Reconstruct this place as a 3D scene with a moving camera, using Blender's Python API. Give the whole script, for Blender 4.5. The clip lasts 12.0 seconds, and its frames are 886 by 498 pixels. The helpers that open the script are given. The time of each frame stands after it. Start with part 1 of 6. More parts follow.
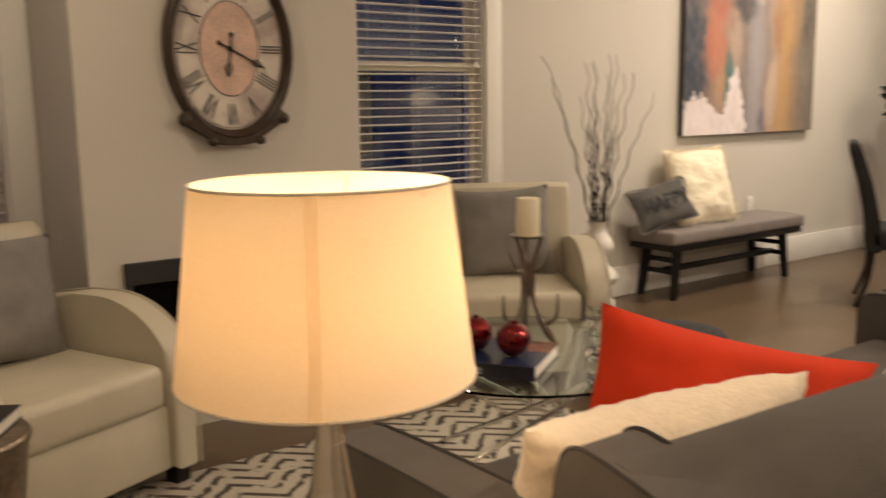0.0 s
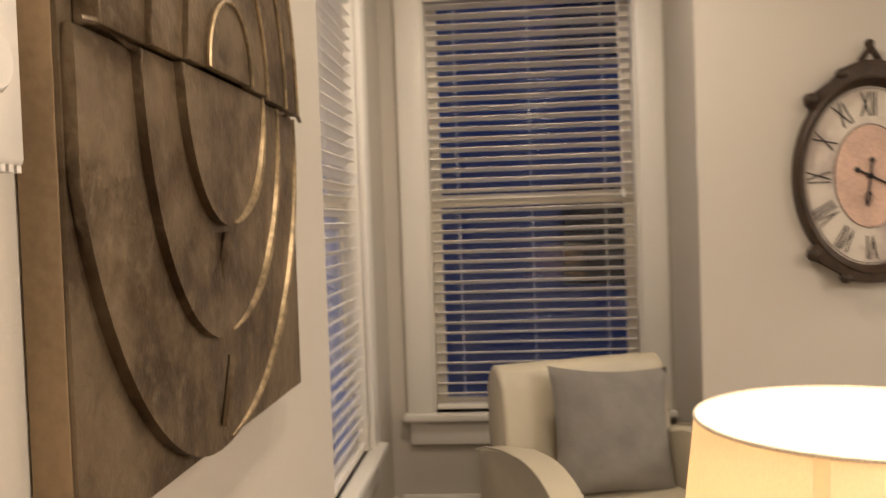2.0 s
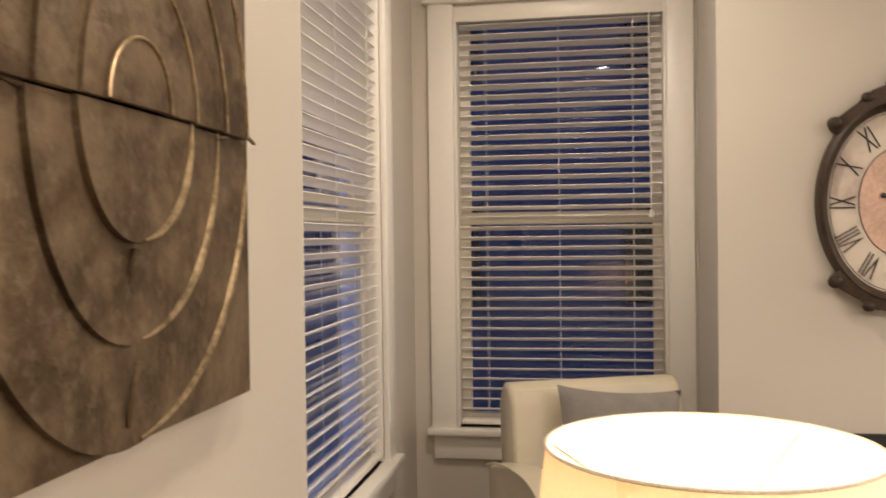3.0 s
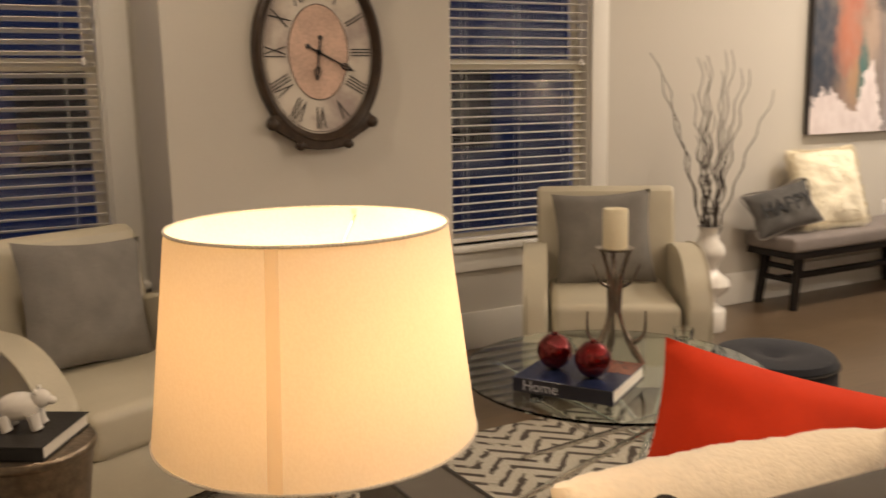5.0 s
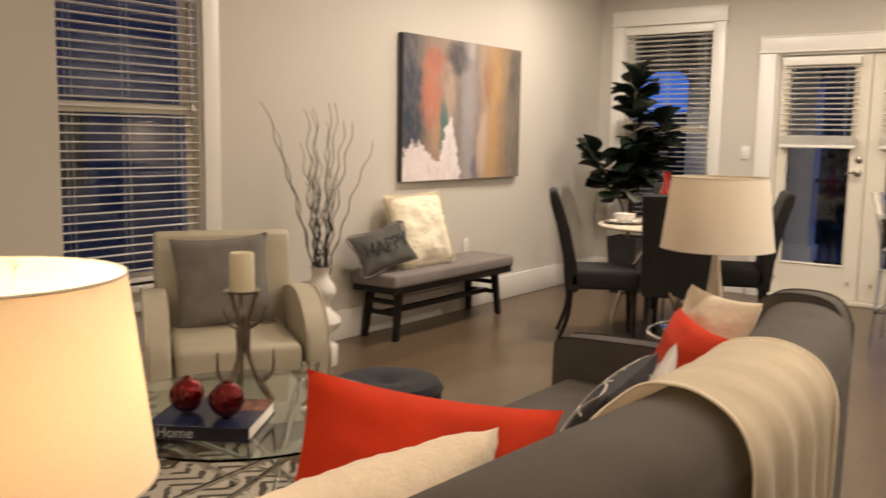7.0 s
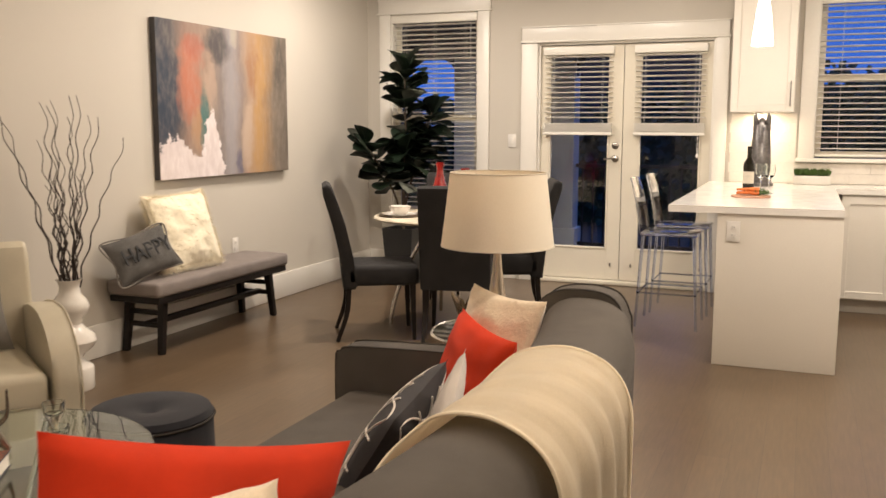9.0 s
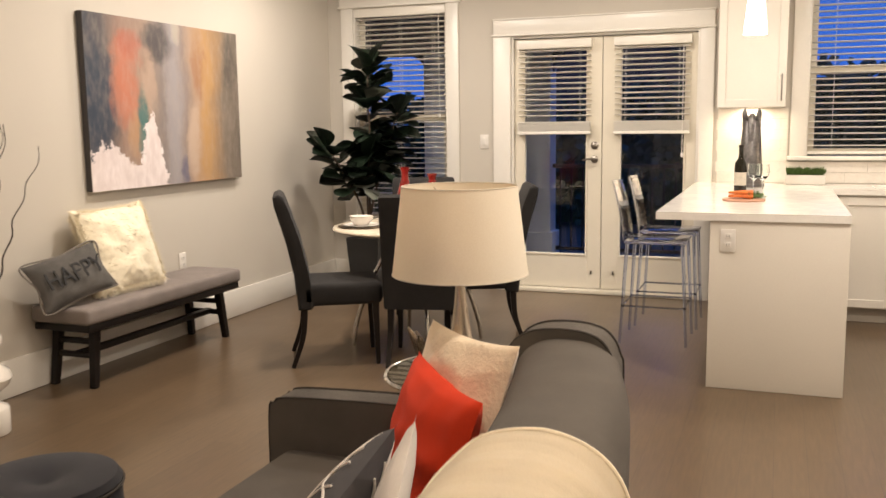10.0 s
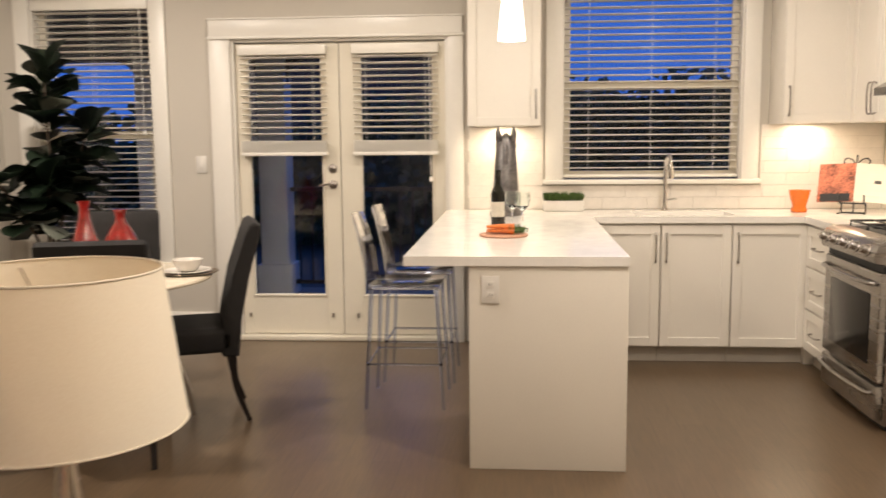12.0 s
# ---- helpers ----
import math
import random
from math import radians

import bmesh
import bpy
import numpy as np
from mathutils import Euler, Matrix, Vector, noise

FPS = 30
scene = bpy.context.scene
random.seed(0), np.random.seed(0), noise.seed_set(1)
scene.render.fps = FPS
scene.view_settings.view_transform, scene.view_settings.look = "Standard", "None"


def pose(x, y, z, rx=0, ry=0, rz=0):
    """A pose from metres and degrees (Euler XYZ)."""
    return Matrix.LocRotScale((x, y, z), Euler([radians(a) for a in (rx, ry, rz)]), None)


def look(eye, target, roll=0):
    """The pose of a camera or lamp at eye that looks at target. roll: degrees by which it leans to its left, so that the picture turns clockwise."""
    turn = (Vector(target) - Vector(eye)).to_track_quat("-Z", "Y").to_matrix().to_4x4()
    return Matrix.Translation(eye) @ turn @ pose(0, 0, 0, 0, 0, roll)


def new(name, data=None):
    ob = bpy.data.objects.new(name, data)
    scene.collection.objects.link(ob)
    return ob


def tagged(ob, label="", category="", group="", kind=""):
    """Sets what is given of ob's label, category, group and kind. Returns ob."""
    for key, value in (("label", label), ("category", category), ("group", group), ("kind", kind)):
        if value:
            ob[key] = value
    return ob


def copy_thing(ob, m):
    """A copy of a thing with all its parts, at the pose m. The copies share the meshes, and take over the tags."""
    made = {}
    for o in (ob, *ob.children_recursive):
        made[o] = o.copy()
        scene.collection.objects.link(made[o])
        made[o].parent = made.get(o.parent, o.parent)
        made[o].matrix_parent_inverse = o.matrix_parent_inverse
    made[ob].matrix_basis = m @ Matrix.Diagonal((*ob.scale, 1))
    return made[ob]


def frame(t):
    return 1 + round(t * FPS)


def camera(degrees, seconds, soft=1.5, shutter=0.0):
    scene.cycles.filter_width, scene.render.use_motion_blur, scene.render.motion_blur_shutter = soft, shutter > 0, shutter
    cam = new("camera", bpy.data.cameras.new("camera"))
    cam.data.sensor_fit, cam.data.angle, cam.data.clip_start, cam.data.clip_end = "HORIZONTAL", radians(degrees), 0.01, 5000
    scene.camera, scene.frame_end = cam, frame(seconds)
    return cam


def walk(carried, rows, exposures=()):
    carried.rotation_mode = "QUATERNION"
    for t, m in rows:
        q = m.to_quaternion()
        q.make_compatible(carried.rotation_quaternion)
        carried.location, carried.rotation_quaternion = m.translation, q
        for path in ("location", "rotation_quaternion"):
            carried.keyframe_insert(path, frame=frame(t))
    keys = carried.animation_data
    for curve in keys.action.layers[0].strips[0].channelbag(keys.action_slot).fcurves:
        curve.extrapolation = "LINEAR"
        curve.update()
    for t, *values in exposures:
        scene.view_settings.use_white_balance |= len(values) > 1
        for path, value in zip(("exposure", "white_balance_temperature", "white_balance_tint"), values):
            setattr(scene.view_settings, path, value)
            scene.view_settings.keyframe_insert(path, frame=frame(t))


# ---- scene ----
cam = camera(52.6, 12.0, shutter=0.5)
PATH = [
    (0, (3.953, 0.764, 1.272), (2.368, 1.94, 0.95), -0.8),
    (0.5, (3.91, 0.775, 1.281), (2.165, 1.708, 0.995), -1.6),
    (1, (3.916, 0.804, 1.325), (2.026, 1.414, 1.085), -3.3),
    (1.5, (3.888, 0.874, 1.375), (1.903, 1.066, 1.214), -3.1),
    (2, (3.847, 0.982, 1.385), (1.855, 0.825, 1.322), -2.0),
    (2.5, (3.897, 1.136, 1.402), (1.93, 0.775, 1.392), -0.3),
    (3, (3.875, 1.215, 1.391), (1.903, 0.881, 1.363), -0.7),
    (3.5, (3.859, 1.256, 1.361), (1.864, 1.167, 1.249), -1.3),
    (3.7, (3.867, 1.254, 1.34), (1.873, 1.32, 1.198), -1.4),
    (5.3, (3.968, 0.919, 1.315), (2.304, 1.977, 0.977), -1.0),
    (5.5, (3.99, 0.904, 1.305), (2.367, 2.03, 0.986), -1.1),
    (6, (4.065, 0.825, 1.323), (2.571, 2.123, 1.033), -1.1),
    (6.5, (4.042, 0.805, 1.334), (2.702, 2.266, 1.068), -0.2),
    (7, (3.994, 0.81, 1.346), (2.818, 2.409, 1.097), 0.9),
    (7.5, (3.998, 0.813, 1.357), (2.978, 2.516, 1.112), 1.4),
    (9.3, (3.841, 1.167, 1.39), (3.118, 3.011, 1.112), -0.2),
    (9.5, (3.824, 1.303, 1.407), (3.103, 3.146, 1.123), -0.4),
    (10, (3.745, 1.551, 1.394), (3.05, 3.406, 1.118), -0.7),
    (10.5, (3.627, 1.783, 1.409), (3.039, 3.675, 1.134), -0.7),
    (11, (3.634, 2.04, 1.396), (3.179, 3.97, 1.135), -1.0),
    (11.5, (3.647, 2.331, 1.432), (3.331, 4.288, 1.168), -1.0),
    (12, (3.627, 2.621, 1.426), (3.462, 4.599, 1.176), -0.5),
]
EXPOSURES = [(0.0, -0.33, 6600, 10), (1.0, -0.16, 6600, 10), (1.5, -0.10, 6500, 10), (2.0, 0.28, 6200, 10), (2.5, 0.36, 6000, 10), (3.7, 0.46, 6200, 10), (5.3, -0.34, 6550, 10), (7.5, -0.27, 6300, 10), (9.5, -0.15, 6250, 10), (10.5, -0.14, 6250, 10), (12.0, -0.36, 6280, 10)]
walk(cam, [(t, look(eye, target, roll)) for t, eye, target, roll in PATH], EXPOSURES)

# ---- world and large lights ----
world = bpy.data.worlds.new("dusk")
scene.world = world
world.use_nodes = True
WN = world.node_tree.nodes
WN["Background"].inputs[0].default_value = (0.038, 0.145, 0.62, 1)
WN["Background"].inputs[1].default_value = 1.15
WARM, KITCHEN = (1.0, 0.80, 0.60), (1.0, 0.86, 0.72)
# recessed ceiling lights: x, y, watts, colour
DOWNLIGHTS = [
    (1.3, 1.15, 16, WARM), (3.3, 1.3, 14, WARM), (4.0, 2.75, 19, WARM), (1.35, 4.6, 19, WARM), (3.9, 3.9, 30, WARM),
    (1.3, 6.0, 50, KITCHEN), (0.95, 7.3, 40, KITCHEN), (2.7, 7.5, 20, KITCHEN), (4.85, 5.2, 64, KITCHEN), (4.75, 7.3, 28, KITCHEN),
]
CEIL = 2.75


def lamp(name, kind, m, watts, colour, size=0.1):
    data = bpy.data.lights.new(name, kind)
    data.energy, data.color = watts, colour
    if kind == "AREA":
        data.shape, data.size = "DISK", size
    else:
        data.shadow_soft_size = size
    ob = new(name, data)
    ob.matrix_world = m
    return ob


for lx, ly, watts, colour in DOWNLIGHTS:
    lamp("downlight_lamp", "AREA", pose(lx, ly, CEIL - 0.012), watts, colour, 0.12)
lamp("table_lamp_bulb", "POINT", pose(2.936, 1.346, 1.025), 7.6, (1.0, 0.70, 0.42), 0.035)
lamp("pendant_bulb", "POINT", pose(3.6, 6.8, 1.93), 6.0, (1.0, 0.84, 0.62), 0.03)
for ux, uy, uw in ((3.54, 8.62, 4.0), (5.5, 8.62, 4.0), (5.88, 7.95, 5.0)):
    lamp("under_cabinet_lamp", "AREA", pose(ux, uy, 1.478), uw, (1.0, 0.80, 0.55), 0.16)


# ---- materials ----
class Nodes:
    def __init__(self, name):
        self.m = bpy.data.materials.new(name)
        self.m.use_nodes = True
        self.t = self.m.node_tree
        self.b = self.t.nodes["Principled BSDF"]
        self.out = self.t.nodes["Material Output"]

    def put(self, kind, **values):
        n = self.t.nodes.new(kind)
        for k, v in values.items():
            n.inputs[k.replace("_", " ")].default_value = v
        return n

    def link(self, a, b):
        self.t.links.new(a, b)

    def math(self, op, a, b=0.0):
        n = self.t.nodes.new("ShaderNodeMath")
        n.operation = op
        for i, v in enumerate((a, b)):
            if isinstance(v, (int, float)):
                n.inputs[i].default_value = v
            else:
                self.link(v, n.inputs[i])
        return n.outputs[0]

    def smooth(self, v, lo, hi):
        n = self.t.nodes.new("ShaderNodeMapRange")
        n.interpolation_type = "SMOOTHSTEP"
        self.link(v, n.inputs[0])
        n.inputs[1].default_value, n.inputs[2].default_value = lo, hi
        return n.outputs[0]

    def mix(self, fac, a, b, mode="MIX"):
        n = self.t.nodes.new("ShaderNodeMix")
        n.data_type, n.blend_type = "RGBA", mode
        for i, v in ((0, fac), (6, a), (7, b)):
            if isinstance(v, (int, float)):
                n.inputs[i].default_value = v
            elif isinstance(v, tuple):
                n.inputs[i].default_value = (*v, 1)
            else:
                self.link(v, n.inputs[i])
        return n.outputs[2]

    def coords(self, which="Object", scale=(1, 1, 1)):
        c = self.t.nodes.new("ShaderNodeTexCoord")
        mp = self.t.nodes.new("ShaderNodeMapping")
        mp.inputs["Scale"].default_value = scale
        self.link(c.outputs[which], mp.inputs[0])
        return mp.outputs[0]

    def noise(self, co, scale, detail=3.0, rough=0.55):
        n = self.put("ShaderNodeTexNoise", Scale=scale, Detail=detail, Roughness=rough)
        self.link(co, n.inputs["Vector"])
        return n.outputs[0]

    def bump(self, height, strength, distance=0.01):
        n = self.put("ShaderNodeBump", Strength=strength, Distance=distance)
        self.link(height, n.inputs["Height"])
        self.link(n.outputs[0], self.b.inputs["Normal"])


def paint(name, colour, rough=0.5, metal=0.0, var=0.12, scale=3.0, grain=90.0, bump=0.15, stretch=(1, 1, 1), coat=0.0, sheen=0.0, spec=0.5, rvar=0.1):
    n = Nodes(name)
    co = n.coords(scale=stretch)
    big, fine = n.noise(co, scale), n.noise(co, grain, 2)
    both = n.math("ADD", n.math("MULTIPLY", big, 0.6), n.math("MULTIPLY", fine, 0.4))
    lo, hi = tuple(c * (1 - var) for c in colour), tuple(min(1, c * (1 + var)) for c in colour)
    n.link(n.mix(n.smooth(both, 0.3, 0.7), lo, hi), n.b.inputs["Base Color"])
    n.link(n.math("ADD", n.math("MULTIPLY", n.math("SUBTRACT", big, 0.5), rvar), rough), n.b.inputs["Roughness"])
    n.b.inputs["Metallic"].default_value = metal
    n.b.inputs["Coat Weight"].default_value = coat
    n.b.inputs["Sheen Weight"].default_value = sheen
    n.b.inputs["Specular IOR Level"].default_value = spec
    if bump:
        n.bump(fine, bump, 0.004)
    return n.m


def weave(name, colour, rough=0.85, threads=420.0, var=0.2, bump=0.4, sheen=0.05):
    """Cloth: two crossed wave threads over a soft mottling."""
    n = Nodes(name)
    co = n.coords()
    mott = n.noise(co, 9.0, 4)
    thread = n.noise(co, threads, 1)
    lo, hi = tuple(c * (1 - var) for c in colour), tuple(min(1, c * (1 + var)) for c in colour)
    f = n.math("ADD", n.math("MULTIPLY", mott, 0.5), n.math("MULTIPLY", thread, 0.5))
    n.link(n.mix(n.smooth(f, 0.32, 0.68), lo, hi), n.b.inputs["Base Color"])
    n.b.inputs["Roughness"].default_value = rough
    n.b.inputs["Sheen Weight"].default_value = sheen
    n.b.inputs["Specular IOR Level"].default_value = 0.2
    n.bump(thread, bump, 0.003)
    return n.m


def clear(name, tint=(1, 1, 1), rough=0.0, ior=1.45):
    n = Nodes(name)
    n.b.inputs["Base Color"].default_value = (*tint, 1)
    n.b.inputs["Roughness"].default_value = rough
    n.b.inputs["IOR"].default_value = ior
    n.b.inputs["Transmission Weight"].default_value = 1.0
    return n.m


def glow(name, colour, strength):
    n = Nodes(name)
    n.b.inputs["Base Color"].default_value = (0.9, 0.9, 0.9, 1)
    n.b.inputs["Emission Color"].default_value = (*colour, 1)
    n.b.inputs["Emission Strength"].default_value = strength
    return n.m


def shade_cloth(name, through_share, tint=(0.86, 0.60, 0.33)):
    n = Nodes(name)
    co = n.coords(scale=(1, 1, 1))
    weft = n.noise(co, 300.0, 1)
    colour = n.mix(n.smooth(weft, 0.3, 0.7), (0.82, 0.785, 0.68), (0.86, 0.83, 0.73))
    d, tr, mx = n.put("ShaderNodeBsdfDiffuse"), n.put("ShaderNodeBsdfTranslucent"), n.put("ShaderNodeMixShader", Fac=through_share)
    n.link(colour, d.inputs[0])
    tr.inputs[0].default_value = (*tint, 1)
    n.link(d.outputs[0], mx.inputs[1]), n.link(tr.outputs[0], mx.inputs[2]), n.link(mx.outputs[0], n.out.inputs[0])
    return n.m


def floor_material():
    n = Nodes("stained wood floor")
    co = n.coords()
    br = n.put("ShaderNodeTexBrick", Scale=1.0, Mortar_Size=0.0012, Bias=0.0, Brick_Width=1.6, Row_Height=0.13)
    br.offset = 0.37
    rot = n.t.nodes.new("ShaderNodeMapping")
    rot.inputs["Rotation"].default_value = (0, 0, radians(90))
    n.link(co, rot.inputs[0])
    n.link(rot.outputs[0], br.inputs["Vector"])
    br.inputs["Color1"].default_value, br.inputs["Color2"].default_value = (0.112, 0.076, 0.045, 1), (0.130, 0.089, 0.053, 1)
    br.inputs["Mortar"].default_value = (0.085, 0.06, 0.042, 1)
    st = n.t.nodes.new("ShaderNodeMapping")
    st.inputs["Scale"].default_value = (14, 1.2, 1)
    n.link(co, st.inputs[0])
    grain = n.noise(st.outputs[0], 5.0, 5)
    mul = n.t.nodes.new("ShaderNodeMix")
    mul.data_type, mul.blend_type = "RGBA", "MULTIPLY"
    mul.inputs[0].default_value = 1.0
    n.link(n.mix(n.smooth(grain, 0.25, 0.8), (0.86, 0.86, 0.86), (1.12, 1.1, 1.08)), mul.inputs[7])
    n.link(br.outputs[0], mul.inputs[6])
    n.link(mul.outputs[2], n.b.inputs["Base Color"])
    haze = n.noise(co, 1.3, 3)
    n.link(n.math("ADD", n.math("MULTIPLY", haze, 0.14), 0.24), n.b.inputs["Roughness"])
    return n.m


def rug_material():
    """Cream pile with broken dark zigzag rows."""
    n = Nodes("zigzag rug")
    co = n.coords()
    sep = n.t.nodes.new("ShaderNodeSeparateXYZ")
    n.link(co, sep.inputs[0])
    wob = n.noise(co, 22.0, 3)
    u = n.math("ADD", sep.outputs[1], n.math("MULTIPLY", wob, 0.03))
    v = n.math("ADD", sep.outputs[0], n.math("MULTIPLY", wob, 0.03))
    zig = n.math("MULTIPLY", n.math("PINGPONG", u, 0.12), 0.95)
    band = n.math("FRACT", n.math("DIVIDE", n.math("ADD", v, zig), 0.085))
    line = n.math("MULTIPLY", n.smooth(band, 0.50, 0.56), n.math("SUBTRACT", 1.0, n.smooth(band, 0.86, 0.92)))
    gap = n.smooth(n.noise(co, 16.0, 3), 0.35, 0.45)
    pile = n.noise(co, 260.0, 2)
    cream = n.mix(n.smooth(pile, 0.3, 0.7), (0.38, 0.33, 0.265), (0.53, 0.475, 0.39))
    n.link(n.mix(n.math("MULTIPLY", line, gap), cream, (0.06, 0.043, 0.032)), n.b.inputs["Base Color"])
    n.b.inputs["Roughness"].default_value = 0.95
    n.bump(pile, 0.7, 0.006)
    return n.m


def painting_material():
    """Abstract canvas: soft upright drifts of colour, a dark cloud and a torn white patch. u runs along the canvas, v up it."""
    n = Nodes("abstract painting")
    sep = n.t.nodes.new("ShaderNodeSeparateXYZ")
    n.link(n.coords("Generated"), sep.inputs[0])
    drift = n.noise(n.coords("Generated", (1, 3.2, 1.4)), 1.5, 5, 0.6)
    sway = n.noise(n.coords("Generated", (1, 2.0, 2.6)), 2.1, 4)
    rag = n.noise(n.coords("Generated", (1, 7.5, 5)), 2.4, 6, 0.7)
    brush = n.noise(n.coords("Generated", (1, 16, 4)), 2.6, 4, 0.6)
    u = n.math("ADD", sep.outputs[1], n.math("MULTIPLY", n.math("SUBTRACT", drift, 0.5), 0.22))
    v = n.math("ADD", sep.outputs[2], n.math("MULTIPLY", n.math("SUBTRACT", sway, 0.5), 0.30))

    def ramp(x, stops):
        r = n.t.nodes.new("ShaderNodeValToRGB")
        n.link(x, r.inputs[0])
        while len(r.color_ramp.elements) < len(stops):
            r.color_ramp.elements.new(0.5)
        for e, (p, c) in zip(r.color_ramp.elements, stops):
            e.position, e.color = p, (*c, 1)
        return r.outputs[0]

    def blob(cu, cv, ru, rv, inner=0.0):
        """A soft-edged oval of paint."""
        du, dv = n.math("DIVIDE", n.math("SUBTRACT", u, cu), ru), n.math("DIVIDE", n.math("SUBTRACT", v, cv), rv)
        d = n.math("ADD", n.math("MULTIPLY", du, du), n.math("MULTIPLY", dv, dv))
        return n.smooth(n.math("ADD", d, n.math("MULTIPLY", n.math("SUBTRACT", rag, 0.5), 0.9)), 1.1, inner)

    col = ramp(u, [(0.0, (0.035, 0.04, 0.055)), (0.10, (0.10, 0.085, 0.085)), (0.18, (0.26, 0.17, 0.13)), (0.32, (0.30, 0.22, 0.17)), (0.42, (0.20, 0.17, 0.16)), (0.52, (0.29, 0.27, 0.28)),
                   (0.60, (0.24, 0.19, 0.17)), (0.66, (0.36, 0.25, 0.18)), (0.74, (0.40, 0.24, 0.11)), (0.82, (0.30, 0.19, 0.10)), (0.90, (0.17, 0.14, 0.11)), (1.0, (0.12, 0.10, 0.08))])
    for cu, cv, ru, rv, share, colour in (
        (0.03, 0.48, 0.14, 0.45, 1.0, (0.022, 0.034, 0.058)), (0.19, 0.62, 0.10, 0.32, 0.9, (0.44, 0.15, 0.085)), (0.23, 0.84, 0.08, 0.12, 0.7, (0.36, 0.10, 0.06)),
        (0.33, 0.60, 0.05, 0.22, 0.5, (0.46, 0.33, 0.25)), (0.24, 0.34, 0.05, 0.20, 0.7, (0.42, 0.24, 0.12)), (0.40, 0.86, 0.15, 0.13, 0.92, (0.055, 0.05, 0.055)),
        (0.50, 0.50, 0.08, 0.50, 0.75, (0.30, 0.275, 0.285)), (0.58, 0.08, 0.04, 0.15, 0.7, (0.07, 0.075, 0.15)), (0.66, 0.28, 0.06, 0.28, 0.75, (0.47, 0.36, 0.28)),
        (0.70, 0.72, 0.05, 0.24, 0.6, (0.27, 0.12, 0.06)), (0.76, 0.45, 0.05, 0.55, 0.7, (0.42, 0.25, 0.10)), (0.93, 0.80, 0.08, 0.25, 0.8, (0.07, 0.06, 0.05)),
        (0.29, 0.38, 0.05, 0.26, 1.0, (0.035, 0.13, 0.125)), (0.55, 0.97, 0.04, 0.08, 0.5, (0.5, 0.45, 0.36))):
        col = n.mix(n.math("MULTIPLY", blob(cu, cv, ru, rv), share), col, colour)
    col = n.mix(n.math("MULTIPLY", n.smooth(brush, 0.35, 0.8), 0.22), col, (0.46, 0.38, 0.32))
    # torn white patch along the lower edge, with one tall tongue
    edge = ramp(n.math("ADD", sep.outputs[1], n.math("MULTIPLY", n.math("SUBTRACT", rag, 0.5), 0.14)), [(p, (h, h, h)) for p, h in (
        (0.0, 0.20), (0.06, 0.25), (0.12, 0.28), (0.20, 0.19), (0.26, 0.14), (0.30, 0.27), (0.34, 0.42), (0.37, 0.48), (0.40, 0.33), (0.425, 0.18), (0.45, 0.0))])
    top = n.math("ADD", edge, n.math("MULTIPLY", n.math("SUBTRACT", rag, 0.5), 0.30))
    white = n.smooth(n.math("SUBTRACT", top, sep.outputs[2]), 0.0, 0.014)
    white = n.math("MULTIPLY", white, n.smooth(n.math("ADD", sep.outputs[1], n.math("MULTIPLY", n.math("SUBTRACT", rag, 0.5), 0.14)), 0.46, 0.44))
    col = n.mix(white, col, n.mix(n.smooth(brush, 0.3, 0.8), (0.62, 0.54, 0.53), (0.76, 0.69, 0.68)))
    n.link(col, n.b.inputs["Base Color"])
    n.b.inputs["Roughness"].default_value = 0.6
    n.bump(brush, 0.25, 0.004)
    return n.m


def bronze_material():
    n = Nodes("patinated bronze leaf")
    co = n.coords()
    a, b = n.noise(co, 7.0, 6, 0.65), n.noise(co, 45.0, 4)
    col = n.mix(n.smooth(a, 0.35, 0.65), (0.078, 0.052, 0.029), (0.21, 0.157, 0.098))
    col = n.mix(n.math("MULTIPLY", n.smooth(b, 0.5, 0.75), 0.5), col, (0.25, 0.195, 0.13))
    rust = n.smooth(n.noise(co, 3.2, 5, 0.6), 0.52, 0.70)
    col = n.mix(n.math("MULTIPLY", rust, 0.6), col, (0.105, 0.045, 0.018))
    n.link(col, n.b.inputs["Base Color"])
    n.b.inputs["Metallic"].default_value = 0.55
    n.link(n.math("ADD", n.math("MULTIPLY", a, 0.25), 0.34), n.b.inputs["Roughness"])
    n.bump(n.math("ADD", a, n.math("MULTIPLY", b, 0.3)), 0.5, 0.016)
    return n.m


def clock_face_material():
    n = Nodes("aged clock paper")
    co = n.coords()
    a, b = n.noise(co, 6.0, 5), n.noise(co, 24.0, 4)
    col = n.mix(n.smooth(a, 0.4, 0.72), (0.62, 0.56, 0.48), (0.38, 0.31, 0.28))
    n.link(n.mix(n.math("MULTIPLY", n.smooth(b, 0.55, 0.8), 0.4), col, (0.40, 0.30, 0.26)), n.b.inputs["Base Color"])
    n.b.inputs["Roughness"].default_value = 0.6
    return n.m


WALL = paint("greige wall paint", (0.55, 0.512, 0.448), 0.7, var=0.025, scale=1.2, grain=160, bump=0.12)
TRIM = paint("white satin trim paint", (0.78, 0.75, 0.69), 0.35, var=0.02, scale=2, grain=60, bump=0.04)
CEILING = paint("flat white ceiling paint", (0.80, 0.78, 0.74), 0.85, var=0.02, grain=140, bump=0.15)
FLOOR = floor_material()
RUG = rug_material()
CANVAS = painting_material()
CANVAS_EDGE = paint("dark canvas edge", (0.05, 0.045, 0.045), 0.7)
BRONZE = bronze_material()
# bright gold tone for the light caught on the relief's ridge edges
GOLD_GLINT = paint("gold edge glint", (0.36, 0.28, 0.17), 0.42, 0.85, var=0.55, scale=16)
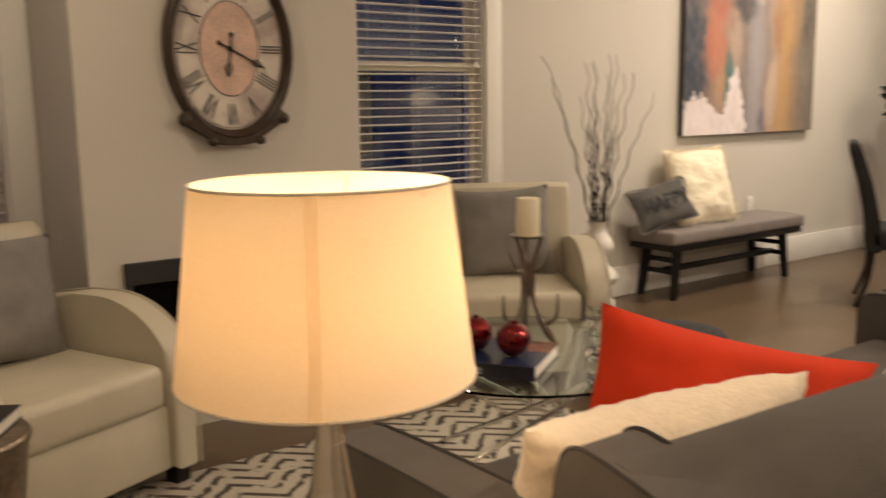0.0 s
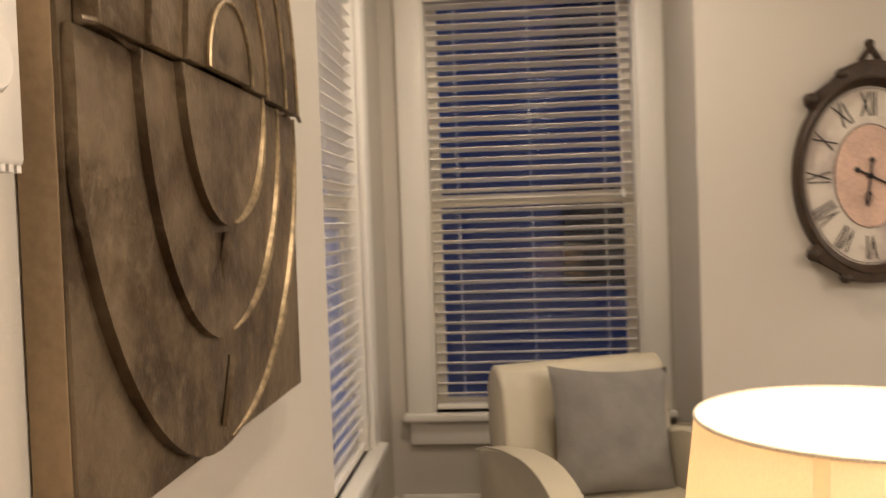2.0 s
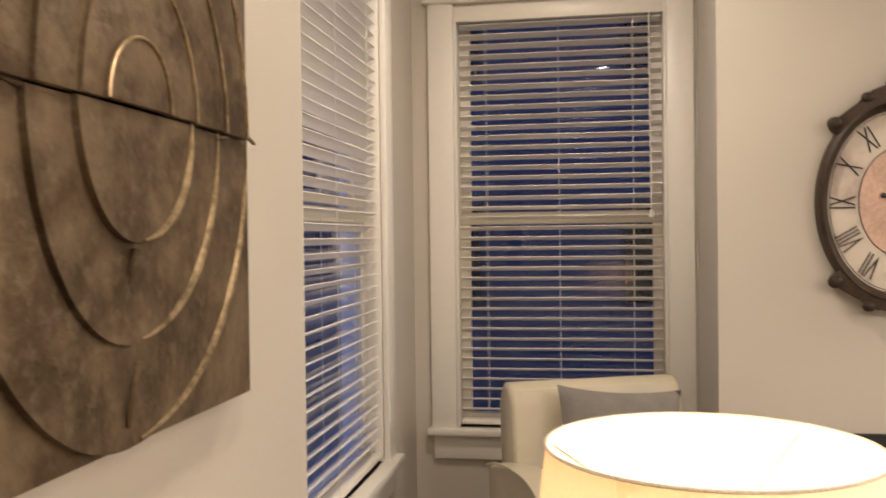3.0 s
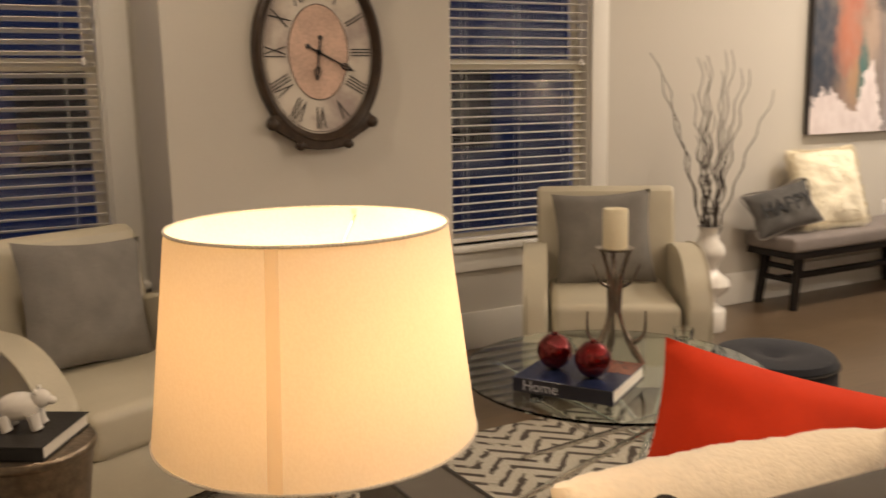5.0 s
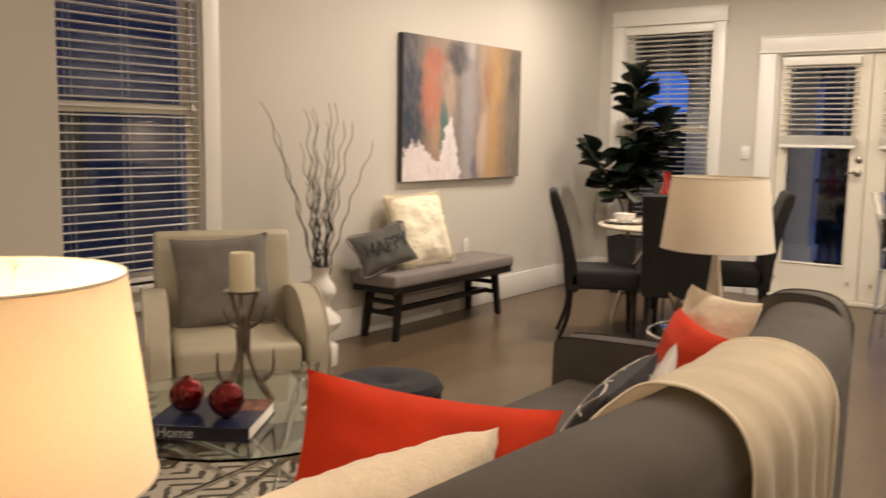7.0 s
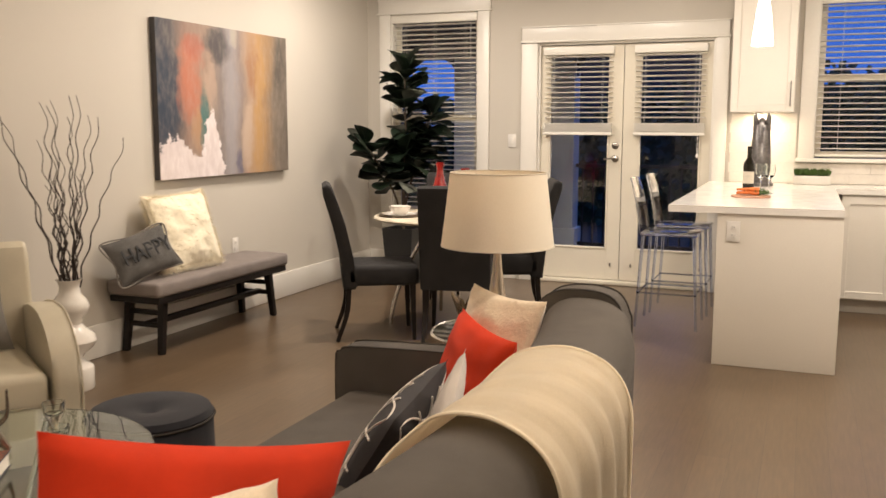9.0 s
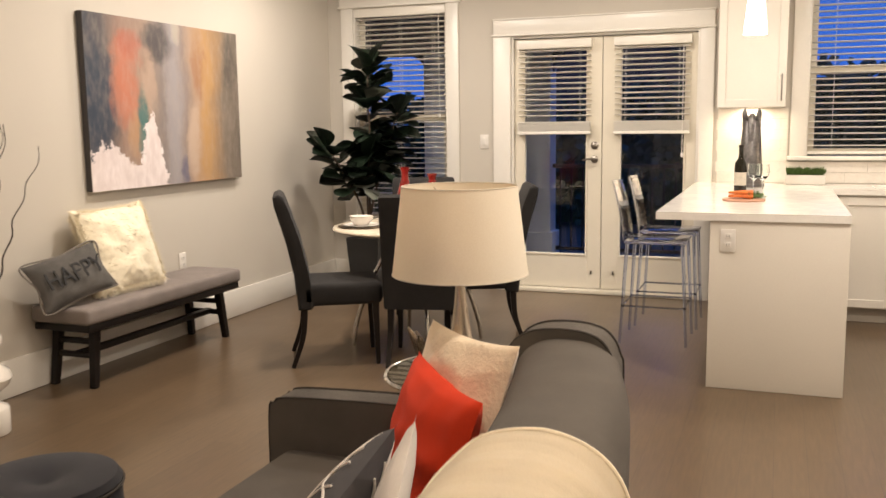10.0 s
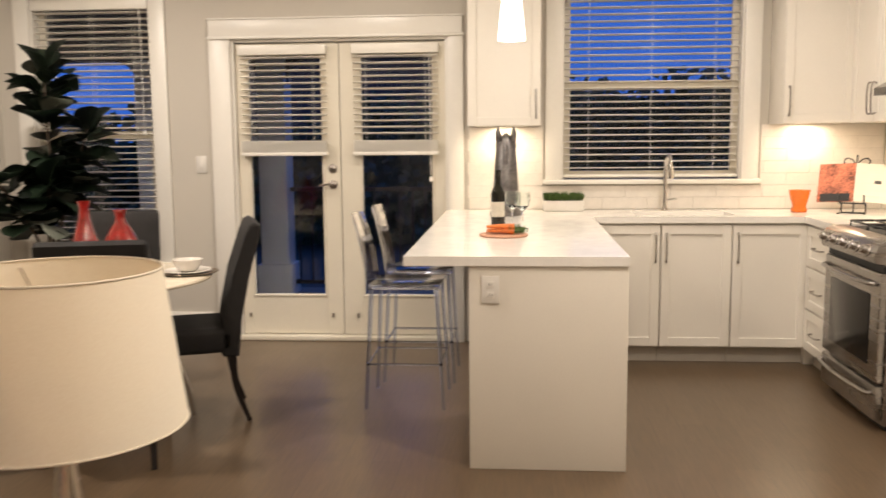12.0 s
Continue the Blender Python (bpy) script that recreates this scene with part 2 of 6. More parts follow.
LINEN_EDGE = paint("ochre canvas side", (0.30, 0.21, 0.12), 0.7, var=0.2, scale=6)
CLOCK_WOOD = paint("dark walnut clock case", (0.042, 0.026, 0.016), 0.45, spec=0.3, var=0.4, scale=20, grain=120)
CLOCK_FACE = clock_face_material()
CLOCK_ROSE = paint("faded rose clock centre", (0.58, 0.40, 0.31), 0.6, var=0.2, scale=12)
INK = paint("black ink", (0.015, 0.012, 0.012), 0.5, var=0.2)
BLIND = paint("cream white blind slat", (0.80, 0.765, 0.69), 0.35, var=0.03, bump=0.0)
SASH = paint("cream window sash", (0.72, 0.67, 0.56), 0.4, var=0.03, bump=0.03)
PANE = clear("window glass", (0.93, 0.97, 1.0))
LEATHER = paint("cream leather", (0.50, 0.45, 0.34), 0.42, var=0.07, scale=5, grain=240, bump=0.25)
LEG = paint("espresso wood", (0.011, 0.008, 0.007), 0.4, spec=0.25, var=0.3, scale=8, stretch=(1, 1, 0.2))
GREY_CLOTH = weave("grey pillow cloth", (0.20, 0.185, 0.165))
SOFA_CLOTH = weave("charcoal sofa cloth", (0.094, 0.083, 0.072), var=0.14, threads=600)
PIPING = weave("dark piping", (0.045, 0.040, 0.036))
RED = weave("red pillow cotton", (0.64, 0.046, 0.012), var=0.1, threads=700, sheen=0.03)
CREAM_FUR = paint("cream plush", (0.80, 0.67, 0.50), 0.95, var=0.05, scale=26, grain=90, bump=0.6, sheen=0.3)
WHITE_FUR = paint("ivory long wool", (0.84, 0.76, 0.58), 0.95, var=0.05, scale=24, grain=140, bump=0.5, sheen=0.4)
WHITE_COTTON = weave("off-white cotton", (0.68, 0.63, 0.58), var=0.08)
THROW = weave("cream knitted wool", (0.90, 0.80, 0.62), var=0.04, threads=300, bump=0.2, sheen=0.2)
POUF = weave("blue-grey velvet", (0.026, 0.027, 0.034), var=0.2, sheen=0.1)
CHAIR_CLOTH = weave("slate chair cloth", (0.020, 0.0185, 0.018), var=0.2)
BENCH_CLOTH = weave("taupe bench cloth", (0.22, 0.19, 0.175), var=0.1)
CHROME = paint("polished chrome", (0.75, 0.73, 0.70), 0.08, 1.0, var=0.02, bump=0.0, rvar=0.04)
SILVER = paint("brushed champagne metal", (0.60, 0.53, 0.45), 0.26, 1.0, var=0.08, scale=4, stretch=(1, 1, 8))
STEEL = paint("brushed stainless steel", (0.40, 0.38, 0.36), 0.27, 1.0, var=0.08, scale=3, grain=200, stretch=(1, 0.1, 6), bump=0.05)
DARK_METAL = paint("oil-rubbed bronze hardware", (0.10, 0.085, 0.07), 0.35, 0.9, var=0.2)
NICKEL = paint("satin nickel", (0.34, 0.31, 0.28), 0.3, 1.0, var=0.05, bump=0.0)
BLACK_IRON = paint("black cast iron", (0.012, 0.012, 0.013), 0.55, var=0.3)
BLACK_GLASS = paint("black fireplace glass", (0.003, 0.003, 0.003), 0.2, var=0.1, bump=0.0, spec=0.15)
OVEN_GLASS = paint("dark oven glass", (0.012, 0.011, 0.010), 0.15, var=0.1, bump=0.0, spec=0.25)
GLASS = clear("clear glass", (0.96, 1.0, 0.99))
TABLE_GLASS = clear("green-edged table glass", (0.86, 0.96, 0.93))
ACRYLIC = clear("clear blue-tinted acrylic", (0.62, 0.67, 0.84), 0.02, 1.35)
CERAMIC = paint("white glazed ceramic", (0.74, 0.70, 0.64), 0.12, var=0.03, bump=0.0, coat=0.4)
TWIG = paint("dark willow bark", (0.03, 0.019, 0.014), 0.7, var=0.4, scale=40)
LEAF = paint("glossy dark fig leaf", (0.012, 0.023, 0.012), 0.4, var=0.4, scale=14, grain=60, bump=0.2)
SILVER_LEAF = paint("pale underside of fig leaf", (0.20, 0.21, 0.17), 0.5, var=0.2)
BARK = paint("grey-brown bark", (0.09, 0.065, 0.045), 0.8, var=0.3, scale=20)
POT = paint("matte black planter", (0.018, 0.018, 0.018), 0.5, var=0.2)
SOIL = paint("dark potting soil", (0.03, 0.02, 0.014), 0.95, var=0.4, scale=40)
WAX = paint("ivory candle wax", (0.76, 0.68, 0.48), 0.5, var=0.04, bump=0.03)
ANTLER = paint("silvered antler", (0.28, 0.23, 0.18), 0.25, 0.85, var=0.25, scale=18, grain=80)
RED_GLASS = paint("red mercury glass", (0.17, 0.005, 0.007), 0.12, 0.75, var=0.5, scale=26, grain=70, coat=0.6)
RED_CERAMIC = paint("glazed red ceramic", (0.22, 0.008, 0.006), 0.10, var=0.4, scale=16, coat=1.0)
BOOK_NAVY = paint("navy book cover", (0.010, 0.010, 0.020), 0.3, var=0.3)
BOOK_BLUE = paint("printed blue cover", (0.022, 0.032, 0.085), 0.25, var=0.7, scale=9)
BOOK_BLACK = paint("black book cover", (0.015, 0.013, 0.012), 0.4)
PAPER = paint("book paper", (0.70, 0.65, 0.56), 0.8, var=0.08, stretch=(1, 1, 60))
COVER_PHOTO = paint("printed cover photograph", (0.16, 0.06, 0.04), 0.25, var=0.8, scale=16)
PRINT = paint("printed food photograph", (0.42, 0.13, 0.07), 0.35, var=0.95, scale=9)
QUARTZ = paint("white quartz counter", (0.80, 0.77, 0.72), 0.16, var=0.03, scale=12, bump=0.0)
CABINET = paint("white shaker lacquer", (0.76, 0.72, 0.65), 0.32, var=0.02, bump=0.03)
PANEL = paint("warm white end panel", (0.70, 0.655, 0.575), 0.4, var=0.02, bump=0.03)
# toe board white darkened: shade under the cabinet fronts is in the colour
TOE = paint("toe board paint with shade", (0.42, 0.38, 0.32), 0.5, var=0.05)
TILE = paint("pale backsplash tile", (0.74, 0.69, 0.62), 0.22, var=0.05, scale=14, bump=0.05)
MARBLE = paint("cream stone table top", (0.66, 0.58, 0.45), 0.2, var=0.15, scale=7)
HORSE = paint("pewter cast resin", (0.16, 0.15, 0.145), 0.35, 0.7, var=0.35, scale=14, grain=60)
BOTTLE = paint("dark wine bottle glass", (0.012, 0.010, 0.006), 0.06, var=0.1, bump=0.0)
LABEL = paint("bottle label", (0.60, 0.55, 0.46), 0.6)
CARROT = paint("orange carrots", (0.62, 0.17, 0.035), 0.5, var=0.25, scale=30)
HERB = paint("green herbs", (0.06, 0.11, 0.02), 0.6, var=0.5, scale=60)
BOARD = paint("pink-brown serving board", (0.50, 0.27, 0.17), 0.5, var=0.15)
ORANGE = paint("orange glass", (0.75, 0.17, 0.015), 0.15, var=0.2)
PLASTIC = paint("white switch plastic", (0.74, 0.71, 0.66), 0.35, var=0.02, bump=0.0)
DRUM = paint("hammered bronze drum", (0.22, 0.17, 0.12), 0.32, 0.8, var=0.35, scale=9, grain=50, bump=0.5)
SHADE_LIT = shade_cloth("warm linen shade", 0.21)
SHADE_SEAM = shade_cloth("doubled linen seam", 0.92, (0.97, 0.92, 0.86))
LETTER = paint("pale print", (0.42, 0.42, 0.45), 0.5, var=0.02)
CHARCOAL_PRINT = paint("charcoal print", (0.010, 0.010, 0.011), 0.7)
GLOW_WARM = glow("lamp diffuser", (1.0, 0.82, 0.6), 6.0)
GLOW_PENDANT = glow("lit opal glass", (1.0, 0.87, 0.68), 10.0)
ASPHALT = paint("dark garden ground", (0.05, 0.055, 0.045), 0.9, var=0.3)
DECK = paint("grey deck boards", (0.16, 0.15, 0.14), 0.7, var=0.2, stretch=(0.2, 6, 1))
SIDING = paint("neighbour siding", (0.07, 0.07, 0.075), 0.8, var=0.1)
ROOF = paint("dark roof shingle", (0.04, 0.04, 0.045), 0.9, var=0.3)
DARK_LEAF = paint("dusk hedge leaves", (0.035, 0.06, 0.03), 0.8, var=0.5, scale=4)


# ---- mesh helpers ----
def finish(name, bm, mat, parent=None, smooth=False, m=None):
    bmesh.ops.recalc_face_normals(bm, faces=bm.faces)
    me = bpy.data.meshes.new(name)
    bm.to_mesh(me)
    bm.free()
    for some in mat if isinstance(mat, (list, tuple)) else (mat,):
        me.materials.append(some)
    if smooth:
        me.polygons.foreach_set("use_smooth", [True] * len(me.polygons))
        me.set_sharp_from_angle(angle=radians(40))
    ob = new(name, me)
    if parent is not None:
        ob.parent = parent
    if m is not None:
        ob.matrix_basis = m
    return ob


def root(name, m, label, category, group="", kind=""):
    ob = new(name)
    ob.empty_display_size = 0.1
    ob.matrix_basis = m
    return tagged(ob, label, category, group, kind)


def block(bm, x0, x1, y0, y1, z0, z1, bev=0.0, seg=2, mat=0):
    vs = [bm.verts.new((x, y, z)) for x in (x0, x1) for y in (y0, y1) for z in (z0, z1)]
    fs = [bm.faces.new([vs[i] for i in q]) for q in ((0, 1, 3, 2), (4, 6, 7, 5), (0, 4, 5, 1), (2, 3, 7, 6), (0, 2, 6, 4), (1, 5, 7, 3))]
    for f in fs:
        f.material_index = mat
    if bev:
        es = list({e for f in fs for e in f.edges})
        r = bmesh.ops.bevel(bm, geom=es, offset=bev, segments=seg, profile=0.5, affect="EDGES")
        for f in r["faces"]:
            f.material_index = mat
    return vs


def slab(name, dims, mat, parent=None, bev=0.004, seg=2, m=None, smooth=True):
    bm = bmesh.new()
    block(bm, *dims, bev=bev, seg=seg)
    return finish(name, bm, mat, parent, smooth and bev > 0, m)


def prism(bm, poly, axis, a0, a1, bev=0.0, seg=3, mat=0):
    """A polygon in the two other axes, drawn out along axis from a0 to a1."""
    def at(p, a):
        return {"x": (a, p[0], p[1]), "y": (p[0], a, p[1]), "z": (p[0], p[1], a)}[axis]
    lo, hi = [bm.verts.new(at(p, a0)) for p in poly], [bm.verts.new(at(p, a1)) for p in poly]
    caps = [bm.faces.new(lo), bm.faces.new(hi[::-1])]
    sides = [bm.faces.new((lo[i], hi[i], hi[(i + 1) % len(poly)], lo[(i + 1) % len(poly)])) for i in range(len(poly))]
    for f in caps + sides:
        f.material_index = mat
    if bev:
        es = list({e for f in caps for e in f.edges})
        bmesh.ops.bevel(bm, geom=es, offset=bev, segments=seg, profile=0.5, affect="EDGES")


def lathe(bm, profile, seg=32, at=(0, 0, 0), mat=0):
    rings = []
    for r, z in profile:
        rings.append([bm.verts.new((at[0] + r * math.cos(2 * math.pi * i / seg), at[1] + r * math.sin(2 * math.pi * i / seg), at[2] + z)) for i in range(seg)])
    for a, b in zip(rings, rings[1:]):
        for i in range(seg):
            bm.faces.new((a[i], a[(i + 1) % seg], b[(i + 1) % seg], b[i])).material_index = mat
    for ring in (rings[0], rings[-1]):
        bm.faces.new(ring).material_index = mat


def tube(bm, pts, r, seg=8, mat=0):
    pts = [Vector(p) for p in pts]
    rs = r if isinstance(r, (list, tuple)) else [r] * len(pts)
    rings, side = [], None
    for i, p in enumerate(pts):
        way = (pts[min(i + 1, len(pts) - 1)] - pts[max(i - 1, 0)]).normalized()
        if side is None:
            side = way.orthogonal().normalized()
        side = (side - way * side.dot(way)).normalized()
        up = way.cross(side)
        rings.append([bm.verts.new(p + rs[i] * (math.cos(2 * math.pi * k / seg) * side + math.sin(2 * math.pi * k / seg) * up)) for k in range(seg)])
    for a, b in zip(rings, rings[1:]):
        for k in range(seg):
            bm.faces.new((a[k], a[(k + 1) % seg], b[(k + 1) % seg], b[k])).material_index = mat
    bm.faces.new(rings[0]).material_index = mat
    bm.faces.new(rings[-1]).material_index = mat


def curve_points(pts, n=24):
    """A smooth line through the given points."""
    pts = [Vector(p) for p in pts]
    ext = [2 * pts[0] - pts[1], *pts, 2 * pts[-1] - pts[-2]]
    out = []
    for i in range(1, len(ext) - 2):
        a, b, c, d = ext[i - 1 : i + 3]
        steps = max(2, n // (len(pts) - 1))
        for k in range(steps):
            t = k / steps
            out.append(0.5 * (2 * b + (c - a) * t + (2 * a - 5 * b + 4 * c - d) * t * t + (3 * b - a - 3 * c + d) * t**3))
    return out + [pts[-1]]


def ball(bm, centre, radii, seg=16, mat=0):
    r = bmesh.ops.create_uvsphere(bm, u_segments=seg, v_segments=seg // 2 + 2, radius=1.0)
    for v in r["verts"]:
        v.co = Vector([v.co[i] * radii[i] + centre[i] for i in range(3)])
        for f in v.link_faces:
            f.material_index = mat


def cushion(w, h, t, n=18, seed=0, rough=0.006):
    """A stuffed pillow in x (width) and z (height), thick in y, with pinched corners and soft dents."""
    bm = bmesh.new()
    for side in (1, -1):
        grid = {}
        for i in range(n + 1):
            for k in range(n + 1):
                u, v = 2 * i / n - 1, 2 * k / n - 1
                e = max(0.0, (1 - u * u)) * max(0.0, (1 - v * v))
                pin_u, pin_v = 1 - 0.10 * (1 - v * v) * 0.9, 1 - 0.10 * (1 - u * u) * 0.9
                dent = rough * noise.noise((u * 2.3 + seed, v * 2.3, side * 3.1)) * 2
                grid[i, k] = bm.verts.new((u * w / 2 * pin_u, side * (t / 2 * e**0.42 + dent * e**0.5), v * h / 2 * pin_v))
        for i in range(n):
            for k in range(n):
                bm.faces.new((grid[i, k], grid[i + 1, k], grid[i + 1, k + 1], grid[i, k + 1]))
    bmesh.ops.remove_doubles(bm, verts=bm.verts, dist=1e-4)
    return bm


def facing(normal, up=(0, 0, 1), roll=0.0, at=(0, 0, 0)):
    """The pose of a pillow whose face looks along normal."""
    y = Vector(normal).normalized()
    x = Vector(up).cross(y).normalized() * -1
    z = x.cross(y)
    m = Matrix((x, y, z)).transposed().to_4x4()
    return Matrix.Translation(at) @ m @ Matrix.Rotation(radians(roll), 4, "Y")


def lettering(name, text, size, mat, m, parent=None, depth=0.001, align="CENTER"):
    c = bpy.data.curves.new(name, "FONT")
    c.body, c.size, c.extrude, c.align_x, c.align_y = text, size, depth, align, "CENTER"
    tmp = bpy.data.objects.new(name, c)
    me = bpy.data.meshes.new_from_object(tmp)
    bpy.data.objects.remove(tmp)
    me.materials.append(mat)
    ob = new(name, me)
    if parent is not None:
        ob.parent = parent
    ob.matrix_basis = m
    return ob


# ---- the shell ----
BACK, EAST, ART_Y, BAY_Y, T = 8.745, 6.03, 0.59, 0.43, 0.16
SILL, HEAD = 0.555, 2.40


def wall_with_holes(name, axis, at, thick, a0, a1, holes, label, mat=WALL):
    """A wall across axis, from at to at+thick, along the other axis a0..a1, with holes (b0, b1, z0, z1) going through."""
    bm = bmesh.new()
    cuts = sorted({a0, a1, *(v for h in holes for v in h[:2])})
    for b0, b1 in zip(cuts, cuts[1:]):
        mid, z = (b0 + b1) / 2, 0.0
        for h in sorted((h for h in holes if h[0] < mid < h[1]), key=lambda h: h[2]):
            if h[2] > z:
                wall_piece(bm, axis, at, thick, b0, b1, z, h[2])
            z = h[3]
        wall_piece(bm, axis, at, thick, b0, b1, z, CEIL)
    bmesh.ops.remove_doubles(bm, verts=bm.verts, dist=1e-5)
    return tagged(finish(name, bm, mat), label, "wall", kind="structure")


def wall_piece(bm, axis, at, thick, b0, b1, z0, z1):
    lo, hi = sorted((at, at + thick))
    block(bm, *((lo, hi, b0, b1) if axis == "x" else (b0, b1, lo, hi)), z0, z1)


W1, W2 = (0.615, 1.518, SILL, HEAD), (3.10, 4.0, SILL, HEAD)
FW = (0.62, 1.75, SILL, HEAD)
DW, KW, FD = (0.245, 1.105, SILL, HEAD - 0.01), (3.925, 5.105, 1.128, 2.40), (1.664, 3.159, 0.0, 2.092)
wall_with_holes("wall_west", "x", 0.0, -T, BAY_Y - T, BACK + T, [W1, W2], "greige painted wall with two sash windows")
wall_with_holes("wall_south", "y", BAY_Y, -T, -0.0, 2.0, [FW], "greige painted wall of the window bay")
tagged(slab("wall_south_inner", (2.0, EAST, BAY_Y - T, ART_Y, 0, CEIL), WALL, bev=0), "light painted wall beside the window bay", "wall", kind="structure")
wall_with_holes("wall_north", "y", BACK, T, 0.0, EAST, [DW, FD, KW], "greige painted wall with window and french doors")
tagged(slab("wall_east", (EAST, EAST + T, BAY_Y - T, BACK + T, 0, CEIL), WALL, bev=0), "greige painted kitchen wall", "wall", kind="structure")
tagged(slab("floor", (-T, EAST + T, BAY_Y - T, BACK + T, -0.12, 0.0), FLOOR, bev=0), "dark brown stained wood floor with soft sheen", "floor", kind="structure")
tagged(slab("ceiling", (-T, EAST + T, BAY_Y - T, BACK + T, CEIL, CEIL + 0.12), CEILING, bev=0), "flat white painted ceiling", "ceiling", kind="structure")

# chimney breast with the fireplace recess
bm = bmesh.new()
FY0, FY1, FZ0, FZ1 = 1.80, 2.69, 0.16, 0.67
for d in ((0.002, 0.58, 1.645, FY0, 0, CEIL), (0.002, 0.58, FY1, 2.825, 0, CEIL), (0.002, 0.58, FY0, FY1, 0, FZ0), (0.002, 0.58, FY0, FY1, FZ1, CEIL), (0.002, 0.2, FY0, FY1, FZ0, FZ1)):
    block(bm, *d)
tagged(finish("wall_chimney_breast", bm, WALL), "greige chimney breast standing out between two windows", "chimney breast", kind="structure")


def baseboard(name, dims):
    bm = bmesh.new()
    x0, x1, y0, y1 = dims
    block(bm, x0, x1, y0, y1, 0.001, 0.20, bev=0.004)
    tagged(finish(name, bm, TRIM, smooth=True), "tall white painted baseboard", "baseboard", kind="structure")


for i, d in enumerate((
    (0.002, 0.018, 0.47, 1.643), (0.002, 0.018, 2.827, BACK - 0.002), (0.02, 1.978, BAY_Y + 0.002, BAY_Y + 0.018), (2.0, EAST - 0.01, ART_Y + 0.002, ART_Y + 0.018),
    (0.582, 0.598, 1.645, 1.768), (0.582, 0.598, 2.722, 2.825), (0.02, 0.58, 1.627, 1.643), (0.02, 0.58, 2.827, 2.843),
    (0.02, 1.478, BACK - 0.018, BACK - 0.002), (EAST - 0.018, EAST - 0.002, 0.62, 6.88))):
    baseboard(f"baseboard_{i + 1}", d)


# ---- windows, blinds, french doors ----
def to_wall(axis, at, inward):
    """A pose that turns local (along, out into the room, up) to a wall."""
    if axis == "x":
        return Matrix(((0, inward, 0, at), (1, 0, 0, 0), (0, 0, 1, 0), (0, 0, 0, 1)))
    return Matrix(((1, 0, 0, 0), (0, inward, 0, at), (0, 0, 1, 0), (0, 0, 0, 1)))


def window(name, axis, at, inward, hole, mid, label, cased=(True, True), apron=True):
    a0, a1, z0, z1 = hole
    m = to_wall(axis, at, inward)
    r = root(name, m, label, "window", kind="structure")
    # casing: side boards, head board with a cap, stool and apron
    if cased[0]:
        slab("casing", (a0 - 0.11, a0, 0.002, 0.024, z0, z1), TRIM, r, 0.003)
    if cased[1]:
        slab("casing", (a1, a1 + 0.11, 0.002, 0.024, z0, z1), TRIM, r, 0.003)
    l, h = a0 - (0.125 if cased[0] else 0), a1 + (0.125 if cased[1] else 0)
    slab("head_bead", (l - 0.006, h + 0.006, 0.002, 0.040, z1, z1 + 0.016), TRIM, r, 0.004)
    slab("head_casing", (l + 0.006, h - 0.006, 0.002, 0.028, z1 + 0.016, z1 + 0.128), TRIM, r, 0.003)
    slab("head_cap", (l, h, 0.002, 0.036, z1 + 0.128, z1 + 0.14), TRIM, r, 0.003)
    slab("stool", (l, h, -0.06, 0.055, z0 - 0.03, z0), TRIM, r, 0.006)
    if apron:
        slab("apron", (a0 - 0.10, a1 + 0.10, 0.002, 0.022, z0 - 0.135, z0 - 0.032), TRIM, r, 0.003)
    # jamb lining
    for d in ((a0, a0 + 0.012, -T, 0.0, z0, z1), (a1 - 0.012, a1, -T, 0.0, z0, z1), (a0, a1, -T, 0.0, z1 - 0.012, z1)):
        slab("jamb", d, TRIM, r, 0.001)
    # two sashes, one behind the other
    for part, b0, b1, y in (("lower_sash", z0 + 0.005, mid + 0.02, -0.095), ("upper_sash", mid - 0.02, z1 - 0.012, -0.13)):
        bm = bmesh.new()
        x0, x1, d = a0 + 0.012, a1 - 0.012, 0.032
        for q in ((x0, x0 + 0.045, b0, b1), (x1 - 0.045, x1, b0, b1), (x0 + 0.045, x1 - 0.045, b0, b0 + 0.05), (x0 + 0.045, x1 - 0.045, b1 - 0.045, b1)):
            block(bm, q[0], q[1], y, y + d, q[2], q[3], bev=0.003, seg=1)
        s = finish(part, bm, SASH, r)
        p = slab("pane", (x0 + 0.045, x1 - 0.045, y + 0.014, y + 0.018, b0 + 0.05, b1 - 0.045), PANE, s, 0)
        p.visible_shadow = False
    slab("check_rail", (a0 + 0.012, a1 - 0.012, -0.064, -0.058, mid - 0.022, mid + 0.022), SASH, r, 0.002)
    return r


def slat_mesh(length, width=0.048):
    bm = bmesh.new()
    n, prev = 4, None
    for i in range(n + 1):
        u = i / n - 0.5
        y, z = u * width, 0.0035 * (1 - 4 * u * u)
        ring = [bm.verts.new((x, y, z + dz)) for dz in (0, 0.0028) for x in (-length / 2, length / 2)]
        if prev:
            for a, b in ((0, 1), (3, 2)):
                bm.faces.new((prev[a], prev[b], ring[b], ring[a]))
            bm.faces.new((prev[0], ring[0], ring[2], prev[2]))
            bm.faces.new((prev[1], prev[3], ring[3], ring[1]))
        if i in (0, n):
            bm.faces.new((ring[0], ring[1], ring[3], ring[2]))
        prev = ring
    bmesh.ops.recalc_face_normals(bm, faces=bm.faces)
    me = bpy.data.meshes.new("slat")
    bm.to_mesh(me)
    bm.free()
    me.materials.append(BLIND)
    return me


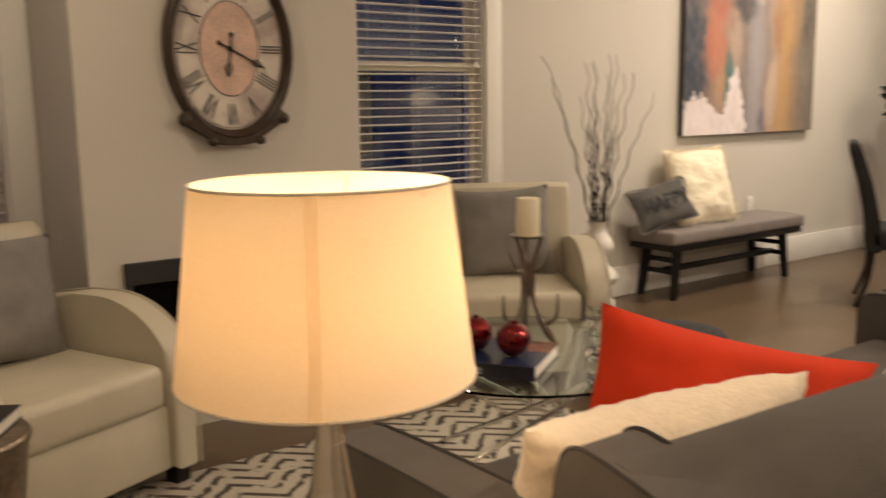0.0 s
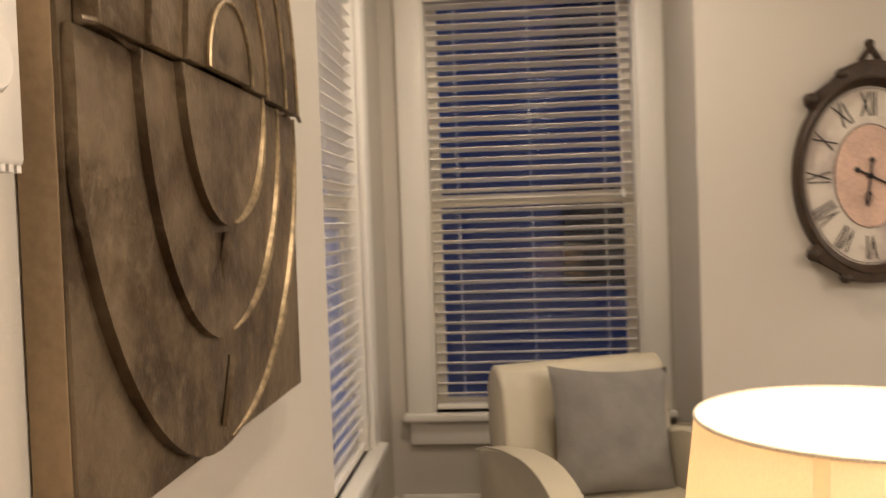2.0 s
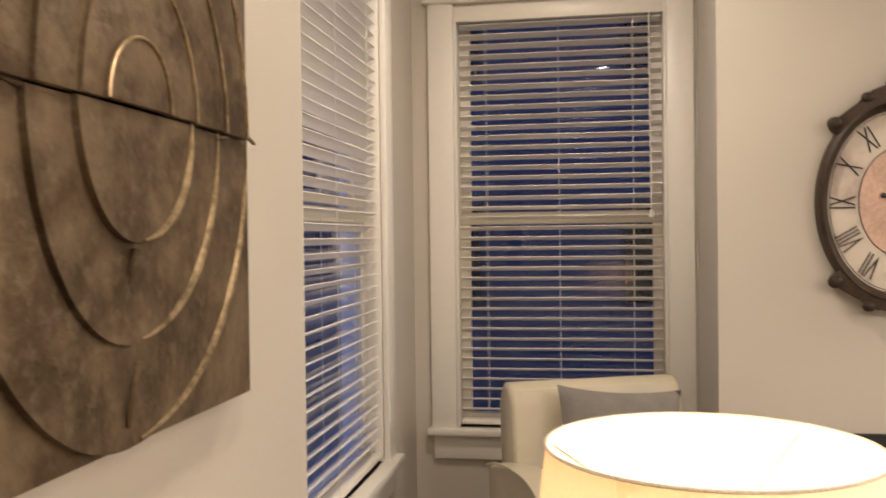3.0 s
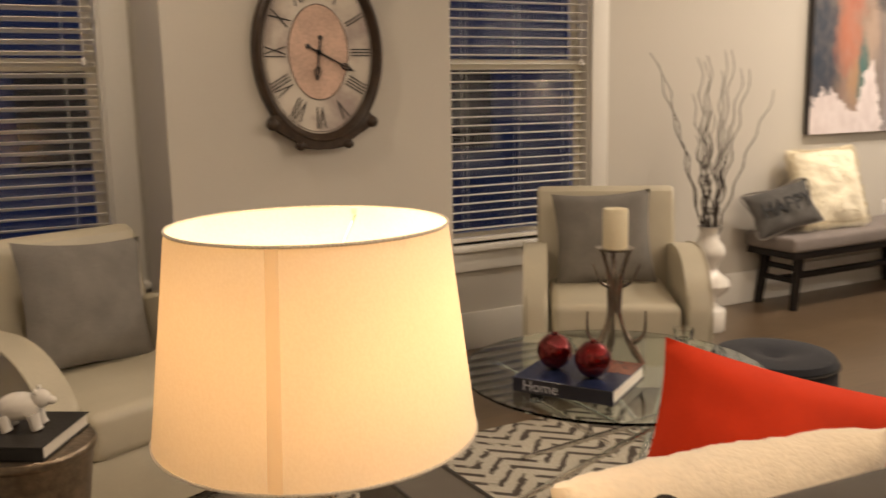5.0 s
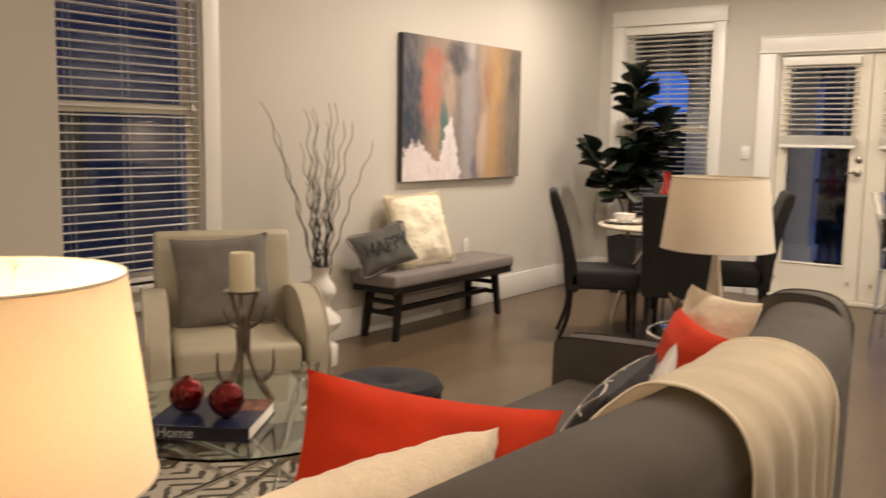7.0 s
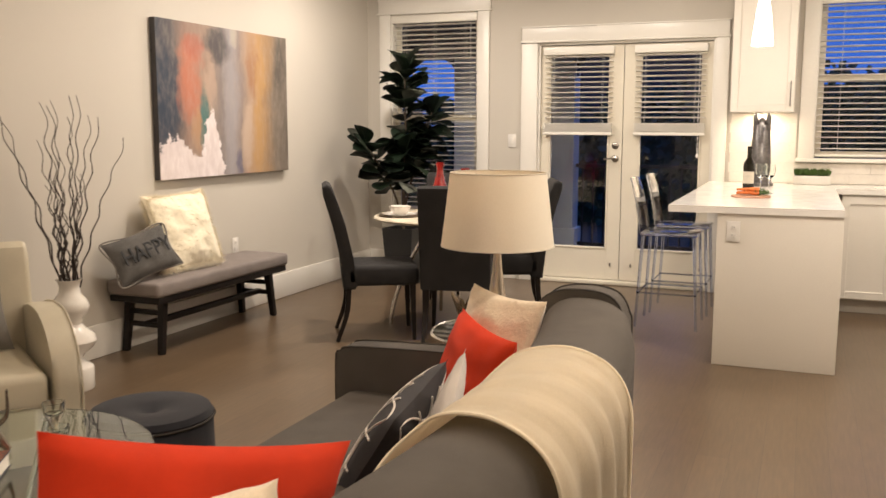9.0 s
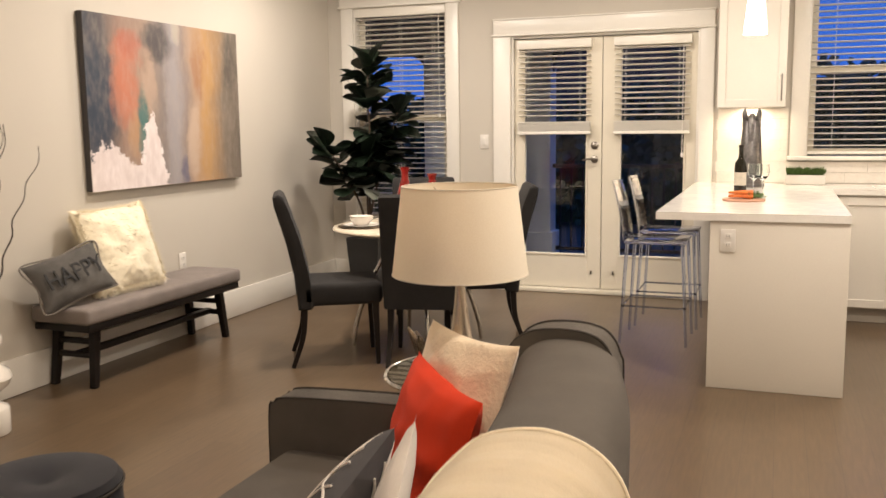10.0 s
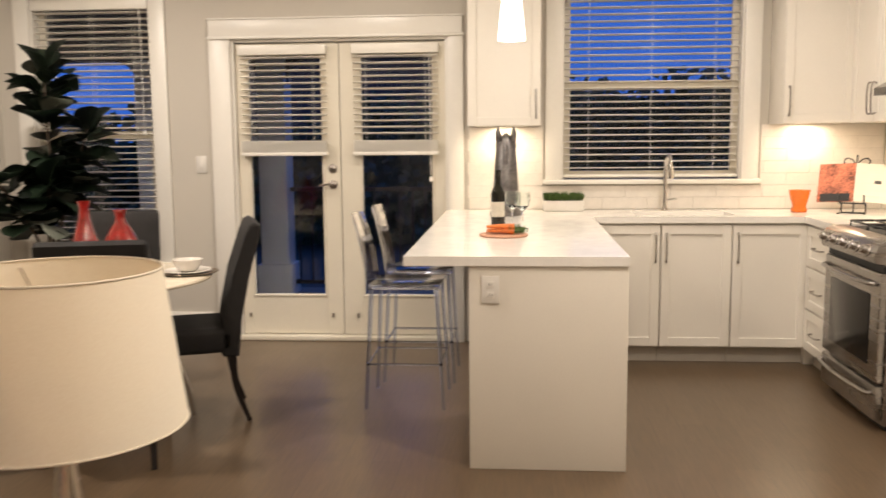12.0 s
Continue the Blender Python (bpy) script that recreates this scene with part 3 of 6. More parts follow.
def blind(axis, at, inward, hole, label, tilt=12.0, pitch=0.044, y=-0.03, stack=0.0, wand=True):
    a0, a1, z0, z1 = hole
    r = root("window_blind", to_wall(axis, at, inward), label, "blind", group="slatted window blinds")
    x0, x1 = a0 + 0.016, a1 - 0.016
    slab("headrail", (x0 - 0.004, x1 + 0.004, y - 0.03, y + 0.036, z1 - 0.078, z1 - 0.012), BLIND, r, 0.004)
    me = slat_mesh(x1 - x0 - 0.006)
    z = z1 - 0.098
    rnd = random.Random(len(label) + int(a0 * 100))
    while z > z0 + 0.05 + stack:
        s = new("slat", me)
        s.parent = r
        s.matrix_basis = pose((x0 + x1) / 2, y, z, tilt + rnd.uniform(-1.5, 1.5), rnd.uniform(-0.12, 0.12), 0)
        z -= pitch
    bz = z0 + 0.012
    if stack:
        for k in range(12):
            s = new("slat", me)
            s.parent = r
            s.matrix_basis = pose((x0 + x1) / 2, y + 0.012, bz + 0.028 + k * 0.0062, 2, 0, 0)
        slab("bottom_rail", (x0, x1, y - 0.018, y + 0.036, bz, bz + 0.026), BLIND, r, 0.005)
    else:
        slab("bottom_rail", (x0, x1, y - 0.026, y + 0.026, bz, bz + 0.022), BLIND, r, 0.005)
    for f in (0.14, 0.5, 0.86) if x1 - x0 > 0.7 else (0.15, 0.85):
        for dy in (-0.026, 0.027):
            bm = bmesh.new()
            tube(bm, [(x0 + f * (x1 - x0), y + dy, z1 - 0.06), (x0 + f * (x1 - x0), y + dy, bz)], 0.0012, 4)
            finish("ladder_cord", bm, BLIND, r)
    if wand:
        bm = bmesh.new()
        wx = x1 - 0.055
        tube(bm, [(wx, y + 0.036, z1 - 0.06), (wx + 0.004, y + 0.04, z1 - 0.9)], 0.003, 6)
        lathe(bm, [(0.004, 0), (0.012, 0.008), (0.010, 0.03), (0.004, 0.04)], 8, (wx + 0.004, y + 0.04, z1 - 0.945))
        finish("tilt_wand", bm, PLASTIC, r, True)
    return r


window("window_1", "x", 0.0, 1, W1, 1.465, "white-cased double-hung sash window at dusk")
window("window_2", "x", 0.0, 1, W2, 1.465, "white-cased double-hung sash window at dusk")
window("window_3", "y", BAY_Y, 1, FW, 1.465, "white-cased double-hung front window at dusk", cased=(True, True))
window("window_4", "y", BACK, -1, DW, 1.45, "white-cased double-hung window beside the dining table")
window("window_5", "y", BACK, -1, KW, 1.748, "white-cased double-hung window over the kitchen sink", apron=False)
blind("x", 0.0, 1, W1, "open white slatted blind in the window beside the fireplace", tilt=17)
blind("x", 0.0, 1, W2, "open white slatted blind in the window behind the armchair", tilt=3)
blind("y", BAY_Y, 1, FW, "open white slatted blind in the front bay window", tilt=24)
blind("y", BACK, -1, DW, "open white slatted blind behind the fig tree", tilt=8)
blind("y", BACK, -1, KW, "open white slatted blind over the kitchen sink", tilt=8)


def french_doors():
    x0, x1, z1 = FD[0], FD[1], FD[3]
    m = to_wall("y", BACK, -1)
    r = root("door_frame", m, "white painted casing and threshold of the french doors", "door frame", kind="structure")
    slab("casing", (x0 - 0.146, x0, 0.002, 0.026, 0.0, z1), TRIM, r, 0.003)
    slab("casing", (x1, x1 + 0.105, 0.002, 0.026, 0.0, z1), TRIM, r, 0.003)
    slab("head_casing", (x0 - 0.142, x1 + 0.10, 0.002, 0.03, z1 + 0.018, z1 + 0.13), TRIM, r, 0.003)
    slab("head_cap", (x0 - 0.148, x1 + 0.106, 0.002, 0.038, z1 + 0.13, z1 + 0.142), TRIM, r, 0.003)
    slab("head_bead", (x0 - 0.154, x1 + 0.112, 0.002, 0.042, z1, z1 + 0.018), TRIM, r, 0.004)
    slab("jamb", (x0, x0 + 0.02, -T, 0, 0, z1), TRIM, r, 0.002)
    slab("jamb", (x1 - 0.02, x1, -T, 0, 0, z1), TRIM, r, 0.002)
    slab("jamb", (x0 + 0.02, x1 - 0.02, -T, 0, z1 - 0.02, z1), TRIM, r, 0.002)
    slab("threshold", (x0, x1, -T, 0.03, 0.001, 0.035), SASH, r, 0.006)
    for side, a0, a1 in (("left", x0 + 0.022, 2.407), ("right", 2.413, x1 - 0.022)):
        d = root("french_door", m, "closed white glazed french door with a half-raised blind", "door", group="pair of french doors")
        g0, g1, gz0, gz1 = (1.761, 2.296, 0.308, 1.99) if side == "left" else (2.546, 3.062, 0.308, 1.99)
        y0, y1 = -0.075, -0.032
        bm = bmesh.new()
        for q in ((a0, g0, 0.04, 2.066), (g1, a1, 0.04, 2.066), (g0, g1, 0.04, gz0), (g0, g1, gz1, 2.066)):
            block(bm, q[0], q[1], y0, y1, q[2], q[3], bev=0.002, seg=1)
        finish("stile_and_rail", bm, SASH, d)
        bm = bmesh.new()
        for q in ((g0, g0 + 0.016, gz0, gz1), (g1 - 0.016, g1, gz0, gz1), (g0 + 0.016, g1 - 0.016, gz0, gz0 + 0.016), (g0 + 0.016, g1 - 0.016, gz1 - 0.016, gz1)):
            block(bm, q[0], q[1], y0 + 0.01, y1 + 0.008, q[2], q[3], bev=0.003, seg=1)
        finish("glazing_bead", bm, SASH, d)
        p = slab("pane", (g0 + 0.004, g1 - 0.004, -0.056, -0.05, gz0 + 0.004, gz1 - 0.004), PANE, d, 0)
        p.visible_shadow = False
        if side == "left":
            for z, rr in ((1.21, 0.03), (1.10, 0.03)):
                bm = bmesh.new()
                lathe(bm, [(0.0, 0), (rr, 0.0), (rr, 0.008), (rr * 0.6, 0.018), (0.0, 0.02)], 20)
                finish("rose", bm, NICKEL, d, True, pose(2.352, y1, z, -90, 0, 0))
            bm = bmesh.new()
            tube(bm, curve_points([(2.352, y1, 1.10), (2.352, y1 + 0.05, 1.10), (2.326, y1 + 0.055, 1.102), (2.262, y1 + 0.05, 1.095)], 12), 0.008)
            finish("lever_handle", bm, NICKEL, d, True)
        for hx in ((a0 + 0.05, g1 + 0.035) if side == "left" else (g0 - 0.035, a1 - 0.05)):
            slab("floor_bolt", (hx - 0.006, hx + 0.006, y1, y1 + 0.012, 0.16, 0.19), NICKEL, d, 0.002)
        blind("y", BACK, -1, (g0 - 0.052, g1 + 0.046, 1.288, 2.062), "half-raised white slatted blind on a french door", tilt=10, y=0.0, stack=0.085, pitch=0.043, wand=side == "right")


french_doors()


# ---- ceiling lights ----
for lx, ly, watts, colour in DOWNLIGHTS:
    d = root("downlight", pose(lx, ly, CEIL), "white recessed ceiling downlight, switched on", "downlight", group="recessed ceiling lights")
    bm = bmesh.new()
    lathe(bm, [(0.062, -0.001), (0.085, -0.001), (0.088, -0.006), (0.066, -0.010), (0.062, -0.006)], 24)
    finish("trim_ring", bm, TRIM, d, True)
    bm = bmesh.new()
    lathe(bm, [(0.061, -0.004), (0.061, -0.001)], 24)
    finish("lens", bm, GLOW_WARM, d)


# ---- living room ----
def fireplace():
    r = root("fireplace", pose(0.58, 2.245, 0.0), "black glass-fronted built-in gas fireplace, unlit", "fireplace")
    bm = bmesh.new()
    y0, y1, z0, z1 = -0.475, 0.465, 0.137, 0.692
    for d in ((y0, y1, z1 - 0.085, z1), (y0, y1, z0, z0 + 0.03), (y0, y0 + 0.03, z0 + 0.03, z1 - 0.085), (y1 - 0.03, y1, z0 + 0.03, z1 - 0.085)):
        block(bm, 0.002, 0.022, *d, bev=0.003, seg=1)
    finish("surround", bm, BLACK_IRON, r)
    slab("glass", (0.004, 0.010, y0 + 0.03, y1 - 0.03, z0 + 0.03, z1 - 0.085), BLACK_GLASS, r, 0)
    slab("hearth_strip", (0.002, 0.02, y0, y1, 0.105, 0.133), SILVER, r, 0.002)


fireplace()


def clock():
    r = root("wall_clock", pose(0.582, 2.232, 1.490), "large oval antique wall clock with dark carved case", "clock")
    A, B, N = 0.235, 0.325, 64

    def oval(a, b, x):
        return [(x, a * math.cos(2 * math.pi * i / N), b * math.sin(2 * math.pi * i / N)) for i in range(N)]

    bm = bmesh.new()
    prof = [(A + 0.028, B + 0.030, 0.0), (A + 0.031, B + 0.033, 0.02), (A + 0.024, B + 0.025, 0.046), (A + 0.012, B + 0.012, 0.054), (A + 0.002, B + 0.002, 0.046), (A - 0.002, B - 0.002, 0.036), (A - 0.008, B - 0.009, 0.030), (A - 0.012, B - 0.014, 0.016)]
    rings = [[bm.verts.new(p) for p in oval(*q)] for q in prof]
    for a, b in zip(rings, rings[1:]):
        for i in range(N):
            bm.faces.new((a[i], a[(i + 1) % N], b[(i + 1) % N], b[i]))
    finish("case", bm, CLOCK_WOOD, r, True)
    bm = bmesh.new()
    bm.faces.new([bm.verts.new(p) for p in oval(A - 0.010, B - 0.012, 0.0175)])
    finish("dial", bm, CLOCK_FACE, r)
    bm = bmesh.new()
    bm.faces.new([bm.verts.new(p) for p in oval(0.122, 0.181, 0.0195)])
    finish("dial_centre", bm, CLOCK_ROSE, r)
    bm = bmesh.new()
    for a, b, x, w in ((0.122, 0.181, 0.020, 0.0016), (A - 0.018, B - 0.020, 0.019, 0.0012)):
        tube(bm, [*oval(a, b, x), oval(a, b, x)[0]], w, 5)
    finish("minute_ring", bm, INK, r)
    # carved crest and foot
    for part, sgn, top in (("crest", 1, 1.0), ("foot", -1, 0.62)):
        bm = bmesh.new()
        poly = [(-0.197, 0.235), (-0.218, 0.255), (-0.212, 0.285), (-0.172, 0.297), (-0.12, 0.335), (-0.085, 0.38 if top > 0.9 else 0.365), (-0.03, 0.40 if top > 0.9 else 0.372)]
        poly = poly + [(-p[0], p[1]) for p in poly[::-1]]
        inner = [(0.255 * math.cos(a), 0.343 * math.sin(a)) for a in np.linspace(radians(42), radians(138), 14)]
        prism(bm, [(p[0], sgn * p[1]) for p in poly + inner], "x", 0.004, 0.05, bev=0.006, seg=2)
        for s in (-1, 1):
            ball(bm, (0.045, s * 0.205, sgn * 0.270), (0.018, 0.026, 0.024), 10)
            ball(bm, (0.05, s * 0.10, sgn * 0.355), (0.014, 0.022, 0.018), 10)
        if top > 0.9:
            tube(bm, curve_points([(0.03, -0.03, 0.395), (0.035, -0.015, 0.42), (0.04, 0.0, 0.44), (0.035, 0.018, 0.42), (0.03, 0.035, 0.395)], 16), 0.012)
            ball(bm, (0.035, 0.0, 0.455), (0.014, 0.018, 0.018), 10)
        finish(part, bm, CLOCK_WOOD, r, True)
    # Roman numerals standing round the oval
    turn = Matrix(((0, 0, 1, 0), (1, 0, 0, 0), (0, 1, 0, 0), (0, 0, 0, 1)))
    for i, word in enumerate(("XII", "I", "II", "III", "IIII", "V", "VI", "VII", "VIII", "IX", "X", "XI")):
        a = math.pi / 2 - i * math.pi / 6
        y, z = 0.170 * math.cos(a), 0.245 * math.sin(a)
        spin = math.atan2(z / 0.245, y / 0.170) - math.pi / 2
        lettering("numeral", word, 0.108, INK, Matrix.Translation((0.0195, y, z)) @ turn @ Matrix.Rotation(spin, 4, "Z") @ Matrix.Diagonal((0.44, 1.12, 1, 1)), r, 0.0008)
    # hands: the long one to four, the short one to six
    for part, ang, length, tail in (("minute_hand", radians(-27), 0.165, 0.05), ("hour_hand", radians(-97), 0.10, 0.055)):
        bm = bmesh.new()
        d, n = Vector((0, math.cos(ang), math.sin(ang))), Vector((0, -math.sin(ang), math.cos(ang)))
        x = Vector((0.026, 0, 0))
        tube(bm, [x - d * tail, x, x + d * length * 0.6, x + d * length], [0.004, 0.004, 0.0035, 0.001], 6)
        ball(bm, tuple(x - d * tail), (0.004, 0.010, 0.010), 8)
        tip = x + d * length * 0.72
        for s in (-1, 1):
            tube(bm, curve_points([tip - d * 0.02, tip + n * s * 0.011, tip + d * 0.035], 8), 0.0028, 5)
        ball(bm, tuple(x), (0.006, 0.012, 0.012), 10)
        finish(part, bm, INK, r, True)


clock()


def relief():
    """Thick bronze-leafed panel with nested half-oval terraces below a slanting seam and arches above it."""
    x0, x1, z0, z1 = 2.418, 3.165, 1.130, 2.04
    cx, y = 2.850, 0.592
    r = root("relief_panel", pose(cx, y, z0), "bronze-leafed relief panel with nested oval ridges", "wall art")
    slab("canvas", (x0 - cx, x1 - cx, 0.0, 0.034, 0, z1 - z0), (LINEN_EDGE), r, 0.002)
    slab("leaf_ground", (x0 - cx + 0.001, x1 - cx - 0.001, 0.0345, 0.0385, 0.001, z1 - z0 - 0.001), BRONZE, r, 0)
    seam = 1.552 - z0

    def half(a, b, cz, up, wide):
        """Half an oval from -a to wide, b high."""
        n = 40
        pts = [(-(a if i * 2 < n else wide) * math.cos(math.pi * i / n), cz + up * b * math.sin(math.pi * i / n)) for i in range(n + 1)]
        return [(max(x0 - cx + 0.004, min(x1 - cx - 0.004, p[0])), p[1]) for p in pts]

    for a, wide, b, d in ((0.40, 0.327, 0.42, 0.012), (0.262, 0.205, 0.290, 0.022), (0.152, 0.126, 0.164, 0.032)):
        bm = bmesh.new()
        prism(bm, half(a, b, seam, -1, wide), "y", 0.0385, 0.0385 + d, bev=0.003, seg=2)
        finish("terrace", bm, BRONZE, r, True)
        # glint drawn as a gold tube along the side that catches light
        bm = bmesh.new()
        rim = [(p[0], 0.040 + d, p[1]) for p in half(a * 0.985, b * 0.985, seam, -1, wide) if p[0] < -0.006]
        tube(bm, rim, [0.0045 * (0.35 + math.sin(math.pi * i / (len(rim) - 1))) for i in range(len(rim))], 6)
        finish("gilded_edge", bm, GOLD_GLINT, r, True)
    for a, wide, b, d in ((0.38, 0.29, 0.42, 0.024), (0.28, 0.20, 0.30, 0.031), (0.16, 0.125, 0.185, 0.037), (0.072, 0.082, 0.085, 0.042)):
        bm = bmesh.new()
        prism(bm, half(a, b, seam + 0.002, 1, wide), "y", 0.0385, 0.0385 + d, bev=0.003, seg=2)
        finish("arch", bm, BRONZE, r, True)
        bm = bmesh.new()
        rim = [(p[0], 0.040 + d, p[1]) for p in half(a * 0.98, b * 0.98, seam + 0.002, 1, wide) if p[0] < -0.02 or a < 0.08]
        tube(bm, rim, 0.0026, 6)
        finish("gilded_edge", bm, GOLD_GLINT, r, True)
    # folded seam and the vertical spine
    bm = bmesh.new()
    n = 24
    line = [(x0 - cx + 0.010 + (x1 - x0 - 0.014) * i / n, 0.055 + 0.004 * math.sin(i * 1.7), seam + 0.006 * math.sin(i * 0.9)) for i in range(n + 1)]
    tube(bm, line, 0.0035, 6)
    finish("seam_fold", bm, BRONZE, r, True)
    for za, zb in ((0.03, 0.11), (0.19, 0.25), (0.30, 0.40)):
        bm = bmesh.new()
        tube(bm, curve_points([(0.0, 0.054, za), (0.006, 0.062, (za + zb) / 2), (-0.002, 0.066, zb)], 8), 0.005, 6)
        finish("spine", bm, BRONZE, r, True)


relief()


def thermostat():
    r = root("thermostat", pose(3.25, ART_Y + 0.002, 1.435), "white plastic wall thermostat with a dial", "thermostat")
    bm = bmesh.new()
    block(bm, -0.045, 0.055, 0, 0.032, 0, 0.16, bev=0.006)
    for i in range(9):
        block(bm, -0.04 + i * 0.0105, -0.034 + i * 0.0105, 0.006, 0.030, -0.004, 0.004)
    finish("body", bm, PLASTIC, r, True)
    bm = bmesh.new()
    lathe(bm, [(0.024, 0), (0.024, 0.010), (0.020, 0.014), (0.0, 0.014)], 24)
    finish("dial", bm, PLASTIC, r, True, pose(0.012, 0.032, 0.07, -90, 0, 0))
    slab("display_line", (-0.03, 0.04, 0.0321, 0.0335, 0.125, 0.133), NICKEL, r, 0)


thermostat()


def armchair():
    r = root("armchair", pose(0, 0, 0), "cream leather club armchair with rounded arms and dark feet", "armchair", "pair of cream armchairs")
    slab("base", (-0.32, 0.355, -0.29, 0.29, 0.075, 0.30), LEATHER, r, 0.015)
    bm = bmesh.new()
    block(bm, -0.24, 0.375, -0.268, 0.268, 0.295, 0.445, bev=0.035, seg=4)
    finish("seat_cushion", bm, LEATHER, r, True)
    bm = bmesh.new()
    prism(bm, [(-0.19, 0.30), (-0.27, 0.80), (-0.285, 0.85), (-0.32, 0.872), (-0.365, 0.868), (-0.395, 0.84), (-0.40, 0.78), (-0.355, 0.10), (-0.32, 0.10)], "y", -0.325, 0.325, bev=0.022, seg=4)
    finish("backrest", bm, LEATHER, r, True)
    arc = [(0.385 - 0.35 * (1 - math.sin(a)), 0.37 + 0.265 * math.cos(a)) for a in np.linspace(math.pi / 2, 0, 12)]
    poly = [(0.385, 0.075), *arc, (-0.10, 0.630), (-0.27, 0.605), (-0.36, 0.575), (-0.355, 0.075)]
    for s in (-1, 1):
        bm = bmesh.new()
        prism(bm, poly, "y", s * 0.285, s * 0.385, bev=0.022, seg=4)
        finish("arm", bm, LEATHER, r, True)
        bm = bmesh.new()
        tube(bm, [(p[0] * 1.004, s * 0.386, p[1] * 1.003) for p in poly[:-1]], 0.0045, 6)
        finish("piping", bm, LEATHER, r, True)
    for x in (-0.31, 0.33):
        for s in (-1, 1):
            bm = bmesh.new()
            prism(bm, [(x - 0.028, s * 0.33 - 0.028), (x + 0.028, s * 0.33 - 0.028), (x + 0.028, s * 0.33 + 0.028), (x - 0.028, s * 0.33 + 0.028)], "z", 0.001, 0.078, bev=0.004, seg=1)
            finish("foot", bm, LEG, r)
    return r


def heading(dx, dy):
    return math.degrees(math.atan2(dy, dx))


AC1, AC2 = (0.905, 1.325, heading(0.924, 0.383)), (0.785, 3.52, heading(0.83, -0.56))
chair_1 = armchair()
chair_1.matrix_basis = pose(AC1[0], AC1[1], 0, 0, 0, AC1[2])
chair_2 = copy_thing(chair_1, pose(AC2[0], AC2[1], 0, 0, 0, AC2[2]))


def pillow(name, w, h, t, mat, m, label, group="", seed=0, n=18, rough=0.006):
    return tagged(finish(name, cushion(w, h, t, n, seed, rough), mat, None, True, m), label, "pillow", group)


for (ax, ay, rz), seed in ((AC1, 1), (AC2, 2)):
    place = pose(ax, ay, 0, 0, 0, rz) @ facing((0.96, 0, 0.26), roll=-5 if seed == 1 else 3, at=(-0.135, 0.03 if seed == 1 else -0.02, 0.648))
    pillow("throw_pillow", 0.46, 0.44, 0.15, GREY_CLOTH, place, "plain grey square pillow on a cream armchair", "grey armchair pillows", seed)


def drum_table():
    r = root("side_table", pose(1.62, 1.05, 0), "tapered hammered bronze drum side table", "side table")
    bm = bmesh.new()
    lathe(bm, [(0.10, 0.001), (0.105, 0.01), (0.115, 0.15), (0.13, 0.32), (0.15, 0.468), (0.152, 0.478)], 32)
    finish("drum", bm, DRUM, r, True)
    bm = bmesh.new()
    lathe(bm, [(0.153, 0.476), (0.158, 0.482), (0.158, 0.494), (0.153, 0.50), (0.0, 0.50)], 32)
    finish("top", bm, DRUM, r, True)


drum_table()


def book(name, m, w, d, h, cover, label, page=PAPER):
    r = root(name, m, label, "book")
    slab("pages", (-w / 2 + 0.006, w / 2 - 0.004, -d / 2 + 0.005, d / 2 - 0.005, 0.003, h - 0.003), page, r, 0)
    bm = bmesh.new()
    block(bm, -w / 2, w / 2, -d / 2, d / 2, 0, 0.003, bev=0.001, seg=1)
    block(bm, -w / 2, w / 2, -d / 2, d / 2, h - 0.003, h, bev=0.001, seg=1)
    block(bm, -w / 2, -w / 2 + 0.004, -d / 2, d / 2, 0.003, h - 0.003)
    finish("cover", bm, cover, r)
    return r


book("closed_book", pose(1.625, 1.06, 0.501, 0, 0, 148), 0.24, 0.18, 0.035, BOOK_BLACK, "closed black book lying on the drum table")


def figurine():
    bm = bmesh.new()
    ball(bm, (0, 0, 0.055), (0.055, 0.034, 0.036), 16)
    ball(bm, (0.05, 0, 0.072), (0.026, 0.022, 0.024), 14)
    ball(bm, (0.074, 0, 0.066), (0.014, 0.012, 0.011), 10)
    for s in (-1, 1):
        ball(bm, (0.044, s * 0.018, 0.094), (0.006, 0.008, 0.008), 8)
        for x in (-0.036, 0.034):
            tube(bm, [(x, s * 0.02, 0.04), (x + 0.006, s * 0.022, 0.012), (x + 0.010, s * 0.022, 0.001)], [0.017, 0.014, 0.015], 10)
    ball(bm, (-0.054, 0, 0.062), (0.01, 0.008, 0.008), 8)
    tagged(finish("animal_figurine", bm, CERAMIC, None, True, pose(1.61, 1.04, 0.537, 0, 0, 70)), "small glossy white ceramic animal figurine on a book", "figurine")


figurine()

# rug
bm = bmesh.new()
block(bm, -0.85, 0.85, -1.05, 1.05, 0, 0.014, bev=0.005)
tagged(finish("area_rug", bm, RUG, None, True, pose(1.90, 2.25, 0.0015)), "cream area rug with broken dark zigzag pattern", "rug")


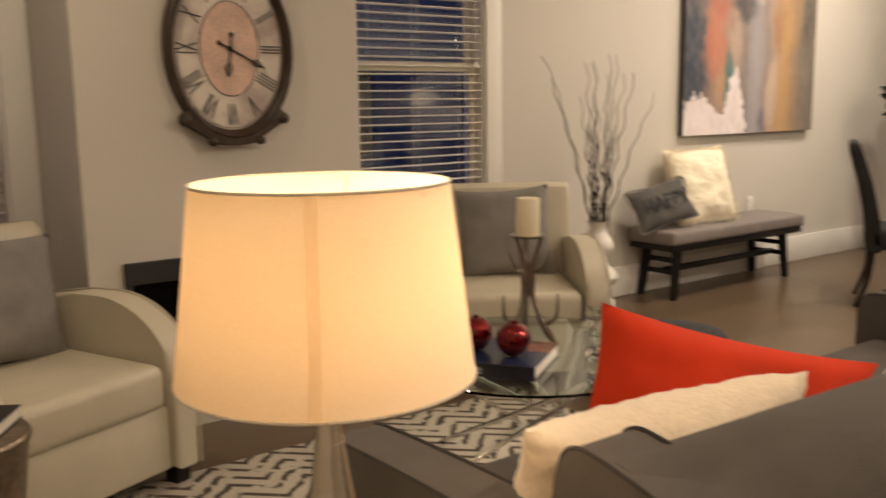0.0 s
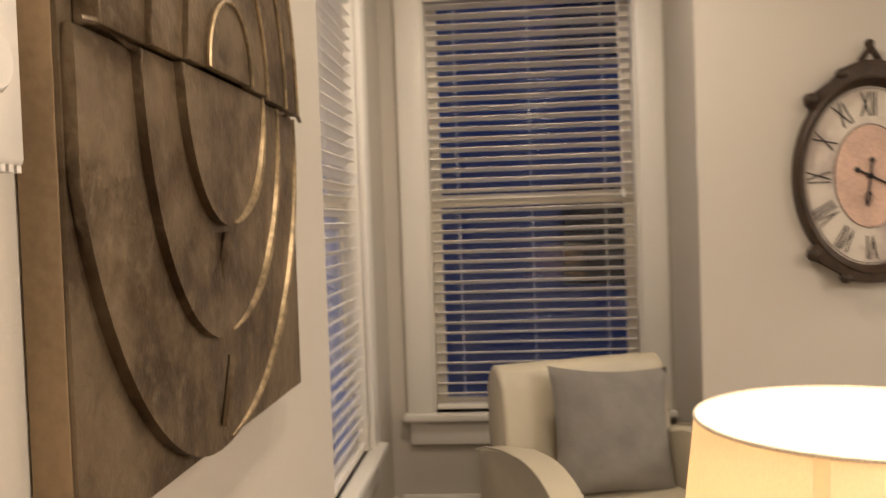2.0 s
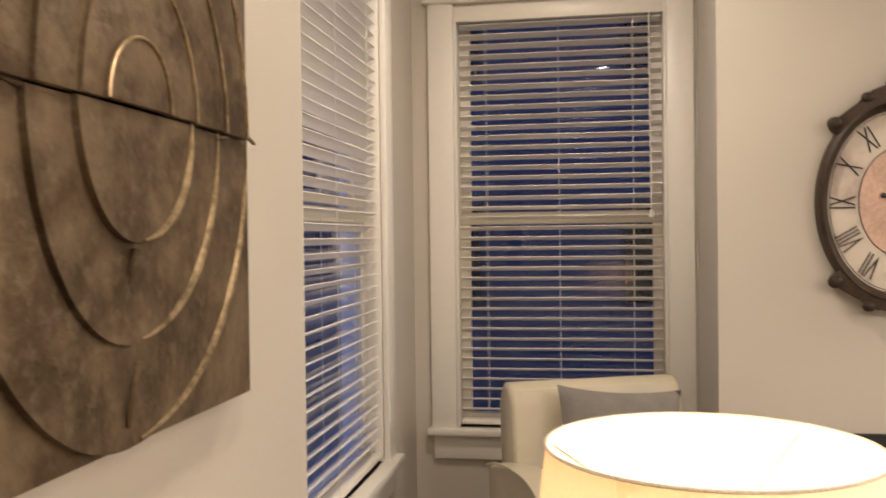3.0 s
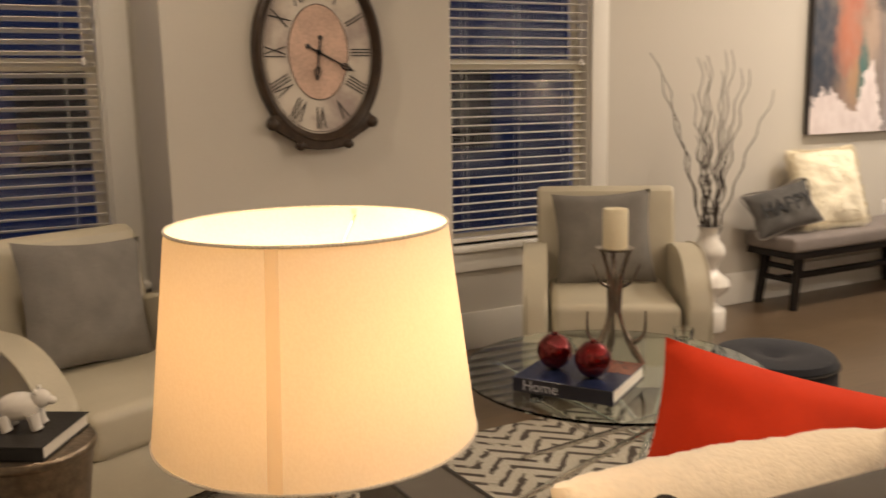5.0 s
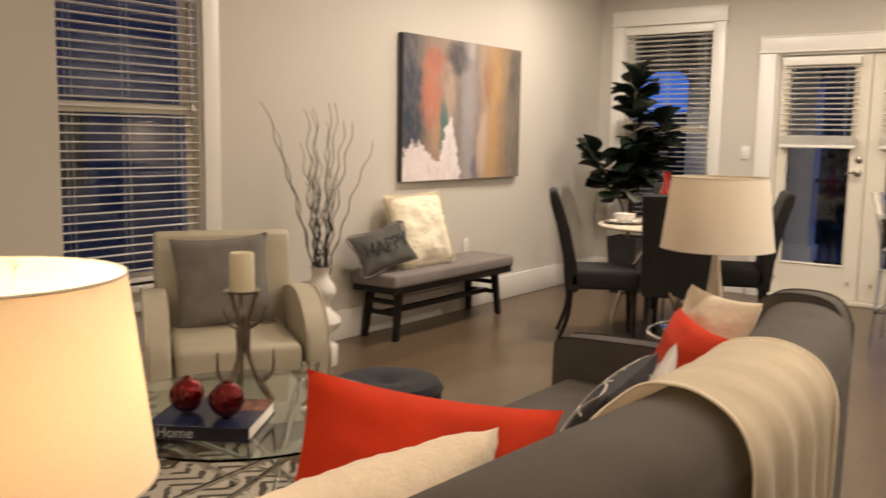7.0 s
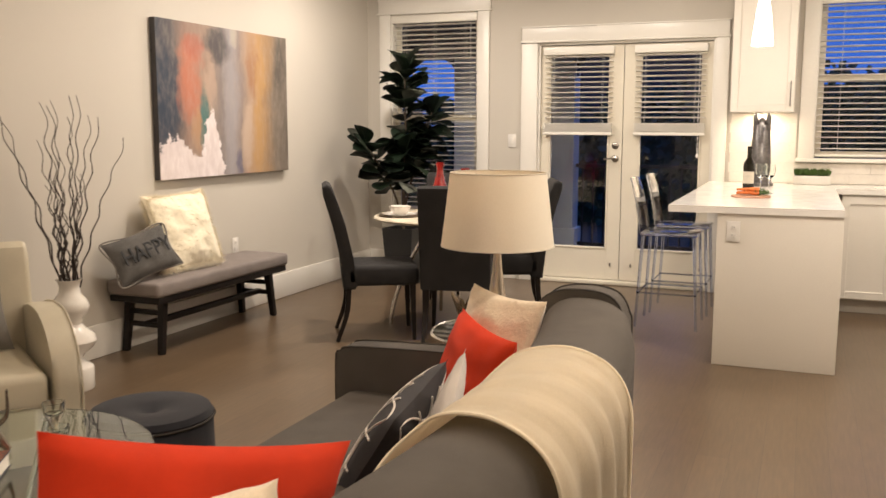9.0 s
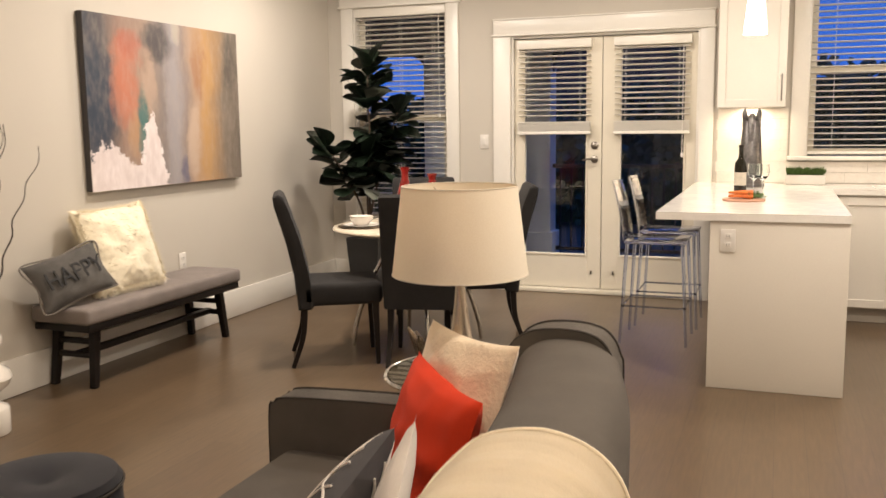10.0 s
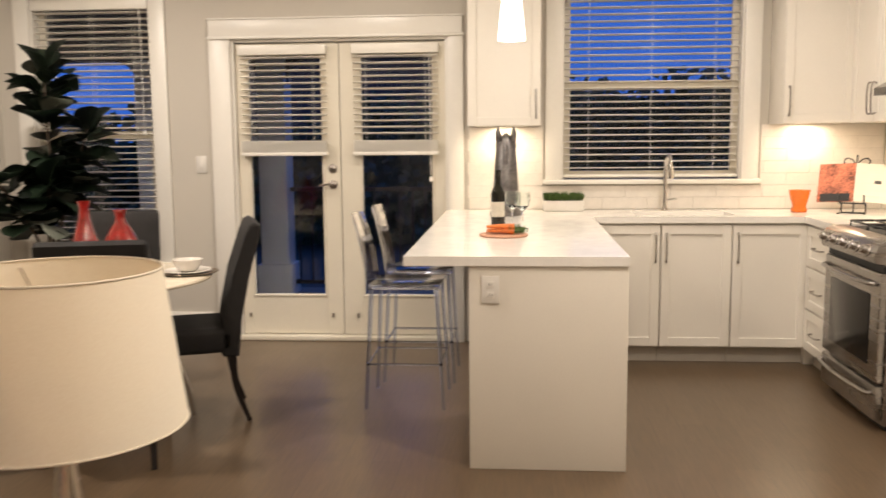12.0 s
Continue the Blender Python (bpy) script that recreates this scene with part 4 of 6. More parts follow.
def round_glass_table(name, cx, cy, rad, top, legs, label, lower):
    r = root(name, pose(cx, cy, 0), label, "table")
    bm = bmesh.new()
    lathe(bm, [(0.0, top - 0.010), (rad - 0.004, top - 0.010), (rad, top - 0.006), (rad, top - 0.003), (rad - 0.003, top), (0.0, top)], 64)
    bmesh.ops.remove_doubles(bm, verts=bm.verts, dist=1e-5)
    finish("glass_top", bm, TABLE_GLASS, r, True).visible_shadow = False
    bm = bmesh.new()
    for i in range(legs):
        a, b = 2 * math.pi * i / legs + 0.4, 2 * math.pi * i / legs + 0.4 + 2.5
        tube(bm, [(rad * 0.72 * math.cos(a), rad * 0.72 * math.sin(a), lower), (rad * 0.80 * math.cos(b), rad * 0.80 * math.sin(b), top - 0.012)], 0.009, 10)
    finish("rod_legs", bm, CHROME, r, True)
    bm = bmesh.new()
    for i in range(legs):
        b = 2 * math.pi * i / legs + 0.4 + 2.5
        lathe(bm, [(0.02, 0), (0.02, 0.004)], 16, (rad * 0.80 * math.cos(b), rad * 0.80 * math.sin(b), top - 0.0145))
    finish("pads", bm, CHROME, r, True)
    if rad < 0.4:
        bm = bmesh.new()
        tube(bm, [((rad + 0.004) * math.cos(a), (rad + 0.004) * math.sin(a), top - 0.006) for a in np.linspace(0, 2 * math.pi, 65)], 0.007, 8)
        finish("rim", bm, CHROME, r, True)
    return r


round_glass_table("coffee_table", 1.70, 2.80, 0.50, 0.42, 6, "round clear glass coffee table on crossed chrome rods", 0.017)
round_glass_table("end_table", 2.915, 1.335, 0.24, 0.56, 4, "small round glass end table with chrome rods", 0.0)
round_glass_table("end_table", 2.83, 4.205, 0.26, 0.603, 4, "small round glass end table with chrome rods", 0.0)

# book, baubles, candle holder, glass cylinders on the coffee table
TB = 0.4205
hb = book("coffee_table_book", pose(1.772, 2.61, TB, 0, 0, 122), 0.30, 0.32, 0.045, (BOOK_NAVY), "thick navy and blue decorating book on the coffee table")
slab("jacket", (-0.149, 0.149, -0.159, 0.159, 0.0452, 0.0456), BOOK_BLUE, hb, 0)
slab("jacket_photo", (0.02, 0.148, -0.158, 0.02, 0.0457, 0.0462), COVER_PHOTO, hb, 0)
lettering("title", "Home", 0.046, LETTER, Matrix.Translation((-0.1506, 0.07, 0.0225)) @ Matrix(((0, 0, -1, 0), (-1, 0, 0, 0), (0, 1, 0, 0), (0, 0, 0, 1))), hb, 0.0004)
for bx, by, k in ((1.715, 2.555, 0), (1.85, 2.60, 1)):
    bm = bmesh.new()
    ball(bm, (0, 0, 0.056), (0.056, 0.056, 0.056), 24)
    lathe(bm, [(0.010, 0.108), (0.011, 0.115), (0.006, 0.118)], 12)
    tagged(finish("bauble", bm, RED_GLASS, None, True, pose(bx, by, TB + 0.047)), "shiny red mercury glass ball on a book", "ornament", "red glass balls")


def candle_holder():
    x, y = 1.64, 2.85
    r = root("candle_holder", pose(x, y, TB), "silvered antler candle holder on the coffee table", "candle holder")
    bm = bmesh.new()
    for i in range(3):
        a = 2 * math.pi * i / 3 + 0.5
        c, s = math.cos(a), math.sin(a)
        tube(bm, curve_points([(0.105 * c, 0.105 * s, 0.006), (0.05 * c, 0.05 * s, 0.09), (0.016 * c, 0.016 * s, 0.18), (0.016 * c, 0.016 * s, 0.27), (0.05 * c, 0.05 * s, 0.385)], 24), [0.011 + 0.004 * math.sin(k * 0.5) for k in range(25)], 8)
        tube(bm, curve_points([(0.06 * c, 0.06 * s, 0.07), (0.105 * c, 0.105 * s, 0.11), (0.11 * c, 0.11 * s, 0.19)], 12), [0.010 - 0.0006 * k for k in range(13)], 8)
        tube(bm, curve_points([(0.02 * c, 0.02 * s, 0.26), (0.06 * c, 0.06 * s, 0.285), (0.088 * c, 0.088 * s, 0.345)], 12), [0.008 - 0.0005 * k for k in range(13)], 8)
    finish("antlers", bm, ANTLER, r, True)
    bm = bmesh.new()
    lathe(bm, [(0.0, 0.382), (0.058, 0.384), (0.064, 0.392), (0.060, 0.392), (0.0, 0.389)], 32)
    finish("dish", bm, ANTLER, r, True)
    bm = bmesh.new()
    lathe(bm, [(0.0, 0.39), (0.041, 0.39), (0.042, 0.395), (0.042, 0.515), (0.039, 0.522), (0.012, 0.517), (0.0, 0.516)], 32)
    tube(bm, [(0, 0, 0.515), (0.001, 0, 0.53)], 0.0012, 5)
    tagged(finish("candle", bm, WAX, None, True, pose(x, y, TB)), "thick ivory pillar candle in the antler holder", "candle")


candle_holder()
for gx, gy, gr, gh in ((1.885, 2.93, 0.032, 0.16), (1.945, 2.885, 0.03, 0.11)):
    bm = bmesh.new()
    lathe(bm, [(gr, 0), (gr, 0.012), (gr * 0.45, 0.03), (gr * 0.4, gh * 0.6), (gr * 0.9, gh * 0.8), (gr, gh), (gr * 0.88, gh), (gr * 0.75, gh * 0.82), (0.0, gh * 0.75)], 24)
    ob = tagged(finish("glass_candlestick", bm, GLASS, None, True, pose(gx, gy, TB)), "clear glass candlestick on the coffee table", "candlestick", "clear glass candlesticks")
    ob.visible_shadow = False

# pouf
r = root("pouf", pose(1.745, 3.505, 0), "round blue-grey velvet pouf with a dimpled top", "pouf")
bm = bmesh.new()
lathe(bm, [(0.208, 0.002), (0.218, 0.02), (0.221, 0.18), (0.218, 0.335), (0.213, 0.345)], 40)
finish("side", bm, POUF, r, True)
bm = bmesh.new()
lathe(bm, [(0.216, 0.342), (0.220, 0.355), (0.207, 0.375), (0.15, 0.385), (0.06, 0.374), (0.015, 0.354), (0.0, 0.352)], 40)
finish("top_cushion", bm, POUF, r, True)
bm = bmesh.new()
tube(bm, [(0.222 * math.cos(a), 0.222 * math.sin(a), 0.345) for a in np.linspace(0, 2 * math.pi, 49)], 0.0045, 6)
finish("piping", bm, PIPING, r, True)


# ---- sofa: runs along y, faces the fireplace ----
SX, SY0, SY1 = 2.87, 1.63, 3.935
sofa = root("sofa", pose(SX, 0, 0), "charcoal grey upholstered sofa with piped arms", "sofa")
BACK_PROFILE = [(0.10, 0.40), (0.135, 0.55), (0.19, 0.72), (0.225, 0.79), (0.275, 0.828), (0.34, 0.842), (0.41, 0.836), (0.465, 0.805), (0.49, 0.75), (0.495, 0.66), (0.485, 0.12)]


def bow(y):
    """How far the sofa's curved back stands out in the middle of its length."""
    q = (y - (SY0 + SY1) / 2) / ((SY1 - SY0) / 2)
    return 0.148 * max(0.0, 1 - q * q)


def droop(x, y, z):
    """How far the back's top slopes down behind towards either end."""
    s = min(1.0, max(0.0, (min(y - SY0, SY1 - y) - 0.12) / 0.5))
    return (1.0 if y < 2.8 else 0.15) * (1 - s) ** 2 * max(0.0, min(1.0, (z - 0.45) / 0.3)) * float(np.interp(x, (0.15, 0.225, 0.34, 0.5), (0.0, 0.022, 0.085, 0.11)))


bm = bmesh.new()
smooth_profile = [(p.x, p.z) for p in curve_points([(a, 0, b) for a, b in BACK_PROFILE], 40)] + [(0.10, 0.12)]
rows = []
for y in np.linspace(SY0 + 0.02, SY1 - 0.02, 49):
    rows.append([bm.verts.new((x + bow(y) * (0.25 if x < 0.12 else 1.0), y, z - droop(x, y, z))) for x, z in smooth_profile])
for a, b in zip(rows, rows[1:]):
    for k in range(len(a)):
        bm.faces.new((a[k], a[(k + 1) % len(a)], b[(k + 1) % len(a)], b[k]))
bm.faces.new(rows[0]), bm.faces.new(rows[-1])
finish("back", bm, SOFA_CLOTH, sofa, True)
bm = bmesh.new()
for z, x in ((0.70, 0.494),):
    tube(bm, [(x - 0.002 + bow(y), y, z - droop(x, y, z)) for y in np.linspace(SY0 + 0.14, SY1 - 0.14, 25)], 0.003, 6)
finish("back_seam", bm, SOFA_CLOTH, sofa, True)
slab("base", (-0.46, 0.42, SY0 + 0.12, SY1 - 0.12, 0.10, 0.30), SOFA_CLOTH, sofa, 0.01)
for k in range(3):
    a, b = SY0 + 0.135 + k * 0.689, SY0 + 0.135 + (k + 1) * 0.689 - 0.006
    bm = bmesh.new()
    block(bm, -0.49, 0.22, a, b, 0.29, 0.435, bev=0.035, seg=4)
    finish("seat_cushion", bm, SOFA_CLOTH, sofa, True)
ARM = [(-0.545, 0.10), (-0.545, 0.52), (-0.525, 0.565), (-0.48, 0.585), (-0.20, 0.596), (0.05, 0.60), (0.15, 0.625), (0.174, 0.68), (0.184, 0.73), (0.195, 0.765), (0.21, 0.780), (0.23, 0.785), (0.26, 0.782), (0.30, 0.774), (0.345, 0.763), (0.39, 0.748), (0.43, 0.726), (0.465, 0.69), (0.49, 0.63), (0.497, 0.55), (0.492, 0.10)]
FAR_ARM = ARM[:7] + [(0.185, 0.71), (0.21, 0.79), (0.25, 0.832), (0.31, 0.850), (0.40, 0.850), (0.46, 0.828), (0.492, 0.77), (0.50, 0.68), (0.492, 0.10)]
for a, b, profile in ((SY0, SY0 + 0.135, ARM), (SY1 - 0.115, SY1, FAR_ARM)):
    bm = bmesh.new()
    line = curve_points([(p[0], 0, p[1]) for p in profile], 66)
    prism(bm, [(p.x, p.z) for p in line], "y", a, b, bev=0.005, seg=2)
    arm = finish("arm", bm, SOFA_CLOTH, sofa, True)
    arm.data.set_sharp_from_angle(angle=radians(40))
    bm = bmesh.new()
    for y in (a + 0.004, b - 0.004):
        tube(bm, [(p.x * 1.001, y, p.z * 1.001) for p in line], 0.0045, 6)
    finish("piping", bm, PIPING, sofa, True)
for x in (-0.42, 0.42):
    for y in (SY0 + 0.08, SY1 - 0.08):
        slab("foot", (x - 0.03, x + 0.03, y - 0.03, y + 0.03, 0.001, 0.102), LEG, sofa, 0.004)


def throw():
    """Knitted blanket laid over the sofa's back, hanging behind it, with long soft folds and a fringed hem."""
    path = [(0.165, 0.70), (0.19, 0.76), (0.22, 0.80), (0.27, 0.842), (0.34, 0.858), (0.41, 0.853), (0.472, 0.82), (0.505, 0.76), (0.512, 0.66), (0.513, 0.50), (0.515, 0.34), (0.516, 0.20)]
    pts = curve_points([(p[0], 0, p[1]) for p in path], 60)
    KEYS, NEAR, FAR = (0, 0.1, 0.25, 0.4, 0.6, 0.8, 1), (2.38, 2.42, 2.47, 2.46, 2.43, 2.41, 2.40), (2.88, 2.93, 2.98, 2.985, 2.97, 2.96, 2.96)
    bm = bmesh.new()
    nv, rows = 46, []
    for i, p in enumerate(pts):
        q = pts[min(i + 1, len(pts) - 1)] - pts[max(i - 1, 0)]
        out = Vector((-q.z, 0, q.x)).normalized()
        s = i / (len(pts) - 1)
        row = []
        for k in range(nv + 1):
            v = k / nv
            fold = 0.008 + (0.0022 + 0.022 * max(0, s - 0.45)) * (1 + math.sin(v * 26 + 1.5 * math.sin(s * 5)))
            near, far = np.interp(s, KEYS, NEAR), np.interp(s, KEYS, FAR)
            y = near + (far - near) * v + 0.012 * math.sin(s * 9 + v * 4)
            ridge = 0.0010 * math.sin(v * 190)
            row.append(bm.verts.new((SX + p.x + bow(y) + out.x * (fold + ridge), y, p.z + out.z * (fold + ridge))))
        rows.append(row)
    for a, b in zip(rows, rows[1:]):
        for k in range(nv):
            bm.faces.new((a[k], a[k + 1], b[k + 1], b[k]))
    ext = bmesh.ops.solidify(bm, geom=list(bm.faces), thickness=0.007)
    for side in (0, nv):
        tube(bm, [rows[i][side].co.copy() for i in range(len(rows))], 0.0042, 6)
    tagged(finish("throw_blanket", bm, THROW, None, True), "cream ribbed knit throw draped over the sofa back", "blanket")


throw()


def tufted(bm, count, length, seed, thick=0.004, rim=(1, 1)):
    """Adds short wisps standing out of the faces of a pillow."""
    rnd = random.Random(seed)
    bm.normal_update()
    faces = list(bm.faces)
    areas = np.cumsum([f.calc_area() for f in faces])
    for _ in range(count):
        f = faces[int(np.searchsorted(areas, rnd.random() * areas[-1]))]
        w = [rnd.random() for _ in f.verts]
        p = sum((v.co * a for v, a in zip(f.verts, w)), Vector()) / sum(w)
        if max(abs(p.x) / rim[0], abs(p.z) / rim[1]) < 0.43 and rnd.random() > 0.03:
            continue
        n = f.normal
        out = -1 if n.y * p.y < 0 else 1
        d = (n * out + Vector((rnd.uniform(-0.7, 0.7), rnd.uniform(-0.3, 0.3), rnd.uniform(-1.0, 0.3)))).normalized()
        side = d.orthogonal().normalized() * thick
        l = length * rnd.uniform(0.5, 1.2)
        a, b, c = bm.verts.new(p + side), bm.verts.new(p - side), bm.verts.new(p + d.cross(side))
        t = bm.verts.new(p + d * l + Vector((0, 0, -0.3 * l)))
        for q in ((a, b, t), (b, c, t), (c, a, t)):
            bm.faces.new(q)


def fur_pillow(name, w, h, t, mat, m, label, count, length, seed):
    bm = cushion(w, h, t, 44, seed, 0.012)
    bm.normal_update()
    for v in bm.verts:
        q = v.co * 28 + Vector((seed, 0, 0))
        v.co += v.normal * (min(length, 0.016) * (0.30 * noise.noise(q) + 0.22 * noise.noise(q * 2.3) + 0.12 * noise.noise(q * 5)))
    if count:
        tufted(bm, count, length, seed, 0.0022, rim=(w, h))
    return tagged(finish(name, bm, mat, None, True, m), label, "pillow")


def between(a, b, h, down):
    """The width and pose of a pillow whose upper corners lie at a and b, hanging along down."""
    a, b, d = Vector(a), Vector(b), Vector(down).normalized()
    x = (b - a).normalized()
    d = (d - x * d.dot(x)).normalized()
    m = Matrix((x, (-d).cross(x), -d)).transposed().to_4x4()
    return (b - a).length, Matrix.Translation((a + b) / 2 + d * h / 2) @ m


w, m = between((2.637, 2.165, 0.842), (2.93, 2.79, 0.655), 0.45, (0.0, -0.1, -1))
pillow("red_pillow", w, 0.45, 0.17, RED, m, "plain bright red pillow leaning on the sofa", "red sofa pillows", 4, 24, 0.014)
w, m = between((2.905, 1.70, 0.738), (3.015, 2.35, 0.742), 0.42, (-0.4, 0.0, -1))
fur_pillow("plush_pillow", w, 0.42, 0.24, CREAM_FUR, m, "cream plush pillow leaning on the sofa back", 0, 0.036, 5)
w, m = between((2.812, 3.95, 0.828), (3.145, 3.70, 0.832), 0.42, (-0.25, -0.2, -1))
fur_pillow("plush_pillow", w, 0.42, 0.13, CREAM_FUR, m, "cream plush pillow in the sofa corner", 0, 0.007, 6)
w, m = between((2.815, 3.83, 0.762), (3.12, 3.47, 0.75), 0.40, (-0.22, -0.18, -1))
pillow("red_pillow", w, 0.40, 0.15, RED, m, "plain bright red pillow leaning on a cream pillow", "red sofa pillows", 7, 24, 0.012)
w, m = between((3.03, 3.285, 0.772), (3.13, 2.90, 0.66), 0.40, (-0.35, 0, -1))
pillow("white_pillow", w, 0.40, 0.08, WHITE_COTTON, m, "off-white cotton pillow behind a patterned pillow", "", 8)


def patterned_pillow():
    wide, m = between((2.92, 3.43, 0.69), (2.955, 2.96, 0.645), 0.42, (-0.55, 0, -0.85))
    r = root("patterned_pillow", m, "dark grey pillow with white branching line embroidery", "pillow")
    w, h, t = 0.46, 0.44, 0.13
    finish("cover", cushion(w, h, t, 18, 9), weave("dark grey embroidered cloth", (0.045, 0.042, 0.045)), r, True)
    bm = bmesh.new()

    def skin(u, v, s):
        e = max(0.0, 1 - u * u) * max(0.0, 1 - v * v)
        return (u * w / 2 * 0.93, s * (t / 2 * e**0.42 + 0.003), v * h / 2 * 0.93)

    for s in (1, -1):
        for k in range(5):
            c = -0.8 + 0.4 * k
            tube(bm, [skin(c + 0.16 * math.sin(q * 3.2 + k), q, s) for q in np.linspace(-0.92, 0.92, 26)], 0.0032, 5)
            tube(bm, [skin(q, c + 0.14 * math.sin(q * 3.6 + k * 1.3), s) for q in np.linspace(-0.92, 0.92, 26)], 0.0032, 5)
    finish("embroidery", bm, WHITE_COTTON, r, True)


patterned_pillow()


def table_lamp(x, y, z, label, seam, tall=0.256, z0=0.3565):
    r = root("table_lamp", pose(x, y, z), label, "table lamp", "pair of table lamps")
    bm = bmesh.new()
    lathe(bm, [(0.0, 0.001), (0.077, 0.001), (0.077, 0.012), (0.070, 0.03), (0.060, 0.075), (0.044, 0.13), (0.029, 0.20), (0.019, 0.27), (0.014, 0.33), (0.012, 0.345), (0.0, 0.346)], 10)
    finish("base", bm, SILVER, r, True)
    bm = bmesh.new()
    tube(bm, [(0, 0, 0.34), (0, 0, 0.40)], 0.012, 10)
    ball(bm, (0, 0, 0.43), (0.028, 0.028, 0.036), 14)
    finish("bulb", bm, CERAMIC, r, True)
    bm = bmesh.new()
    n, z1, r0, r1 = 64, z0 + tall, 0.199, 0.168
    ring = []
    for rad, zz in ((r0, z0), (r1, z1)):
        ring.append([bm.verts.new((rad * math.cos(2 * math.pi * i / n), rad * math.sin(2 * math.pi * i / n), zz)) for i in range(n)])
    for i in range(n):
        bm.faces.new((ring[0][i], ring[0][(i + 1) % n], ring[1][(i + 1) % n], ring[1][i]))
    finish("shade", bm, SHADE_LIT, r, True)
    bm = bmesh.new()
    # the overlapped seam of the cloth
    ring = []
    for rad, zz in ((r0 + 0.0006, z0), (r1 + 0.0006, z1)):
        ring.append([bm.verts.new((rad * math.cos(radians(a)), rad * math.sin(radians(a)), zz)) for a in (seam - 2.4, seam - 0.8, seam + 0.8, seam + 2.4)])
    for i in range(3):
        bm.faces.new((ring[0][i], ring[0][i + 1], ring[1][i + 1], ring[1][i]))
    finish("shade_seam", bm, SHADE_SEAM, r, True)
    for rad, zz in ((r0, z0), (r1, z1)):
        bm = bmesh.new()
        tube(bm, [(rad * math.cos(a), rad * math.sin(a), zz) for a in np.linspace(0, 2 * math.pi, n + 1)], 0.002, 6)
        finish("shade_binding", bm, weave("shade binding", (0.66, 0.60, 0.50)), r, True)
    bm = bmesh.new()
    for a in (0.3, 2.4, 4.5):
        tube(bm, [(0, 0, 0.50), (r1 * 0.99 * math.cos(a), r1 * 0.99 * math.sin(a), z1 - 0.012)], 0.0018, 5)
    tube(bm, [(0, 0, 0.47), (0, 0, 0.52)], 0.004, 6)
    finish("spider", bm, SILVER, r)


table_lamp(2.926, 1.33, 0.5605, "lit table lamp with tapered linen shade and metal base", -33)
table_lamp(2.882, 3.995, 0.6035, "unlit table lamp with tapered linen shade and metal base", 110)
bm = bmesh.new()
lathe(bm, [(0.035, 0.001), (0.035, 0.012), (0.012, 0.03)], 16)
for k in range(6):
    a = k * 2.4
    tube(bm, curve_points([(0, 0, 0.02), (0.02 * math.cos(a), 0.02 * math.sin(a), 0.09), (0.05 * math.cos(a), 0.045 * math.sin(a), 0.12 + 0.007 * k)], 10), [0.008, 0.009, 0.011, 0.013, 0.014, 0.014, 0.013, 0.012, 0.010, 0.007, 0.003], 6)
tagged(finish("small_sculpture", bm, ANTLER, None, True, pose(2.70, 4.15, 0.6035)), "small pewter sprig sculpture beside the unlit lamp", "sculpture")


# ---- west wall: vase, bench, painting ----
def floor_vase():
    x, y = 0.36, 4.55
    bm = bmesh.new()
    lathe(bm, [(0.0, 0.001), (0.098, 0.001), (0.102, 0.008), (0.102, 0.115), (0.096, 0.125), (0.06, 0.145), (0.05, 0.165), (0.062, 0.19), (0.105, 0.225), (0.122, 0.26), (0.112, 0.295), (0.07, 0.325), (0.052, 0.35), (0.058, 0.38), (0.088, 0.415), (0.095, 0.445), (0.08, 0.48), (0.056, 0.51), (0.05, 0.545), (0.058, 0.575), (0.068, 0.585), (0.062, 0.585), (0.046, 0.55), (0.04, 0.40), (0.0, 0.39)], 40)
    tagged(finish("floor_vase", bm, CERAMIC, None, True, pose(x, y, 0)), "tall white glazed floor vase with stacked bulges", "vase")
    r = root("twig_bundle", pose(x, y, 0.40), "dark curly willow twigs standing in the white vase", "twigs")
    rnd = random.Random(11)
    for k in range(19):
        a = rnd.uniform(0, 2 * math.pi)
        inner = k < 12
        a = a if inner else (k - 12) * 0.9 + rnd.uniform(-0.2, 0.2)
        spread = rnd.uniform(0.03, 0.14) if inner else rnd.uniform(0.30, 0.42)
        top = rnd.uniform(0.85, 1.12) if not inner else rnd.uniform(0.6, 1.14)
        ex, ey = spread * math.cos(a) * 0.75, spread * math.sin(a)
        pts = []
        for i in range(12):
            t = i / 11
            wob = 0.026 * min(1, 3 * t) * (1 if i % 2 else -1) * rnd.uniform(0.5, 1.4)
            pts.append((0.022 * math.cos(a) + (ex - 0.022 * math.cos(a)) * t**1.3 + 0.35 * wob, 0.022 * math.sin(a) + (ey - 0.022 * math.sin(a)) * t**1.3 - wob, 0.003 + top * t))
        line = curve_points(pts, 40)
        bm = bmesh.new()
        tube(bm, line, [0.0056 * (1 - 0.72 * i / len(line)) for i in range(len(line))], 5)
        finish("twig", bm, TWIG, r, True)


floor_vase()


